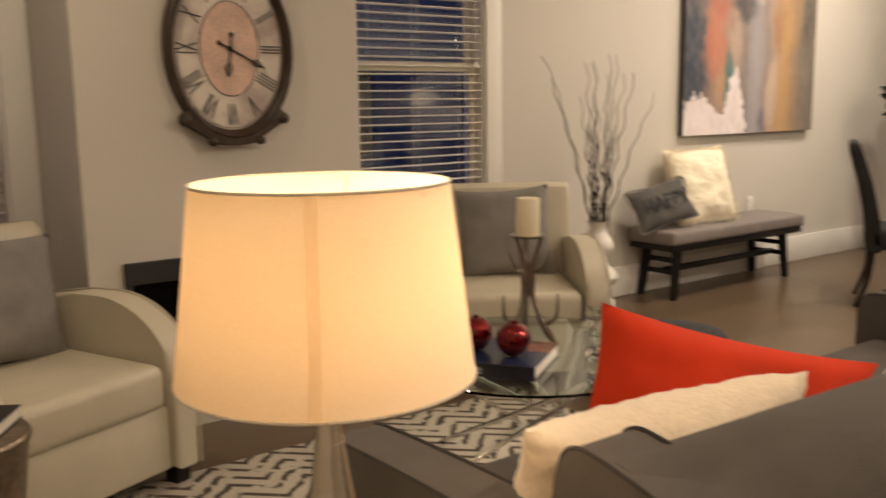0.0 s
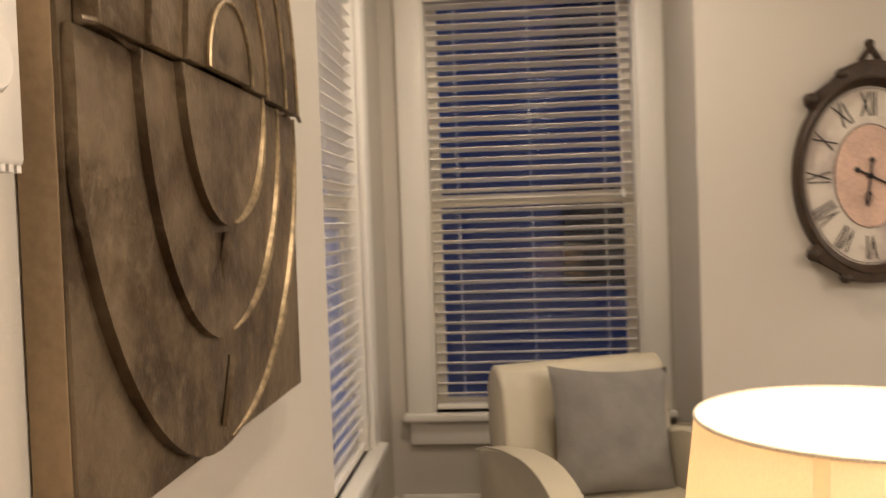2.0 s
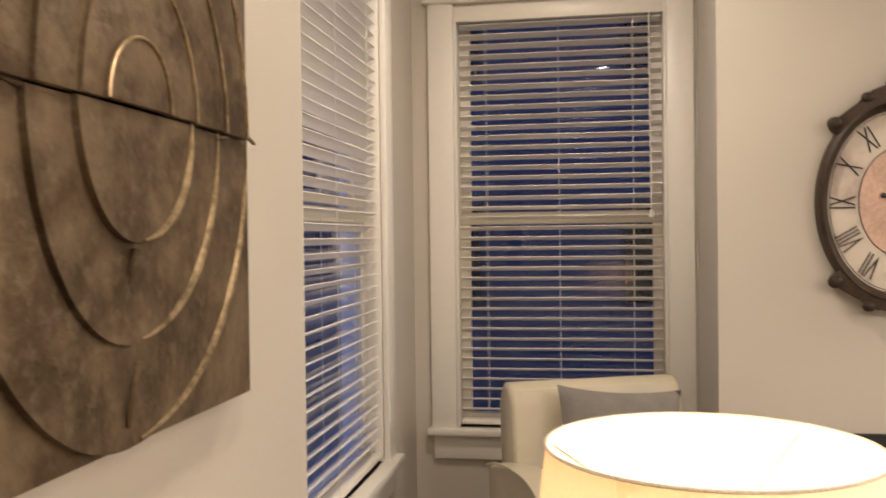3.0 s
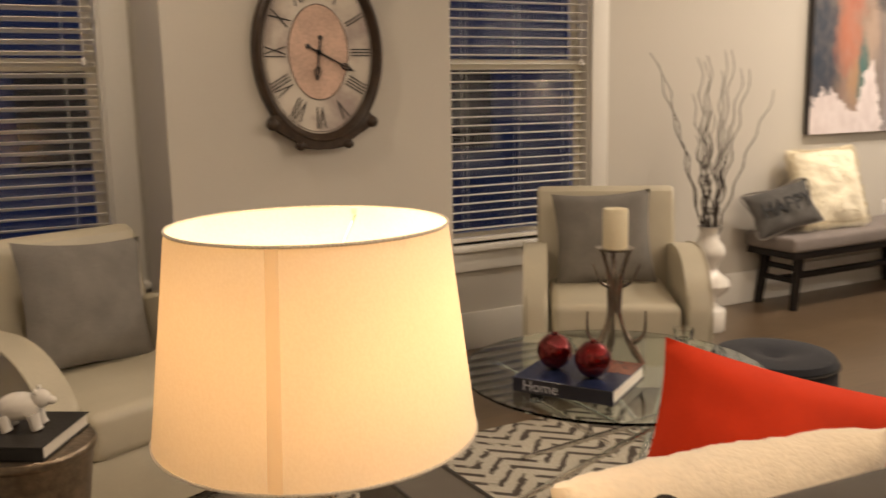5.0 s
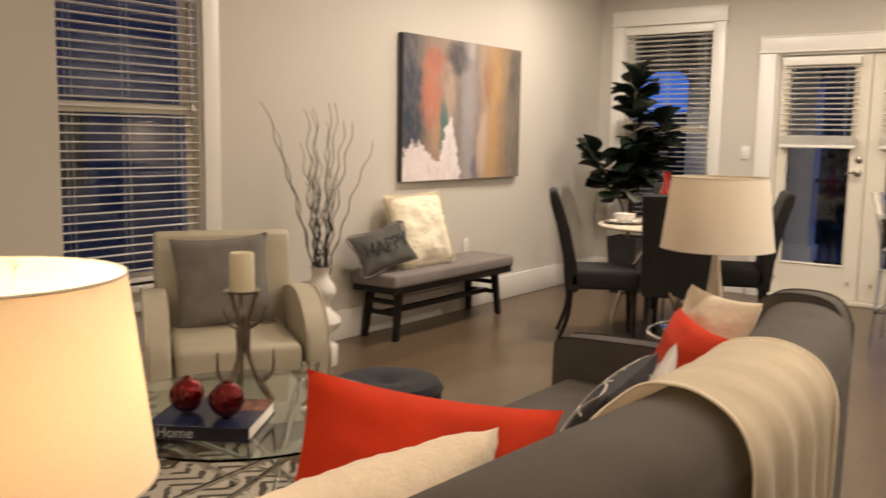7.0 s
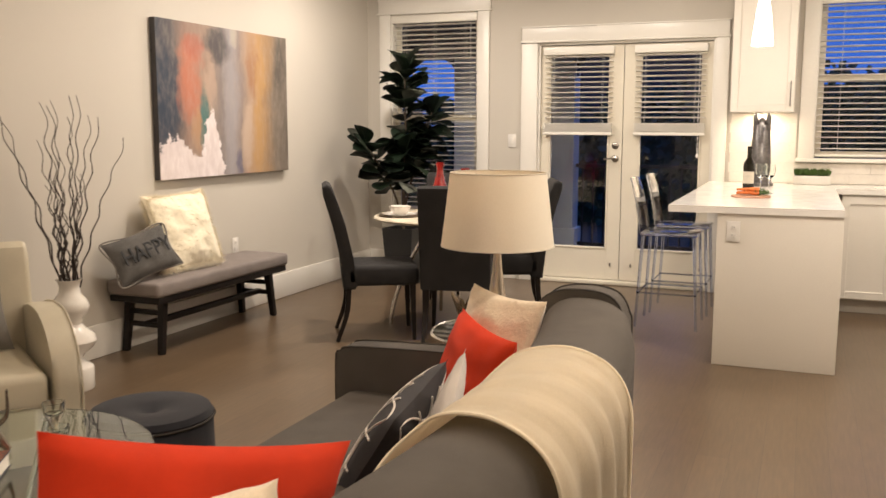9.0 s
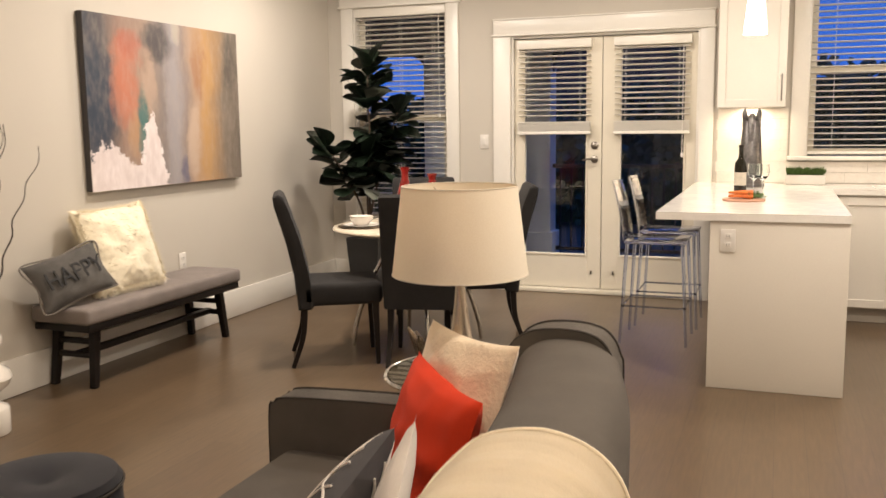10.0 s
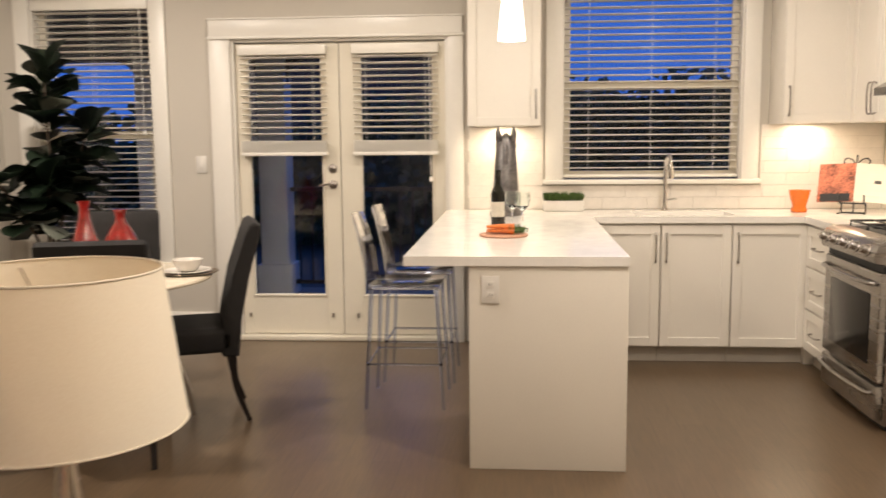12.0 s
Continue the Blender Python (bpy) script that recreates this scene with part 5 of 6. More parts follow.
def bench():
    r = root("bench", pose(0.212, 5.912, 0), "taupe upholstered bench with dark wooden legs", "bench")
    bm = bmesh.new()
    block(bm, -0.205, 0.185, -0.72, 0.72, 0.365, 0.455, bev=0.025, seg=4)
    finish("seat", bm, BENCH_CLOTH, r, True)
    slab("apron", (-0.195, 0.172, -0.70, 0.70, 0.325, 0.364), LEG, r, 0.004)
    for s in (-1, 1):
        for x in (-0.15, 0.095):
            bm = bmesh.new()
            top, bot = [(-0.024, -0.024), (0.024, -0.024), (0.024, 0.024), (-0.024, 0.024)], [(-0.019, -0.019), (0.019, -0.019), (0.019, 0.019), (-0.019, 0.019)]
            dx, ys, yt = (0.012 if x > 0 else -0.012), s * 0.618, s * 0.575
            va = [bm.verts.new((x + p[0], yt + p[1], 0.327)) for p in top]
            vb = [bm.verts.new((x + dx + p[0], ys + p[1], 0.001)) for p in bot]
            bm.faces.new(va), bm.faces.new(vb[::-1])
            for i in range(4):
                bm.faces.new((va[i], va[(i + 1) % 4], vb[(i + 1) % 4], vb[i]))
            bmesh.ops.bevel(bm, geom=list(bm.edges), offset=0.003, segments=1, affect="EDGES")
            finish("leg", bm, LEG, r)
        for z in (0.16, 0.235):
            y = s * (0.618 - 0.043 * z / 0.327)
            slab("cross_stretcher", (-0.14, 0.09, y - 0.013, y + 0.013, z, z + 0.03), LEG, r, 0.003)
    slab("long_stretcher", (-0.022, 0.022, -0.60, 0.60, 0.163, 0.197), LEG, r, 0.003)


bench()


def word_pillow():
    m = facing((0.80, -0.30, 0.42), at=(0.215, 5.285, 0.608), roll=14)
    r = root("word_pillow", m, "charcoal pillow printed with the word HAPPY", "pillow")
    w, h, t = 0.44, 0.28, 0.13
    finish("cover", cushion(w, h, t, 18, 21), weave("charcoal canvas", (0.10, 0.094, 0.088), var=0.3), r, True)
    bm = bmesh.new()
    edge = [(-w / 2, -h / 2), (0, -h / 2 * 0.9), (w / 2, -h / 2), (w / 2 * 0.9, 0), (w / 2, h / 2), (0, h / 2 * 0.9), (-w / 2, h / 2), (-w / 2 * 0.9, 0), (-w / 2, -h / 2)]
    tube(bm, [(p[0], 0.0, p[1]) for p in curve_points([(a, b, 0) for a, b in edge], 64) for p in [(p[0], p[1])]], 0.005, 6)
    finish("braid_edge", bm, weave("braided edging", (0.20, 0.18, 0.16)), r, True)
    lettering("word", "HAPPY", 0.137, CHARCOAL_PRINT, Matrix.Translation((0, 0.0665, 0.0)) @ Matrix(((-1, 0, 0, 0), (0, 0, 1, 0), (0, 1, 0, 0), (0, 0, 0, 1))) @ Matrix.Diagonal((0.82, 1, 1, 1)), r, 0.003)


word_pillow()
fur_pillow("wool_pillow", 0.54, 0.51, 0.18, WHITE_FUR, facing((0.93, -0.10, 0.30), at=(0.182, 5.71, 0.71), roll=2), "shaggy ivory wool pillow on the bench", 9000, 0.036, 22)

r = root("abstract_painting", pose(0.004, 6.449, 1.540), "large unframed abstract painting in grey, rust and white", "painting")
slab("stretcher", (0, 0.042, -0.768, 0.768, -0.512, 0.512), CANVAS_EDGE, r, 0.003)
slab("canvas", (0.0425, 0.046, -0.768, 0.768, -0.512, 0.512), CANVAS, r, 0)


def wall_plate(name, m, label, category, kind):
    r = root(name, m, label, category)
    slab("plate", (-0.037, 0.037, 0, 0.006, -0.058, 0.058), PLASTIC, r, 0.002)
    if kind == "switch":
        slab("rocker", (-0.017, 0.017, 0.006, 0.011, -0.033, 0.033), PLASTIC, r, 0.002)
    else:
        for z in (-0.022, 0.022):
            slab("socket", (-0.016, 0.016, 0.006, 0.0085, z - 0.014, z + 0.014), PLASTIC, r, 0.003)
            for x in (-0.006, 0.006):
                slab("slot", (x - 0.001, x + 0.001, 0.0084, 0.009, z - 0.004, z + 0.006), INK, r, 0)


wall_plate("light_switch", to_wall("y", BACK - 0.002, -1) @ pose(1.432, 0, 1.245), "white wall light switch beside the french doors", "switch", "switch")
wall_plate("wall_outlet", to_wall("x", 0.002, 1) @ pose(6.53, 0, 0.50), "white wall outlet behind the bench", "outlet", "outlet")


# ---- dining corner ----
def dining_chair():
    """Faces +x."""
    r = root("dining_chair", pose(0, 0, 0), "slate upholstered parsons chair with dark legs", "chair", "chairs round the dining table")
    bm = bmesh.new()
    block(bm, -0.22, 0.25, -0.225, 0.225, 0.36, 0.49, bev=0.03, seg=3)
    finish("seat", bm, CHAIR_CLOTH, r, True)
    bm = bmesh.new()
    prism(bm, [(-0.14, 0.37), (-0.17, 0.55), (-0.215, 0.75), (-0.28, 0.94), (-0.30, 0.995), (-0.33, 1.012), (-0.36, 0.995), (-0.355, 0.94), (-0.295, 0.74), (-0.255, 0.55), (-0.235, 0.34), (-0.16, 0.34)], "y", -0.225, 0.225, bev=0.018, seg=3)
    finish("backrest", bm, CHAIR_CLOTH, r, True)
    for s in (-1, 1):
        for pts in (((0.21, s * 0.19, 0.37), (0.215, s * 0.195, 0.18), (0.22, s * 0.20, 0.001)), ((-0.20, s * 0.185, 0.36), (-0.215, s * 0.19, 0.18), (-0.275, s * 0.20, 0.001))):
            bm = bmesh.new()
            tube(bm, curve_points(pts, 12), [0.027 - 0.0009 * k for k in range(13)], 4)
            finish("leg", bm, LEG, r, True)
    return r


def chair_pose(x, y, dx, dy):
    return pose(x, y, 0, 0, 0, heading(dx, dy))


first = dining_chair()
first.matrix_basis = chair_pose(1.285, 6.30, 0.87, 0.50)
copy_thing(first, chair_pose(1.80, 6.46, -0.25, 0.97))
copy_thing(first, chair_pose(1.945, 7.03, -0.93, -0.36))
copy_thing(first, chair_pose(1.42, 7.32, 0.30, -0.95))


def dining_table():
    r = root("dining_table", pose(1.60, 6.80, 0), "round cream stone dining table on curved chrome legs", "table")
    bm = bmesh.new()
    lathe(bm, [(0.0, 0.735), (0.50, 0.735), (0.525, 0.742), (0.53, 0.75), (0.525, 0.758), (0.51, 0.762), (0.0, 0.762)], 64)
    finish("top", bm, MARBLE, r, True)
    for i in range(4):
        a = math.pi / 4 + i * math.pi / 2 - 0.25
        c, s = math.cos(a), math.sin(a)
        bm = bmesh.new()
        tube(bm, curve_points([(0.10 * c, 0.10 * s, 0.73), (0.18 * c, 0.18 * s, 0.62), (0.31 * c, 0.31 * s, 0.38), (0.39 * c, 0.39 * s, 0.16), (0.42 * c, 0.42 * s, 0.002)], 20), 0.015, 10)
        finish("leg", bm, CHROME, r, True)
    bm = bmesh.new()
    lathe(bm, [(0.13, 0.722), (0.13, 0.735)], 24)
    finish("mount", bm, CHROME, r, True)


dining_table()
TT = 0.7625
for bx, by, k in ((1.31, 6.60, 0), (2.0, 6.90, 1)):
    r = root("place_setting", pose(bx, by, TT), "white bowl on a plate and dark charger", "tableware", "table place settings")
    for part, prof, mat in (("charger", [(0, 0), (0.13, 0.0), (0.15, 0.008), (0.148, 0.011), (0.125, 0.005), (0, 0.005)], DRUM), ("plate", [(0, 0.0055), (0.085, 0.0055), (0.115, 0.016), (0.113, 0.019), (0.08, 0.010), (0, 0.010)], CERAMIC), ("bowl", [(0, 0.0105), (0.035, 0.0105), (0.05, 0.02), (0.072, 0.055), (0.075, 0.07), (0.071, 0.07), (0.06, 0.045), (0, 0.022)], CERAMIC)):
        bm = bmesh.new()
        lathe(bm, prof, 36)
        finish(part, bm, mat, r, True)
for vx, vy, prof in (
    (1.49, 6.885, [(0, 0.001), (0.055, 0.001), (0.062, 0.01), (0.07, 0.08), (0.062, 0.16), (0.04, 0.23), (0.026, 0.28), (0.024, 0.32), (0.032, 0.36), (0.026, 0.36), (0.018, 0.31), (0, 0.30)]),
    (1.705, 6.815, [(0, 0.001), (0.05, 0.001), (0.072, 0.03), (0.088, 0.10), (0.080, 0.17), (0.05, 0.23), (0.026, 0.265), (0.022, 0.29), (0.034, 0.325), (0.028, 0.325), (0.016, 0.29), (0, 0.28)])):
    bm = bmesh.new()
    lathe(bm, prof, 36)
    tagged(finish("red_vase", bm, RED_CERAMIC, None, True, pose(vx, vy, TT)), "glossy red bottle-necked vase on the dining table", "vase", "red table vases")


def fig_tree():
    px, py = 0.655, 8.10
    r = root("planter", pose(px, py, 0), "tall matte black tapered planter", "planter")
    bm = bmesh.new()
    prof = [(0.12, 0.001), (0.16, 0.50), (0.145, 0.50), (0.14, 0.46), (0.0, 0.46)]
    lathe(bm, prof, 4)
    finish("pot", bm, POT, r, False, pose(0, 0, 0, 0, 0, 45) @ Matrix.Diagonal((1.25, 1.25, 1, 1)))
    bm = bmesh.new()
    lathe(bm, [(0.16, 0.462), (0.0, 0.472)], 4)
    finish("soil", bm, SOIL, r, False, pose(0, 0, 0, 0, 0, 45))
    t = root("fig_tree", pose(px, py, 0.463), "fiddle-leaf fig tree with large glossy dark leaves", "plant")
    rnd = random.Random(5)
    stems = [
        [(0, 0, 0), (0.01, 0.01, 0.35), (0.03, 0.0, 0.75), (0.02, -0.01, 1.10), (0.03, -0.02, 1.45)],
        [(0.0, 0.01, 0.0), (-0.05, -0.05, 0.3), (-0.15, -0.13, 0.55), (-0.25, -0.24, 0.78)],
        [(0.01, 0.0, 0.2), (0.08, 0.03, 0.5), (0.15, 0.10, 0.8), (0.20, 0.16, 1.03)],
        [(0.0, 0.0, 0.1), (0.03, -0.08, 0.4), (0.07, -0.12, 0.7)],
    ]
    bm = bmesh.new()
    lines = [curve_points(s, 30) for s in stems]
    for line in lines:
        tube(bm, line, [0.011 * (1 - 0.6 * i / len(line)) for i in range(len(line))], 7)
    finish("stems", bm, BARK, t, True)
    # one leaf: a broad fiddle shape, cupped, with a raised midrib
    bm = bmesh.new()
    n, rows = 9, []
    for i in range(n + 1):
        q = i / n
        half = 0.5 * (0.98 * max(0.0, math.sin(math.pi * min(1, q * 1.02))) ** 0.5 * (0.55 + 0.75 * q) + 0.004)
        rows.append([bm.verts.new((q, half * f, 0.10 * q - 0.30 * q * q + 0.22 * abs(f) * half + 0.015 * math.sin(7 * q + 2 * f))) for f in (-1, -0.5, 0, 0.5, 1)])
    for a, b in zip(rows, rows[1:]):
        for k in range(4):
            bm.faces.new((a[k], a[k + 1], b[k + 1], b[k]))
    bmesh.ops.solidify(bm, geom=list(bm.faces), thickness=0.006)
    tube(bm, [(-0.16, 0, 0.01), (0, 0, 0.0), *[(q, 0, 0.10 * q - 0.30 * q * q - 0.006) for q in (0.3, 0.6, 0.9)]], [0.014, 0.016, 0.014, 0.010, 0.004], 5)
    bmesh.ops.recalc_face_normals(bm, faces=bm.faces)
    me = bpy.data.meshes.new("leaf")
    bm.to_mesh(me)
    bm.free()
    me.materials.append(LEAF)
    me.polygons.foreach_set("use_smooth", [True] * len(me.polygons))
    pale = me.copy()
    pale.materials[0] = SILVER_LEAF
    # where the leaves sit on each stem, from and to
    for line, count, lo, hi in ((lines[0], 62, 0.33, 1.0), (lines[1], 24, 0.45, 1.0), (lines[2], 30, 0.42, 1.0), (lines[3], 20, 0.4, 1.0)):
        for k in range(count):
            f = lo + (hi - lo) * (k + 0.5) / count
            p = line[min(len(line) - 1, int(f * (len(line) - 1)))]
            ang = k * 2.399 + rnd.uniform(-0.4, 0.4)
            size = rnd.uniform(0.17, 0.24)
            lift = rnd.uniform(-15, 55) if f < 0.95 else rnd.uniform(45, 80)
            if line is lines[0] and 0.60 < f < 0.70:
                continue
            ob = new("leaf", pale if k % 17 == 5 else me)
            ob.parent = t
            off = Vector((math.cos(ang), math.sin(ang), 0.3)) * 0.03
            ob.matrix_basis = Matrix.Translation(p + off) @ Matrix.Rotation(ang, 4, "Z") @ Matrix.Rotation(radians(-lift), 4, "Y") @ Matrix.Rotation(radians(rnd.uniform(-35, 35)), 4, "X") @ Matrix.Diagonal((size, size, size, 1))


fig_tree()


# ---- kitchen ----
def shaker(bm, axis, a0, a1, face, out, z0, z1, rail=0.055):
    """A framed cabinet front whose back lies on the plane face; out is +1 or -1 along the other axis."""
    def piece(b0, b1, c0, c1, d, bev):
        lo, hi = sorted((face, face + out * d))
        block(bm, *((b0, b1, lo, hi) if axis == "y" else (lo, hi, b0, b1)), c0, c1, bev=bev, seg=1)
    piece(a0, a0 + rail, z0, z1, 0.02, 0.002), piece(a1 - rail, a1, z0, z1, 0.02, 0.002)
    piece(a0 + rail, a1 - rail, z0, z0 + rail, 0.02, 0.002), piece(a0 + rail, a1 - rail, z1 - rail, z1, 0.02, 0.002)
    piece(a0 + rail, a1 - rail, z0 + rail, z1 - rail, 0.010, 0.0)


def bar_handle(p, q, out, parent, mat=NICKEL):
    """A bow pull between two points, standing off along out."""
    p, q, o = Vector(p), Vector(q), Vector(out)
    bm = bmesh.new()
    tube(bm, curve_points([p, p + o * 0.026, (p + q) / 2 + o * 0.032, q + o * 0.026, q], 20), 0.005, 8)
    finish("handle", bm, mat, parent, True)


def cabinet(name, label, category, dims, axis, out, fronts, toe=True, group="kitchen cabinets", mat=CABINET):
    """A carcass with shaker fronts: (a0, a1, z0, z1, handle) with handle None, 'l', 'r' (upright) or 'h' (level)."""
    x0, x1, y0, y1, z0, z1 = dims
    r = root(name, pose((x0 + x1) / 2, (y0 + y1) / 2, 0), label, category, group)
    mx, my = (x0 + x1) / 2, (y0 + y1) / 2
    body = z0 + (0.105 if toe else 0)
    slab("carcass", (x0 - mx, x1 - mx, y0 - my, y1 - my, body, z1), mat, r, 0.002)
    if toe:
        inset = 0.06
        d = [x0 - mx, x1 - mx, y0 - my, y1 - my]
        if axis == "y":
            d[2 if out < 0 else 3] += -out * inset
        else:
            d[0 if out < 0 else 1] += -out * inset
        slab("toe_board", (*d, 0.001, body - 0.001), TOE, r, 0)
    face = (y0 if out < 0 else y1) - my if axis == "y" else (x0 if out < 0 else x1) - mx
    face += out * 0.001
    off = mx if axis == "y" else my
    for a0, a1, c0, c1, handle in fronts:
        bm = bmesh.new()
        shaker(bm, axis, a0 - off, a1 - off, face, out, c0, c1)
        door = finish("drawer_front" if handle == "h" else "door", bm, mat, r)
        f = face + out * 0.02
        way = (0, out, 0) if axis == "y" else (out, 0, 0)
        if handle in ("l", "r"):
            h = (a0 + 0.028 if handle == "l" else a1 - 0.028) - off
            base = c0 + 0.05 if c0 > 1.2 else c1 - 0.22
            pts = [(h, f, base), (h, f, base + 0.17)] if axis == "y" else [(f, h, base), (f, h, base + 0.17)]
            bar_handle(*pts, way, door)
        elif handle == "h":
            mid, z = (a0 + a1) / 2 - off, (c0 + c1) / 2
            pts = [(mid - 0.07, f, z), (mid + 0.07, f, z)] if axis == "y" else [(f, mid - 0.07, z), (f, mid + 0.07, z)]
            bar_handle(*pts, way, door)
    return r


CZ = 0.885
# peninsula carcass with end panel
pen = root("peninsula", pose(3.757, 7.25, 0), "white kitchen peninsula base with plain end panel", "kitchen island")
slab("body", (-0.33, 0.33, -0.895, 0.945, 0.001, CZ), PANEL, pen, 0.002)
slab("end_panel", (-0.332, 0.332, -0.912, -0.897, 0.001, CZ), PANEL, pen, 0.002)
wall_plate("peninsula_outlet", to_wall("y", 6.336, -1) @ pose(3.515, 0, 0.785), "white outlet on the peninsula end panel", "outlet", "outlet")
BF = 8.205
for a0, a1, hs in ((4.14, 4.505, "r"), (4.51, 4.935, "l"), (4.94, 5.395, "l")):
    cabinet("base_cabinet", "white shaker base cabinet under the counter", "cabinet", (a0, a1, BF, BACK - 0.005, 0, CZ), "y", -1, [(a0 + 0.002, a1 - 0.002, 0.115, CZ - 0.015, hs)])
slab("corner_filler", (5.397, EAST - 0.005, BF + 0.01, BACK - 0.005, 0.001, CZ), CABINET, None, 0.002)
tagged(bpy.data.objects["corner_filler"], "white blind corner cabinet", "cabinet", "kitchen cabinets")
EF = 5.395
cabinet("drawer_cabinet", "white shaker three-drawer cabinet beside the range", "cabinet", (EF, EAST - 0.005, 7.69, BF + 0.005, 0, CZ), "x", -1, [(7.70, 8.17, 0.115, 0.36, "h"), (7.70, 8.17, 0.37, 0.62, "h"), (7.70, 8.17, 0.63, CZ - 0.015, "h")])
cabinet("base_cabinet", "white shaker base cabinet beside the range", "cabinet", (EF, EAST - 0.005, 6.0, 6.905, 0, CZ), "x", -1, [(6.01, 6.45, 0.115, CZ - 0.015, "r"), (6.455, 6.90, 0.115, CZ - 0.015, "l")])
# counters
bm = bmesh.new()
CT = CZ + 0.041
ctop = root("counter_top", pose(4.0, 7.5, CZ + 0.001), "white quartz counter top with undermount sink opening", "counter")
for d in ((3.15, 4.09, 6.325, 8.17), (3.15, 4.37, 8.17, BACK - 0.004), (4.97, EAST - 0.004, 8.17, BACK - 0.004), (4.37, 4.97, 8.17, 8.24), (4.37, 4.97, 8.58, BACK - 0.004), (5.36, EAST - 0.004, 7.69, 8.17), (5.36, EAST - 0.004, 6.0, 6.905)):
    block(bm, d[0] - 4, d[1] - 4, d[2] - 7.5, d[3] - 7.5, 0, 0.04)
bmesh.ops.remove_doubles(bm, verts=bm.verts, dist=1e-4)
bmesh.ops.dissolve_limit(bm, angle_limit=0.01, verts=bm.verts, edges=bm.edges)
finish("slab", bm, QUARTZ, ctop)
bm = bmesh.new()
for d in ((4.355, 4.37, 8.225, 8.595, -0.17, 0.0), (4.97, 4.985, 8.225, 8.595, -0.17, 0.0), (4.37, 4.97, 8.225, 8.24, -0.17, 0.0), (4.37, 4.97, 8.58, 8.595, -0.17, 0.0), (4.355, 4.985, 8.225, 8.595, -0.185, -0.17)):
    block(bm, d[0] - 4, d[1] - 4, d[2] - 7.5, d[3] - 7.5, d[4], d[5])
finish("sink_basin", bm, STEEL, ctop)


def faucet():
    bm = bmesh.new()
    lathe(bm, [(0.026, 0.001), (0.026, 0.01), (0.018, 0.03), (0.016, 0.09)], 20)
    tube(bm, curve_points([(0, 0, 0.08), (0, 0, 0.28), (0.004, -0.03, 0.345), (0.006, -0.08, 0.365), (0.008, -0.13, 0.34), (0.008, -0.15, 0.29)], 30), 0.013, 12)
    tube(bm, [(0.008, -0.15, 0.30), (0.008, -0.155, 0.24), (0.008, -0.157, 0.215)], [0.017, 0.021, 0.018], 14)
    tube(bm, [(0.012, 0, 0.07), (0.075, -0.005, 0.075)], 0.008, 10)
    tagged(finish("kitchen_faucet", bm, CHROME, None, True, pose(4.60, 8.64, CT)), "tall chrome gooseneck pull-down kitchen faucet", "faucet")


faucet()
# backsplash tiles
tiles = root("backsplash", pose(3.15, BACK, 0), "pale glossy tile backsplash behind the counter", "backsplash", kind="structure")


def tile_mesh(w, h):
    bm = bmesh.new()
    block(bm, 0, w, -0.009, -0.002, 0, h, bev=0.0008, seg=1)
    bmesh.ops.recalc_face_normals(bm, faces=bm.faces)
    me = bpy.data.meshes.new("tile")
    bm.to_mesh(me)
    bm.free()
    me.materials.append(TILE)
    return me


TW, TH = 0.30, 0.0795
TILE_MESHES = {}


def lay_tiles(parent, turn, row, lo, hi):
    """One row of tiles in a running bond between lo and hi, cut at both ends."""
    x = lo - (TW / 2 if row % 2 else 0.0) - (lo % TW)
    while x < hi:
        a, b = max(x, lo), min(x + TW, hi)
        if b - a > 0.012:
            w = round(b - a - 0.0014, 4)
            if w not in TILE_MESHES:
                TILE_MESHES[w] = tile_mesh(w, TH - 0.0014)
            s = new("tile", TILE_MESHES[w])
            s.parent = parent
            s.matrix_basis = turn(a, w, CT + 0.003 + row * TH)
        x += TW


east_tiles = root("backsplash_side", pose(EAST, 6.0, 0), "pale glossy tile backsplash behind the range", "backsplash", kind="structure")
for row in range(7):
    beside = CT + 0.003 + (row + 1) * TH > KW[2] - 0.03
    for lo, hi in ((3.29, KW[0] - 0.125), (KW[1] + 0.125, EAST - 0.012)) if beside else ((3.29, EAST - 0.012),):
        lay_tiles(tiles, lambda a, w, z: pose(a - 3.15, 0, z), row, lo, hi)
    lay_tiles(east_tiles, lambda a, w, z: Matrix.Translation((0, a + w, z)) @ Matrix.Rotation(radians(-90), 4, "Z"), row, 0.0, BACK - 6.0 - 0.012)

# wall cabinets
UZ, UT = 1.486, 2.55
cabinet("wall_cabinet", "white shaker wall cabinet beside the kitchen window", "cabinet", (3.308, 3.775, 8.435, BACK - 0.004, UZ, UT), "y", -1, [(3.31, 3.773, UZ + 0.002, UT, "r")], toe=False)
cabinet("wall_cabinet", "white shaker corner wall cabinet", "cabinet", (5.275, 5.70, 8.435, BACK - 0.004, UZ, UT), "y", -1, [(5.277, 5.695, UZ + 0.002, UT, "l")], toe=False)
cabinet("wall_cabinet", "white shaker wall cabinets over the side counter", "cabinet", (5.702, EAST - 0.004, 7.68, BACK - 0.004, UZ, UT), "x", -1, [(7.69, 8.05, UZ + 0.002, UT, "r"), (8.055, 8.42, UZ + 0.002, UT, "l")], toe=False)
hood = root("range_hood", pose(5.78, 7.3, 1.62), "stainless under-cabinet range hood", "range hood")
bm = bmesh.new()
prism(bm, [(0.245, 0.0), (-0.25, 0.0), (-0.25, 0.04), (-0.08, 0.13), (0.245, 0.13)], "y", -0.37, 0.37, bev=0.003, seg=1)
finish("canopy", bm, STEEL, hood)
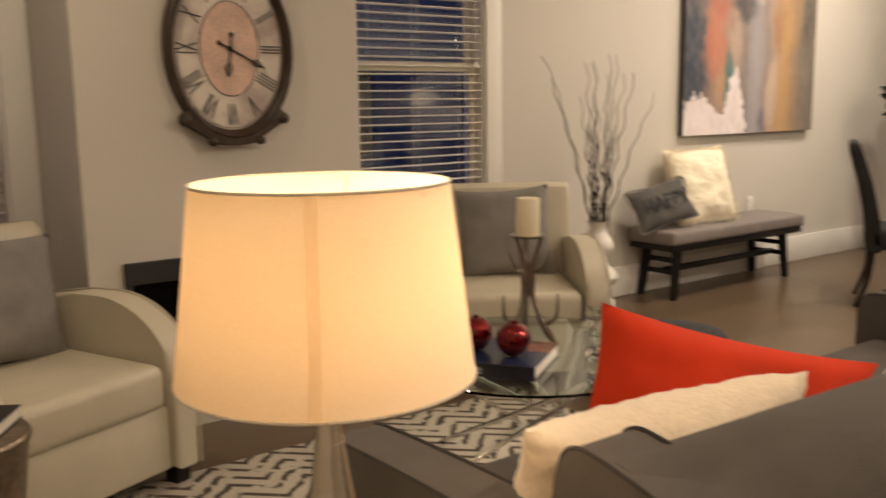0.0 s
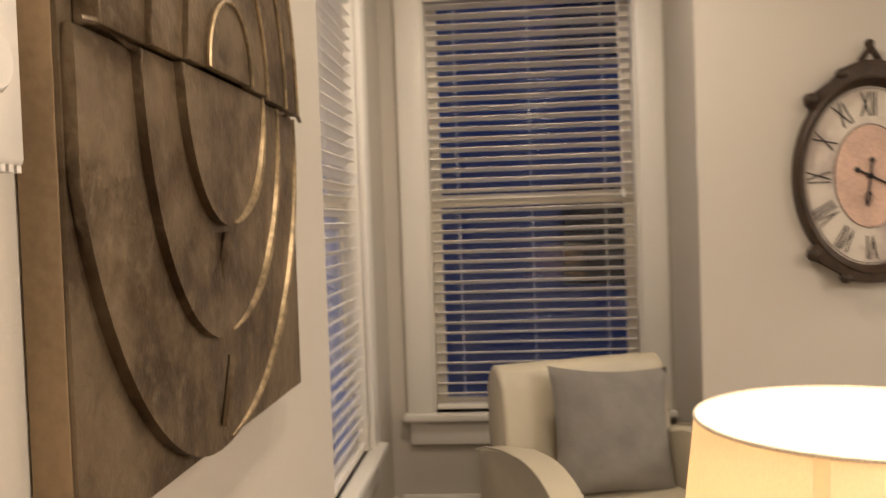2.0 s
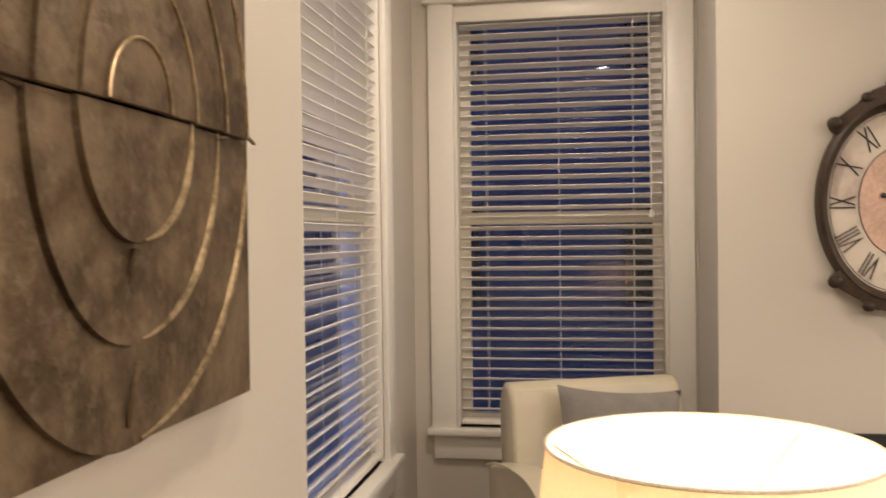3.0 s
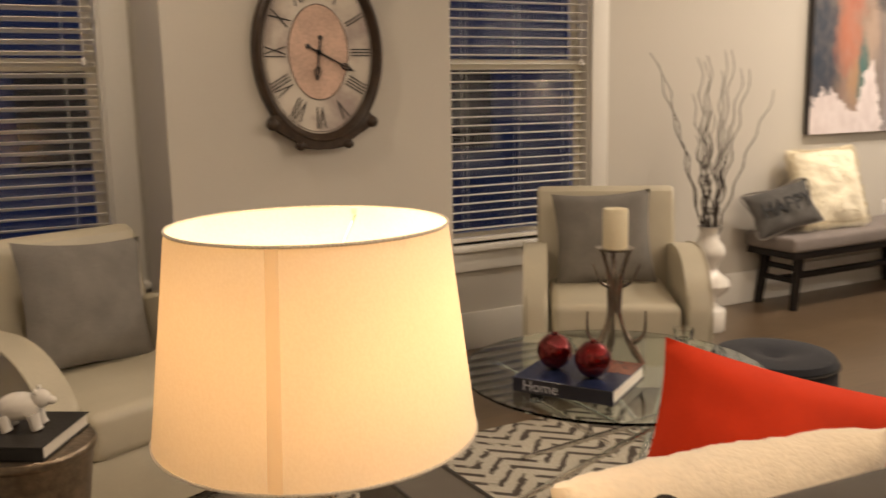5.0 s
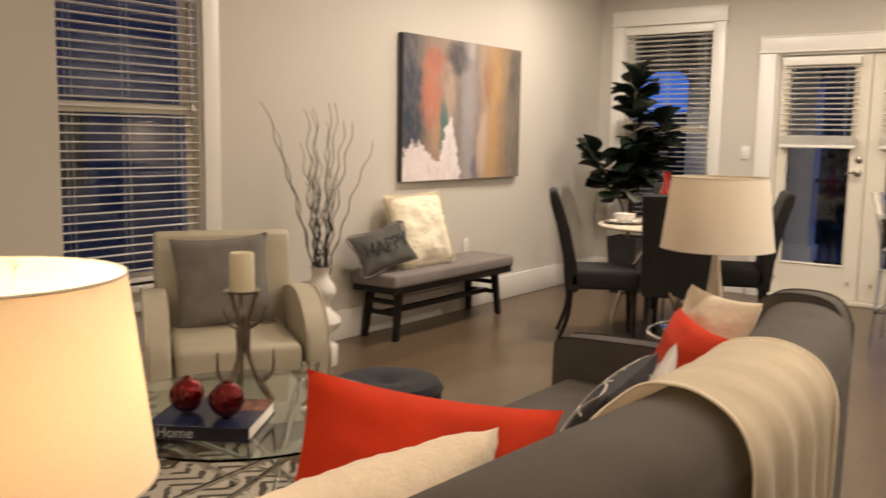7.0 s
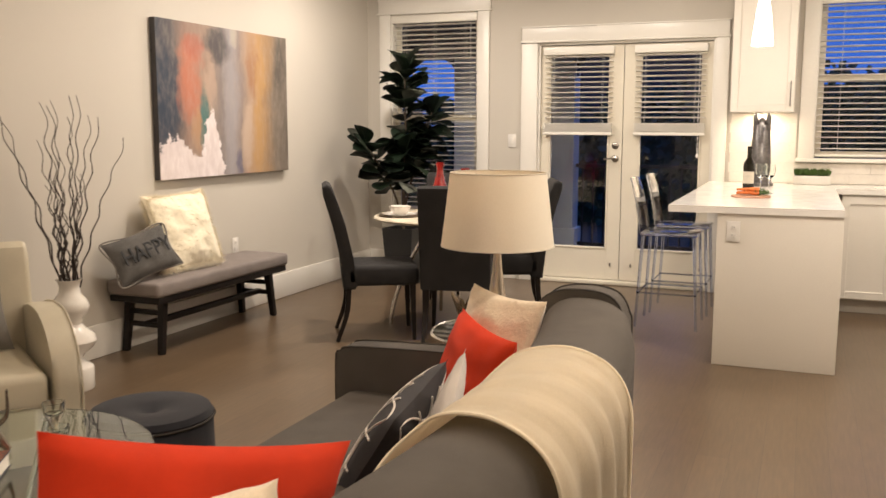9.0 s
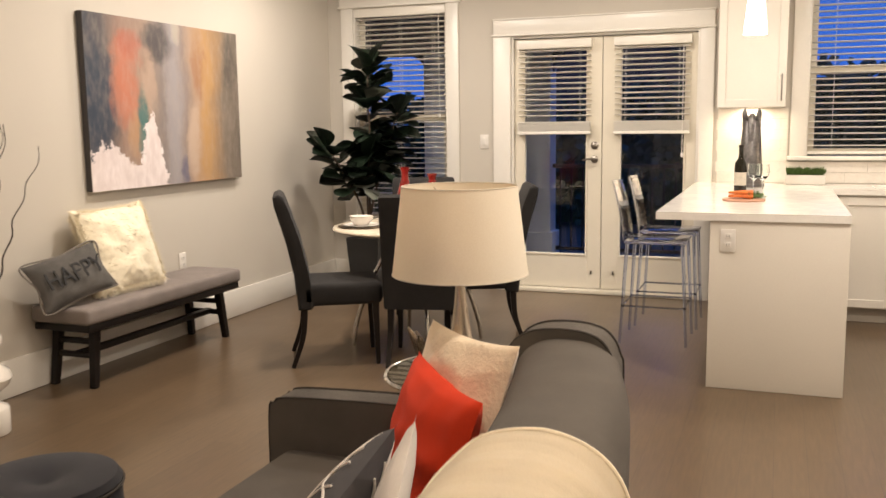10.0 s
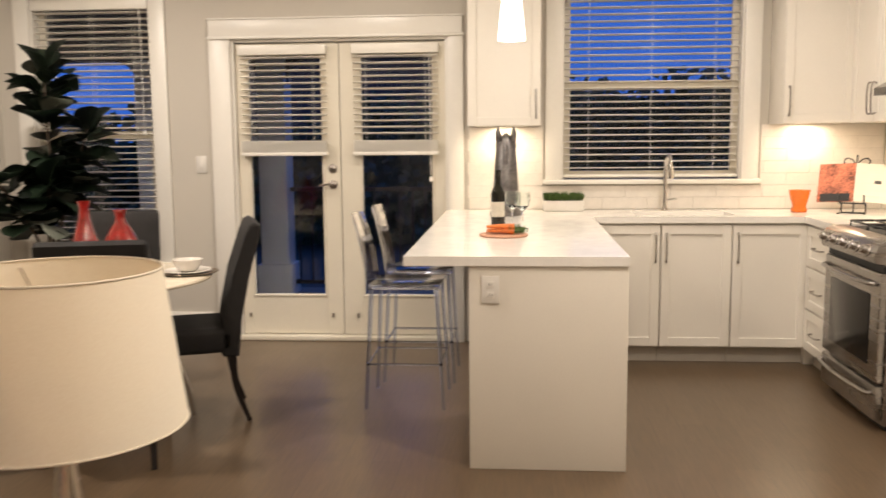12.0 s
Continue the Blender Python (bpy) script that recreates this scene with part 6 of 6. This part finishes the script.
cabinet("wall_cabinet", "white shaker wall cabinet over the range hood", "cabinet", (5.702, EAST - 0.004, 6.92, 7.675, 1.76, UT), "x", -1, [(6.93, 7.295, 1.765, UT, "r"), (7.30, 7.67, 1.765, UT, "l")], toe=False)


def kitchen_range():
    r = root("gas_range", pose(5.345, 7.30, 0), "stainless steel slide-in gas range with dark oven glass", "range")
    Y = 0.378
    slab("body", (0.02, 0.67, -Y, Y, 0.03, 0.90), STEEL, r, 0.003)
    bm = bmesh.new()
    prism(bm, [(0.02, 0.80), (-0.045, 0.815), (-0.055, 0.85), (-0.035, 0.905), (0.0, 0.925), (0.06, 0.93), (0.06, 0.80)], "y", -Y, Y, bev=0.006, seg=2)
    finish("control_panel", bm, STEEL, r, True)
    for k in range(5):
        bm = bmesh.new()
        lathe(bm, [(0.030, 0), (0.030, 0.006), (0.024, 0.010), (0.022, 0.034), (0.018, 0.038), (0.0, 0.038)], 20)
        block(bm, -0.004, 0.004, -0.022, 0.022, 0.034, 0.046, bev=0.002, seg=1)
        finish("knob", bm, STEEL, r, True, pose(-0.048, -0.29 + k * 0.145, 0.868, 0, -70, 0))
    slab("vent_gap", (-0.006, 0.02, -Y + 0.006, Y - 0.006, 0.77, 0.80), BLACK_IRON, r, 0)
    slab("oven_door", (-0.022, 0.019, -Y + 0.004, Y - 0.004, 0.24, 0.768), STEEL, r, 0.006)
    slab("oven_window", (-0.026, -0.021, -0.27, 0.27, 0.31, 0.655), OVEN_GLASS, r, 0.001)
    slab("drawer", (-0.022, 0.019, -Y + 0.004, Y - 0.004, 0.055, 0.222), STEEL, r, 0.006)
    slab("kick", (0.04, 0.6, -Y + 0.02, Y - 0.02, 0.001, 0.05), BLACK_IRON, r, 0)
    for z in (0.715, 0.185):
        bm = bmesh.new()
        tube(bm, curve_points([(-0.02, -0.34, z), (-0.055, -0.31, z), (-0.075, 0, z), (-0.055, 0.31, z), (-0.02, 0.34, z)], 30), 0.011, 10)
        finish("handle", bm, STEEL, r, True)
    slab("cooktop", (0.06, 0.66, -Y, Y, 0.9, 0.918), BLACK_IRON, r, 0.003)
    for gy in (-0.25, 0.0, 0.25):
        bm = bmesh.new()
        for a in (-0.115, 0.115):
            tube(bm, [(0.10, gy + a, 0.92), (0.10, gy + a, 0.95), (0.60, gy + a, 0.95), (0.60, gy + a, 0.92)], 0.007, 6)
        for x in (0.10, 0.22, 0.35, 0.48, 0.60):
            tube(bm, [(x, gy - 0.115, 0.95), (x, gy + 0.115, 0.95)], 0.006, 6)
        for x in (0.22, 0.48):
            lathe(bm, [(0.045, 0.918), (0.045, 0.93), (0.03, 0.938), (0.0, 0.938)], 16, (x, gy, 0))
        finish("grate", bm, BLACK_IRON, r, True)


kitchen_range()


def bar_stool(x, y):
    r = root("bar_stool", pose(x, y, 0), "clear acrylic bar stool with a curved back", "bar stool", "acrylic stools at the peninsula")
    bm = bmesh.new()
    block(bm, -0.19, 0.19, -0.19, 0.19, 0.635, 0.66, bev=0.01, seg=2)
    finish("seat", bm, ACRYLIC, r, True)
    bm = bmesh.new()
    n = 10
    rows = []
    for i in range(9):
        t = i / 8
        rows.append([bm.verts.new((-0.185 - 0.075 * t**1.4 - 0.035 * (1 - (2 * k / n - 1) ** 2), (2 * k / n - 1) * (0.185 - 0.03 * t * t), 0.65 + 0.37 * t)) for k in range(n + 1)])
    for a, b in zip(rows, rows[1:]):
        for k in range(n):
            bm.faces.new((a[k], a[k + 1], b[k + 1], b[k]))
    bmesh.ops.solidify(bm, geom=list(bm.faces), thickness=0.012)
    finish("backrest", bm, ACRYLIC, r, True)
    for sx in (-1, 1):
        for sy in (-1, 1):
            bm = bmesh.new()
            tube(bm, [(sx * 0.17, sy * 0.17, 0.636), (sx * 0.205, sy * 0.20, 0.001)], [0.012, 0.009], 10)
            finish("leg", bm, ACRYLIC, r, True)
    bm = bmesh.new()
    for s in (-1, 1):
        tube(bm, [(-0.192, s * 0.187, 0.24), (0.192, s * 0.187, 0.24)], 0.006, 8)
        tube(bm, [(s * 0.192, -0.187, 0.24), (s * 0.192, 0.187, 0.24)], 0.006, 8)
    finish("foot_rail", bm, ACRYLIC, r, True)
    for o in (r, *r.children_recursive):
        o.visible_shadow = False


bar_stool(3.04, 7.36)
bar_stool(3.06, 7.88)


def pendant():
    x, y = 3.60, 6.80
    r = root("pendant_lamp", pose(x, y, 0), "lit opal glass bell pendant over the peninsula", "pendant lamp")
    bm = bmesh.new()
    prof = [(0.026, 2.12), (0.034, 2.08), (0.042, 2.02), (0.050, 1.95), (0.056, 1.89), (0.058, 1.855)]
    lathe(bm, prof, 28)
    bm.faces.ensure_lookup_table()
    bmesh.ops.delete(bm, geom=[f for f in bm.faces if len(f.verts) > 4], context="FACES")
    bmesh.ops.solidify(bm, geom=list(bm.faces), thickness=0.003)
    finish("glass_shade", bm, GLOW_PENDANT, r, True).visible_shadow = False
    bm = bmesh.new()
    tube(bm, [(0, 0, 2.11), (0, 0, CEIL - 0.02)], 0.004, 6)
    lathe(bm, [(0.028, 2.115), (0.028, 2.16), (0.012, 2.18)], 16)
    lathe(bm, [(0.06, CEIL - 0.025), (0.06, CEIL - 0.001)], 24)
    finish("stem_and_canopy", bm, NICKEL, r, True)


pendant()


# ---- things on the counters ----
def horse_bust():
    bm = bmesh.new()
    tube(bm, curve_points([(0, -0.02, 0.03), (0, -0.02, 0.18), (0, -0.005, 0.33), (0, 0.03, 0.45)], 20), [0.088 - 0.0016 * k for k in range(21)], 16)
    tube(bm, curve_points([(0, 0.0, 0.44), (0, 0.07, 0.43), (0, 0.14, 0.36), (0, 0.18, 0.30)], 14), [0.066, 0.068, 0.066, 0.062, 0.058, 0.054, 0.050, 0.046, 0.042, 0.040, 0.038, 0.036, 0.034, 0.03, 0.024], 14)
    for s in (-1, 1):
        tube(bm, [(s * 0.042, 0.01, 0.47), (s * 0.05, 0.005, 0.52), (s * 0.046, 0.0, 0.555)], [0.022, 0.018, 0.003], 8)
    tube(bm, curve_points([(0, -0.06, 0.20), (0, -0.055, 0.35), (0, -0.03, 0.47), (0, 0.02, 0.50)], 16), 0.022, 8)
    lathe(bm, [(0.10, 0.0), (0.10, 0.02), (0.085, 0.035)], 24, (0, -0.015, 0))
    tagged(finish("horse_bust", bm, HORSE, None, True, pose(3.555, 8.32, CT)), "pewter horse head bust on the counter", "sculpture")


horse_bust()
r = root("serving_board", pose(3.56, 7.10, CT), "round serving board with carrots and herbs", "board")
bm = bmesh.new()
lathe(bm, [(0.0, 0.001), (0.118, 0.001), (0.122, 0.007), (0.118, 0.013), (0.0, 0.013)], 40)
finish("board", bm, BOARD, r, True)
rnd = random.Random(3)
for k in range(6):
    bm = bmesh.new()
    yy, zz = -0.045 + 0.022 * (k % 4), 0.028 + 0.022 * (k // 4)
    tube(bm, curve_points([(-0.085, yy + 0.01, zz), (0.0, yy, zz + 0.003), (0.05, yy + 0.006, zz)], 10), [0.006 + 0.0009 * i for i in range(11)], 8)
    finish("carrot", bm, CARROT, r, True)
bm = bmesh.new()
for k in range(150):
    p = Vector((rnd.gauss(0.075, 0.018), rnd.gauss(0.0, 0.03), 0.016 + abs(rnd.gauss(0, 0.014))))
    d = Vector((rnd.uniform(-1, 1), rnd.uniform(-1, 1), rnd.uniform(0, 1))).normalized() * 0.016
    s = d.orthogonal().normalized() * 0.005
    bm.faces.new([bm.verts.new(v) for v in (p, p + d * 0.5 + s, p + d, p + d * 0.5 - s)])
finish("herbs", bm, HERB, r)
bm = bmesh.new()
lathe(bm, [(0.0, 0.001), (0.036, 0.001), (0.0375, 0.006), (0.0375, 0.19), (0.034, 0.21), (0.018, 0.235), (0.0145, 0.25), (0.0145, 0.30), (0.016, 0.302), (0.016, 0.318), (0.0, 0.318)], 28)
bottle = root("wine_bottle", pose(3.525, 7.42, CT), "dark glass wine bottle with pale label", "bottle")
finish("glass", bm, BOTTLE, bottle, True)
bm = bmesh.new()
for k in range(14):
    a0, a1 = math.pi + 0.35 + k * 0.17, math.pi + 0.35 + (k + 1) * 0.17
    bm.faces.new([bm.verts.new((0.0379 * math.cos(a), 0.0379 * math.sin(a), z)) for a, z in ((a0, 0.07), (a1, 0.07), (a1, 0.15), (a0, 0.15))])
finish("label", bm, LABEL, bottle)
for gx, gy in ((3.60, 7.50), (3.655, 7.44)):
    bm = bmesh.new()
    lathe(bm, [(0.0, 0.001), (0.034, 0.001), (0.030, 0.004), (0.006, 0.010), (0.004, 0.03), (0.004, 0.085), (0.012, 0.10), (0.034, 0.125), (0.040, 0.155), (0.036, 0.20), (0.034, 0.20), (0.038, 0.155), (0.032, 0.127), (0.0, 0.104)], 28)
    g = tagged(finish("wine_glass", bm, GLASS, None, True, pose(gx, gy, CT)), "clear stemmed wine glass on the peninsula", "wine glass", "wine glasses")
    g.visible_shadow = False
herb = root("herb_planter", pose(3.93, 8.60, CT), "low white trough planted with green herbs", "planter")
bm = bmesh.new()
block(bm, -0.135, 0.135, -0.045, 0.045, 0.001, 0.07, bev=0.006)
finish("trough", bm, CERAMIC, herb, True)
bm = bmesh.new()
for k in range(420):
    p = Vector((rnd.uniform(-0.125, 0.125), rnd.uniform(-0.038, 0.038), 0.068))
    d = Vector((rnd.gauss(0, 0.35), rnd.gauss(0, 0.35), 1)).normalized() * rnd.uniform(0.03, 0.07)
    s = d.orthogonal().normalized() * 0.006
    bm.faces.new([bm.verts.new(v) for v in (p - s * 0.3, p + d * 0.6 - s, p + d, p + d * 0.6 + s)])
finish("herbs", bm, HERB, herb)
bm = bmesh.new()
lathe(bm, [(0.0, 0.001), (0.045, 0.001), (0.05, 0.01), (0.042, 0.04), (0.058, 0.10), (0.066, 0.14), (0.060, 0.14), (0.05, 0.10), (0.0, 0.03)], 24)
tagged(finish("orange_vase", bm, ORANGE, None, True, pose(5.42, 8.50, CT)), "bright orange flared glass vase on the counter", "vase")
cb = root("cookbook", pose(5.70, 8.36, CT), "open cookbook on a black scrolled iron stand", "book")
for part, x0, x1, rz, mat in (("left_page", -0.22, 0.0, -10, PRINT), ("right_page", 0.0, 0.21, 12, PAPER)):
    bm = bmesh.new()
    block(bm, x0, x1, -0.008, 0.004, 0.0, 0.25, bev=0.002, seg=1)
    finish(part, bm, mat, cb, False, pose(0, 0, 0.075, -20, 0, -28) @ pose(0, 0, 0, 0, 0, rz))
slab("recipe_dark_band", (-0.20, -0.02, -0.0100, -0.0086, 0.0, 0.05), BOOK_BLACK, cb, 0, m=pose(0, 0, 0.077, -20, 0, -28) @ pose(0, 0, 0, 0, 0, -10))
slab("printed_block", (0.11, 0.15, -0.0100, -0.0086, 0.12, 0.14), BOOK_BLACK, cb, 0, m=pose(0, 0, 0.077, -20, 0, -28) @ pose(0, 0, 0, 0, 0, 12))
bm = bmesh.new()
for s in (-1, 1):
    tube(bm, curve_points([(s * 0.07, -0.06, 0.12), (s * 0.07, -0.05, 0.068), (s * 0.07, 0.03, 0.065), (s * 0.07, 0.02, 0.004), (s * 0.075, -0.06, 0.004)], 20), 0.005, 6)
    tube(bm, curve_points([(0, 0.10, 0.28), (s * 0.02, 0.10, 0.325), (s * 0.06, 0.10, 0.34), (s * 0.075, 0.10, 0.315), (s * 0.055, 0.10, 0.30)], 20), 0.004, 6)
tube(bm, [(-0.075, 0.02, 0.004), (0.075, 0.02, 0.004)], 0.005, 6)
tube(bm, [(-0.07, -0.02, 0.066), (0.07, -0.02, 0.066)], 0.005, 6)
tube(bm, [(0, 0.02, 0.006), (0, 0.10, 0.30), (0, 0.105, 0.36)], 0.005, 6)
finish("iron_stand", bm, BLACK_IRON, cb, True, pose(0, 0, 0, 0, 0, -28))


# ---- outside: porch, garden, neighbours ----
tagged(slab("ground", (-400, 400, -400, 400, -0.62, -0.60), ASPHALT, bev=0), "dark garden ground at dusk", "ground", kind="structure")
deck = root("porch_deck", pose(1.6, 10.1, -0.06), "grey boarded porch deck behind the house", "deck", kind="structure")
bm = bmesh.new()
block(bm, 0, 4.2, 0, 0.136, -0.03, 0, bev=0.003, seg=1)
bmesh.ops.recalc_face_normals(bm, faces=bm.faces)
me = bpy.data.meshes.new("board")
bm.to_mesh(me)
bm.free()
me.materials.append(DECK)
for k in range(17):
    s = new("board", me)
    s.parent = deck
    s.matrix_basis = pose(-2.1, -1.19 + k * 0.142, 0)
slab("deck_frame", (-2.1, 2.1, -1.19, 1.22, -0.54, -0.031), DECK, deck, 0)
for cx in (0.20, 1.36, 3.55):
    c = root("porch_column", pose(cx, 10.95, -0.06), "square pale painted porch column", "column", "porch columns")
    slab("shaft", (-0.13, 0.13, -0.13, 0.13, 0.30, 2.209), TRIM, c, 0.006)
    slab("plinth", (-0.165, 0.165, -0.165, 0.165, 0.001, 0.30), TRIM, c, 0.01)
    for sgn in (-1, 1):
        bm = bmesh.new()
        arc = [(sgn * (0.131 + 0.22 * (1 - math.cos(a))), 2.208 - 0.22 * (1 - math.sin(a))) for a in np.linspace(0, math.pi / 2, 9)]
        prism(bm, [(sgn * 0.131, 2.208), *arc], "y", -0.06, 0.06)
        finish("bracket", bm, SIDING, c)
roof = root("porch_roof", pose(1.65, 10.1, 2.15), "dark porch roof with a deep beam", "roof", kind="structure")
slab("beam", (-3.4, 2.1, 0.70, 1.0, 0.0, 0.28), SIDING, roof, 0.005)
slab("soffit", (-3.4, 2.1, -1.19, 1.2, 0.28, 0.36), SIDING, roof, 0)
rail = root("deck_railing", pose(1.65, 10.95, -0.06), "black metal deck railing with thin balusters", "railing")
bm = bmesh.new()
for z in (0.10, 0.98):
    block(bm, -1.7, 1.75, -0.02, 0.02, z, z + 0.04, bev=0.003, seg=1)
finish("rails", bm, BLACK_IRON, rail)
bm = bmesh.new()
block(bm, -0.009, 0.009, -0.009, 0.009, 0.14, 0.98)
bmesh.ops.recalc_face_normals(bm, faces=bm.faces)
me = bpy.data.meshes.new("baluster")
bm.to_mesh(me)
bm.free()
me.materials.append(BLACK_IRON)
for k in range(29):
    s = new("baluster", me)
    s.parent = rail
    s.matrix_basis = pose(-1.64 + k * 0.12, 0, 0)


def house(x, y, w, d, h, rz, label):
    r = root("house", pose(x, y, -0.6, 0, 0, rz), label, "house", "neighbouring houses")
    slab("walls", (-w / 2, w / 2, -d / 2, d / 2, 0, h), SIDING, r, 0)
    bm = bmesh.new()
    prism(bm, [(-d / 2 - 0.4, h), (d / 2 + 0.4, h), (0, h + d * 0.32)], "x", -w / 2 - 0.3, w / 2 + 0.3)
    finish("roof", bm, ROOF, r)
    for k in range(int(w // 2.6)):
        for z in (1.1, 3.8):
            if z + 1.4 < h:
                for s in (-1, 1):
                    wx = -w / 2 + 1.3 + k * 2.6
                    slab("window", (wx - 0.5, wx + 0.5, s * d / 2 - 0.03, s * d / 2 + 0.03, z, z + 1.3), ROOF, r, 0)
                    slab("pane", (wx - 0.43, wx + 0.43, s * d / 2 - 0.035, s * d / 2 + 0.035, z + 0.07, z + 1.23), BLACK_GLASS, r, 0)


# first two houses are added to shut out sky behind west windows and doors
house(-11, 6.0, 21, 8, 6.2, 90, "dark grey gabled house added to block the western sky")
house(-0.5, 27.0, 6.6, 7, 4.0, 0, "dark grey house added to block the sky behind the doors")
house(3.0, -22.0, 14, 9, 5.8, 0, "dark grey house across the street")


def hedge():
    rnd = random.Random(8)
    bm = bmesh.new()
    for k in range(13000):
        x = rnd.uniform(-12, 18)
        top = 1.75 + 0.62 * min(1.0, max(0.0, (x - 2.2) / 1.2)) + 0.5 * noise.noise((x * 0.5, 0, 0)) + 0.7 * max(0, noise.noise((x * 0.22, 5, 0)))
        p = Vector((x, 19 + rnd.gauss(0, 0.5), -0.6 + rnd.random() ** 0.7 * (top + 0.6)))
        d = Vector((rnd.uniform(-1, 1), rnd.uniform(-1, 1), rnd.uniform(-0.6, 1))).normalized() * rnd.uniform(0.12, 0.26)
        s = d.orthogonal().normalized() * 0.09
        bm.faces.new([bm.verts.new(v) for v in (p, p + d * 0.5 + s, p + d, p + d * 0.5 - s)])
    # solid blocks added as a dark core, closing the gaps to the sky
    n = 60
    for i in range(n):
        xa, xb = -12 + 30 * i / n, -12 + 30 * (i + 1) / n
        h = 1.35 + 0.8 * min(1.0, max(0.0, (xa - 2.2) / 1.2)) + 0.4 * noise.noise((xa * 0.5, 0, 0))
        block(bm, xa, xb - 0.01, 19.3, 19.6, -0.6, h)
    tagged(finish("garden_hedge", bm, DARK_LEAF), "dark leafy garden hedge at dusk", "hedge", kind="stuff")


hedge()
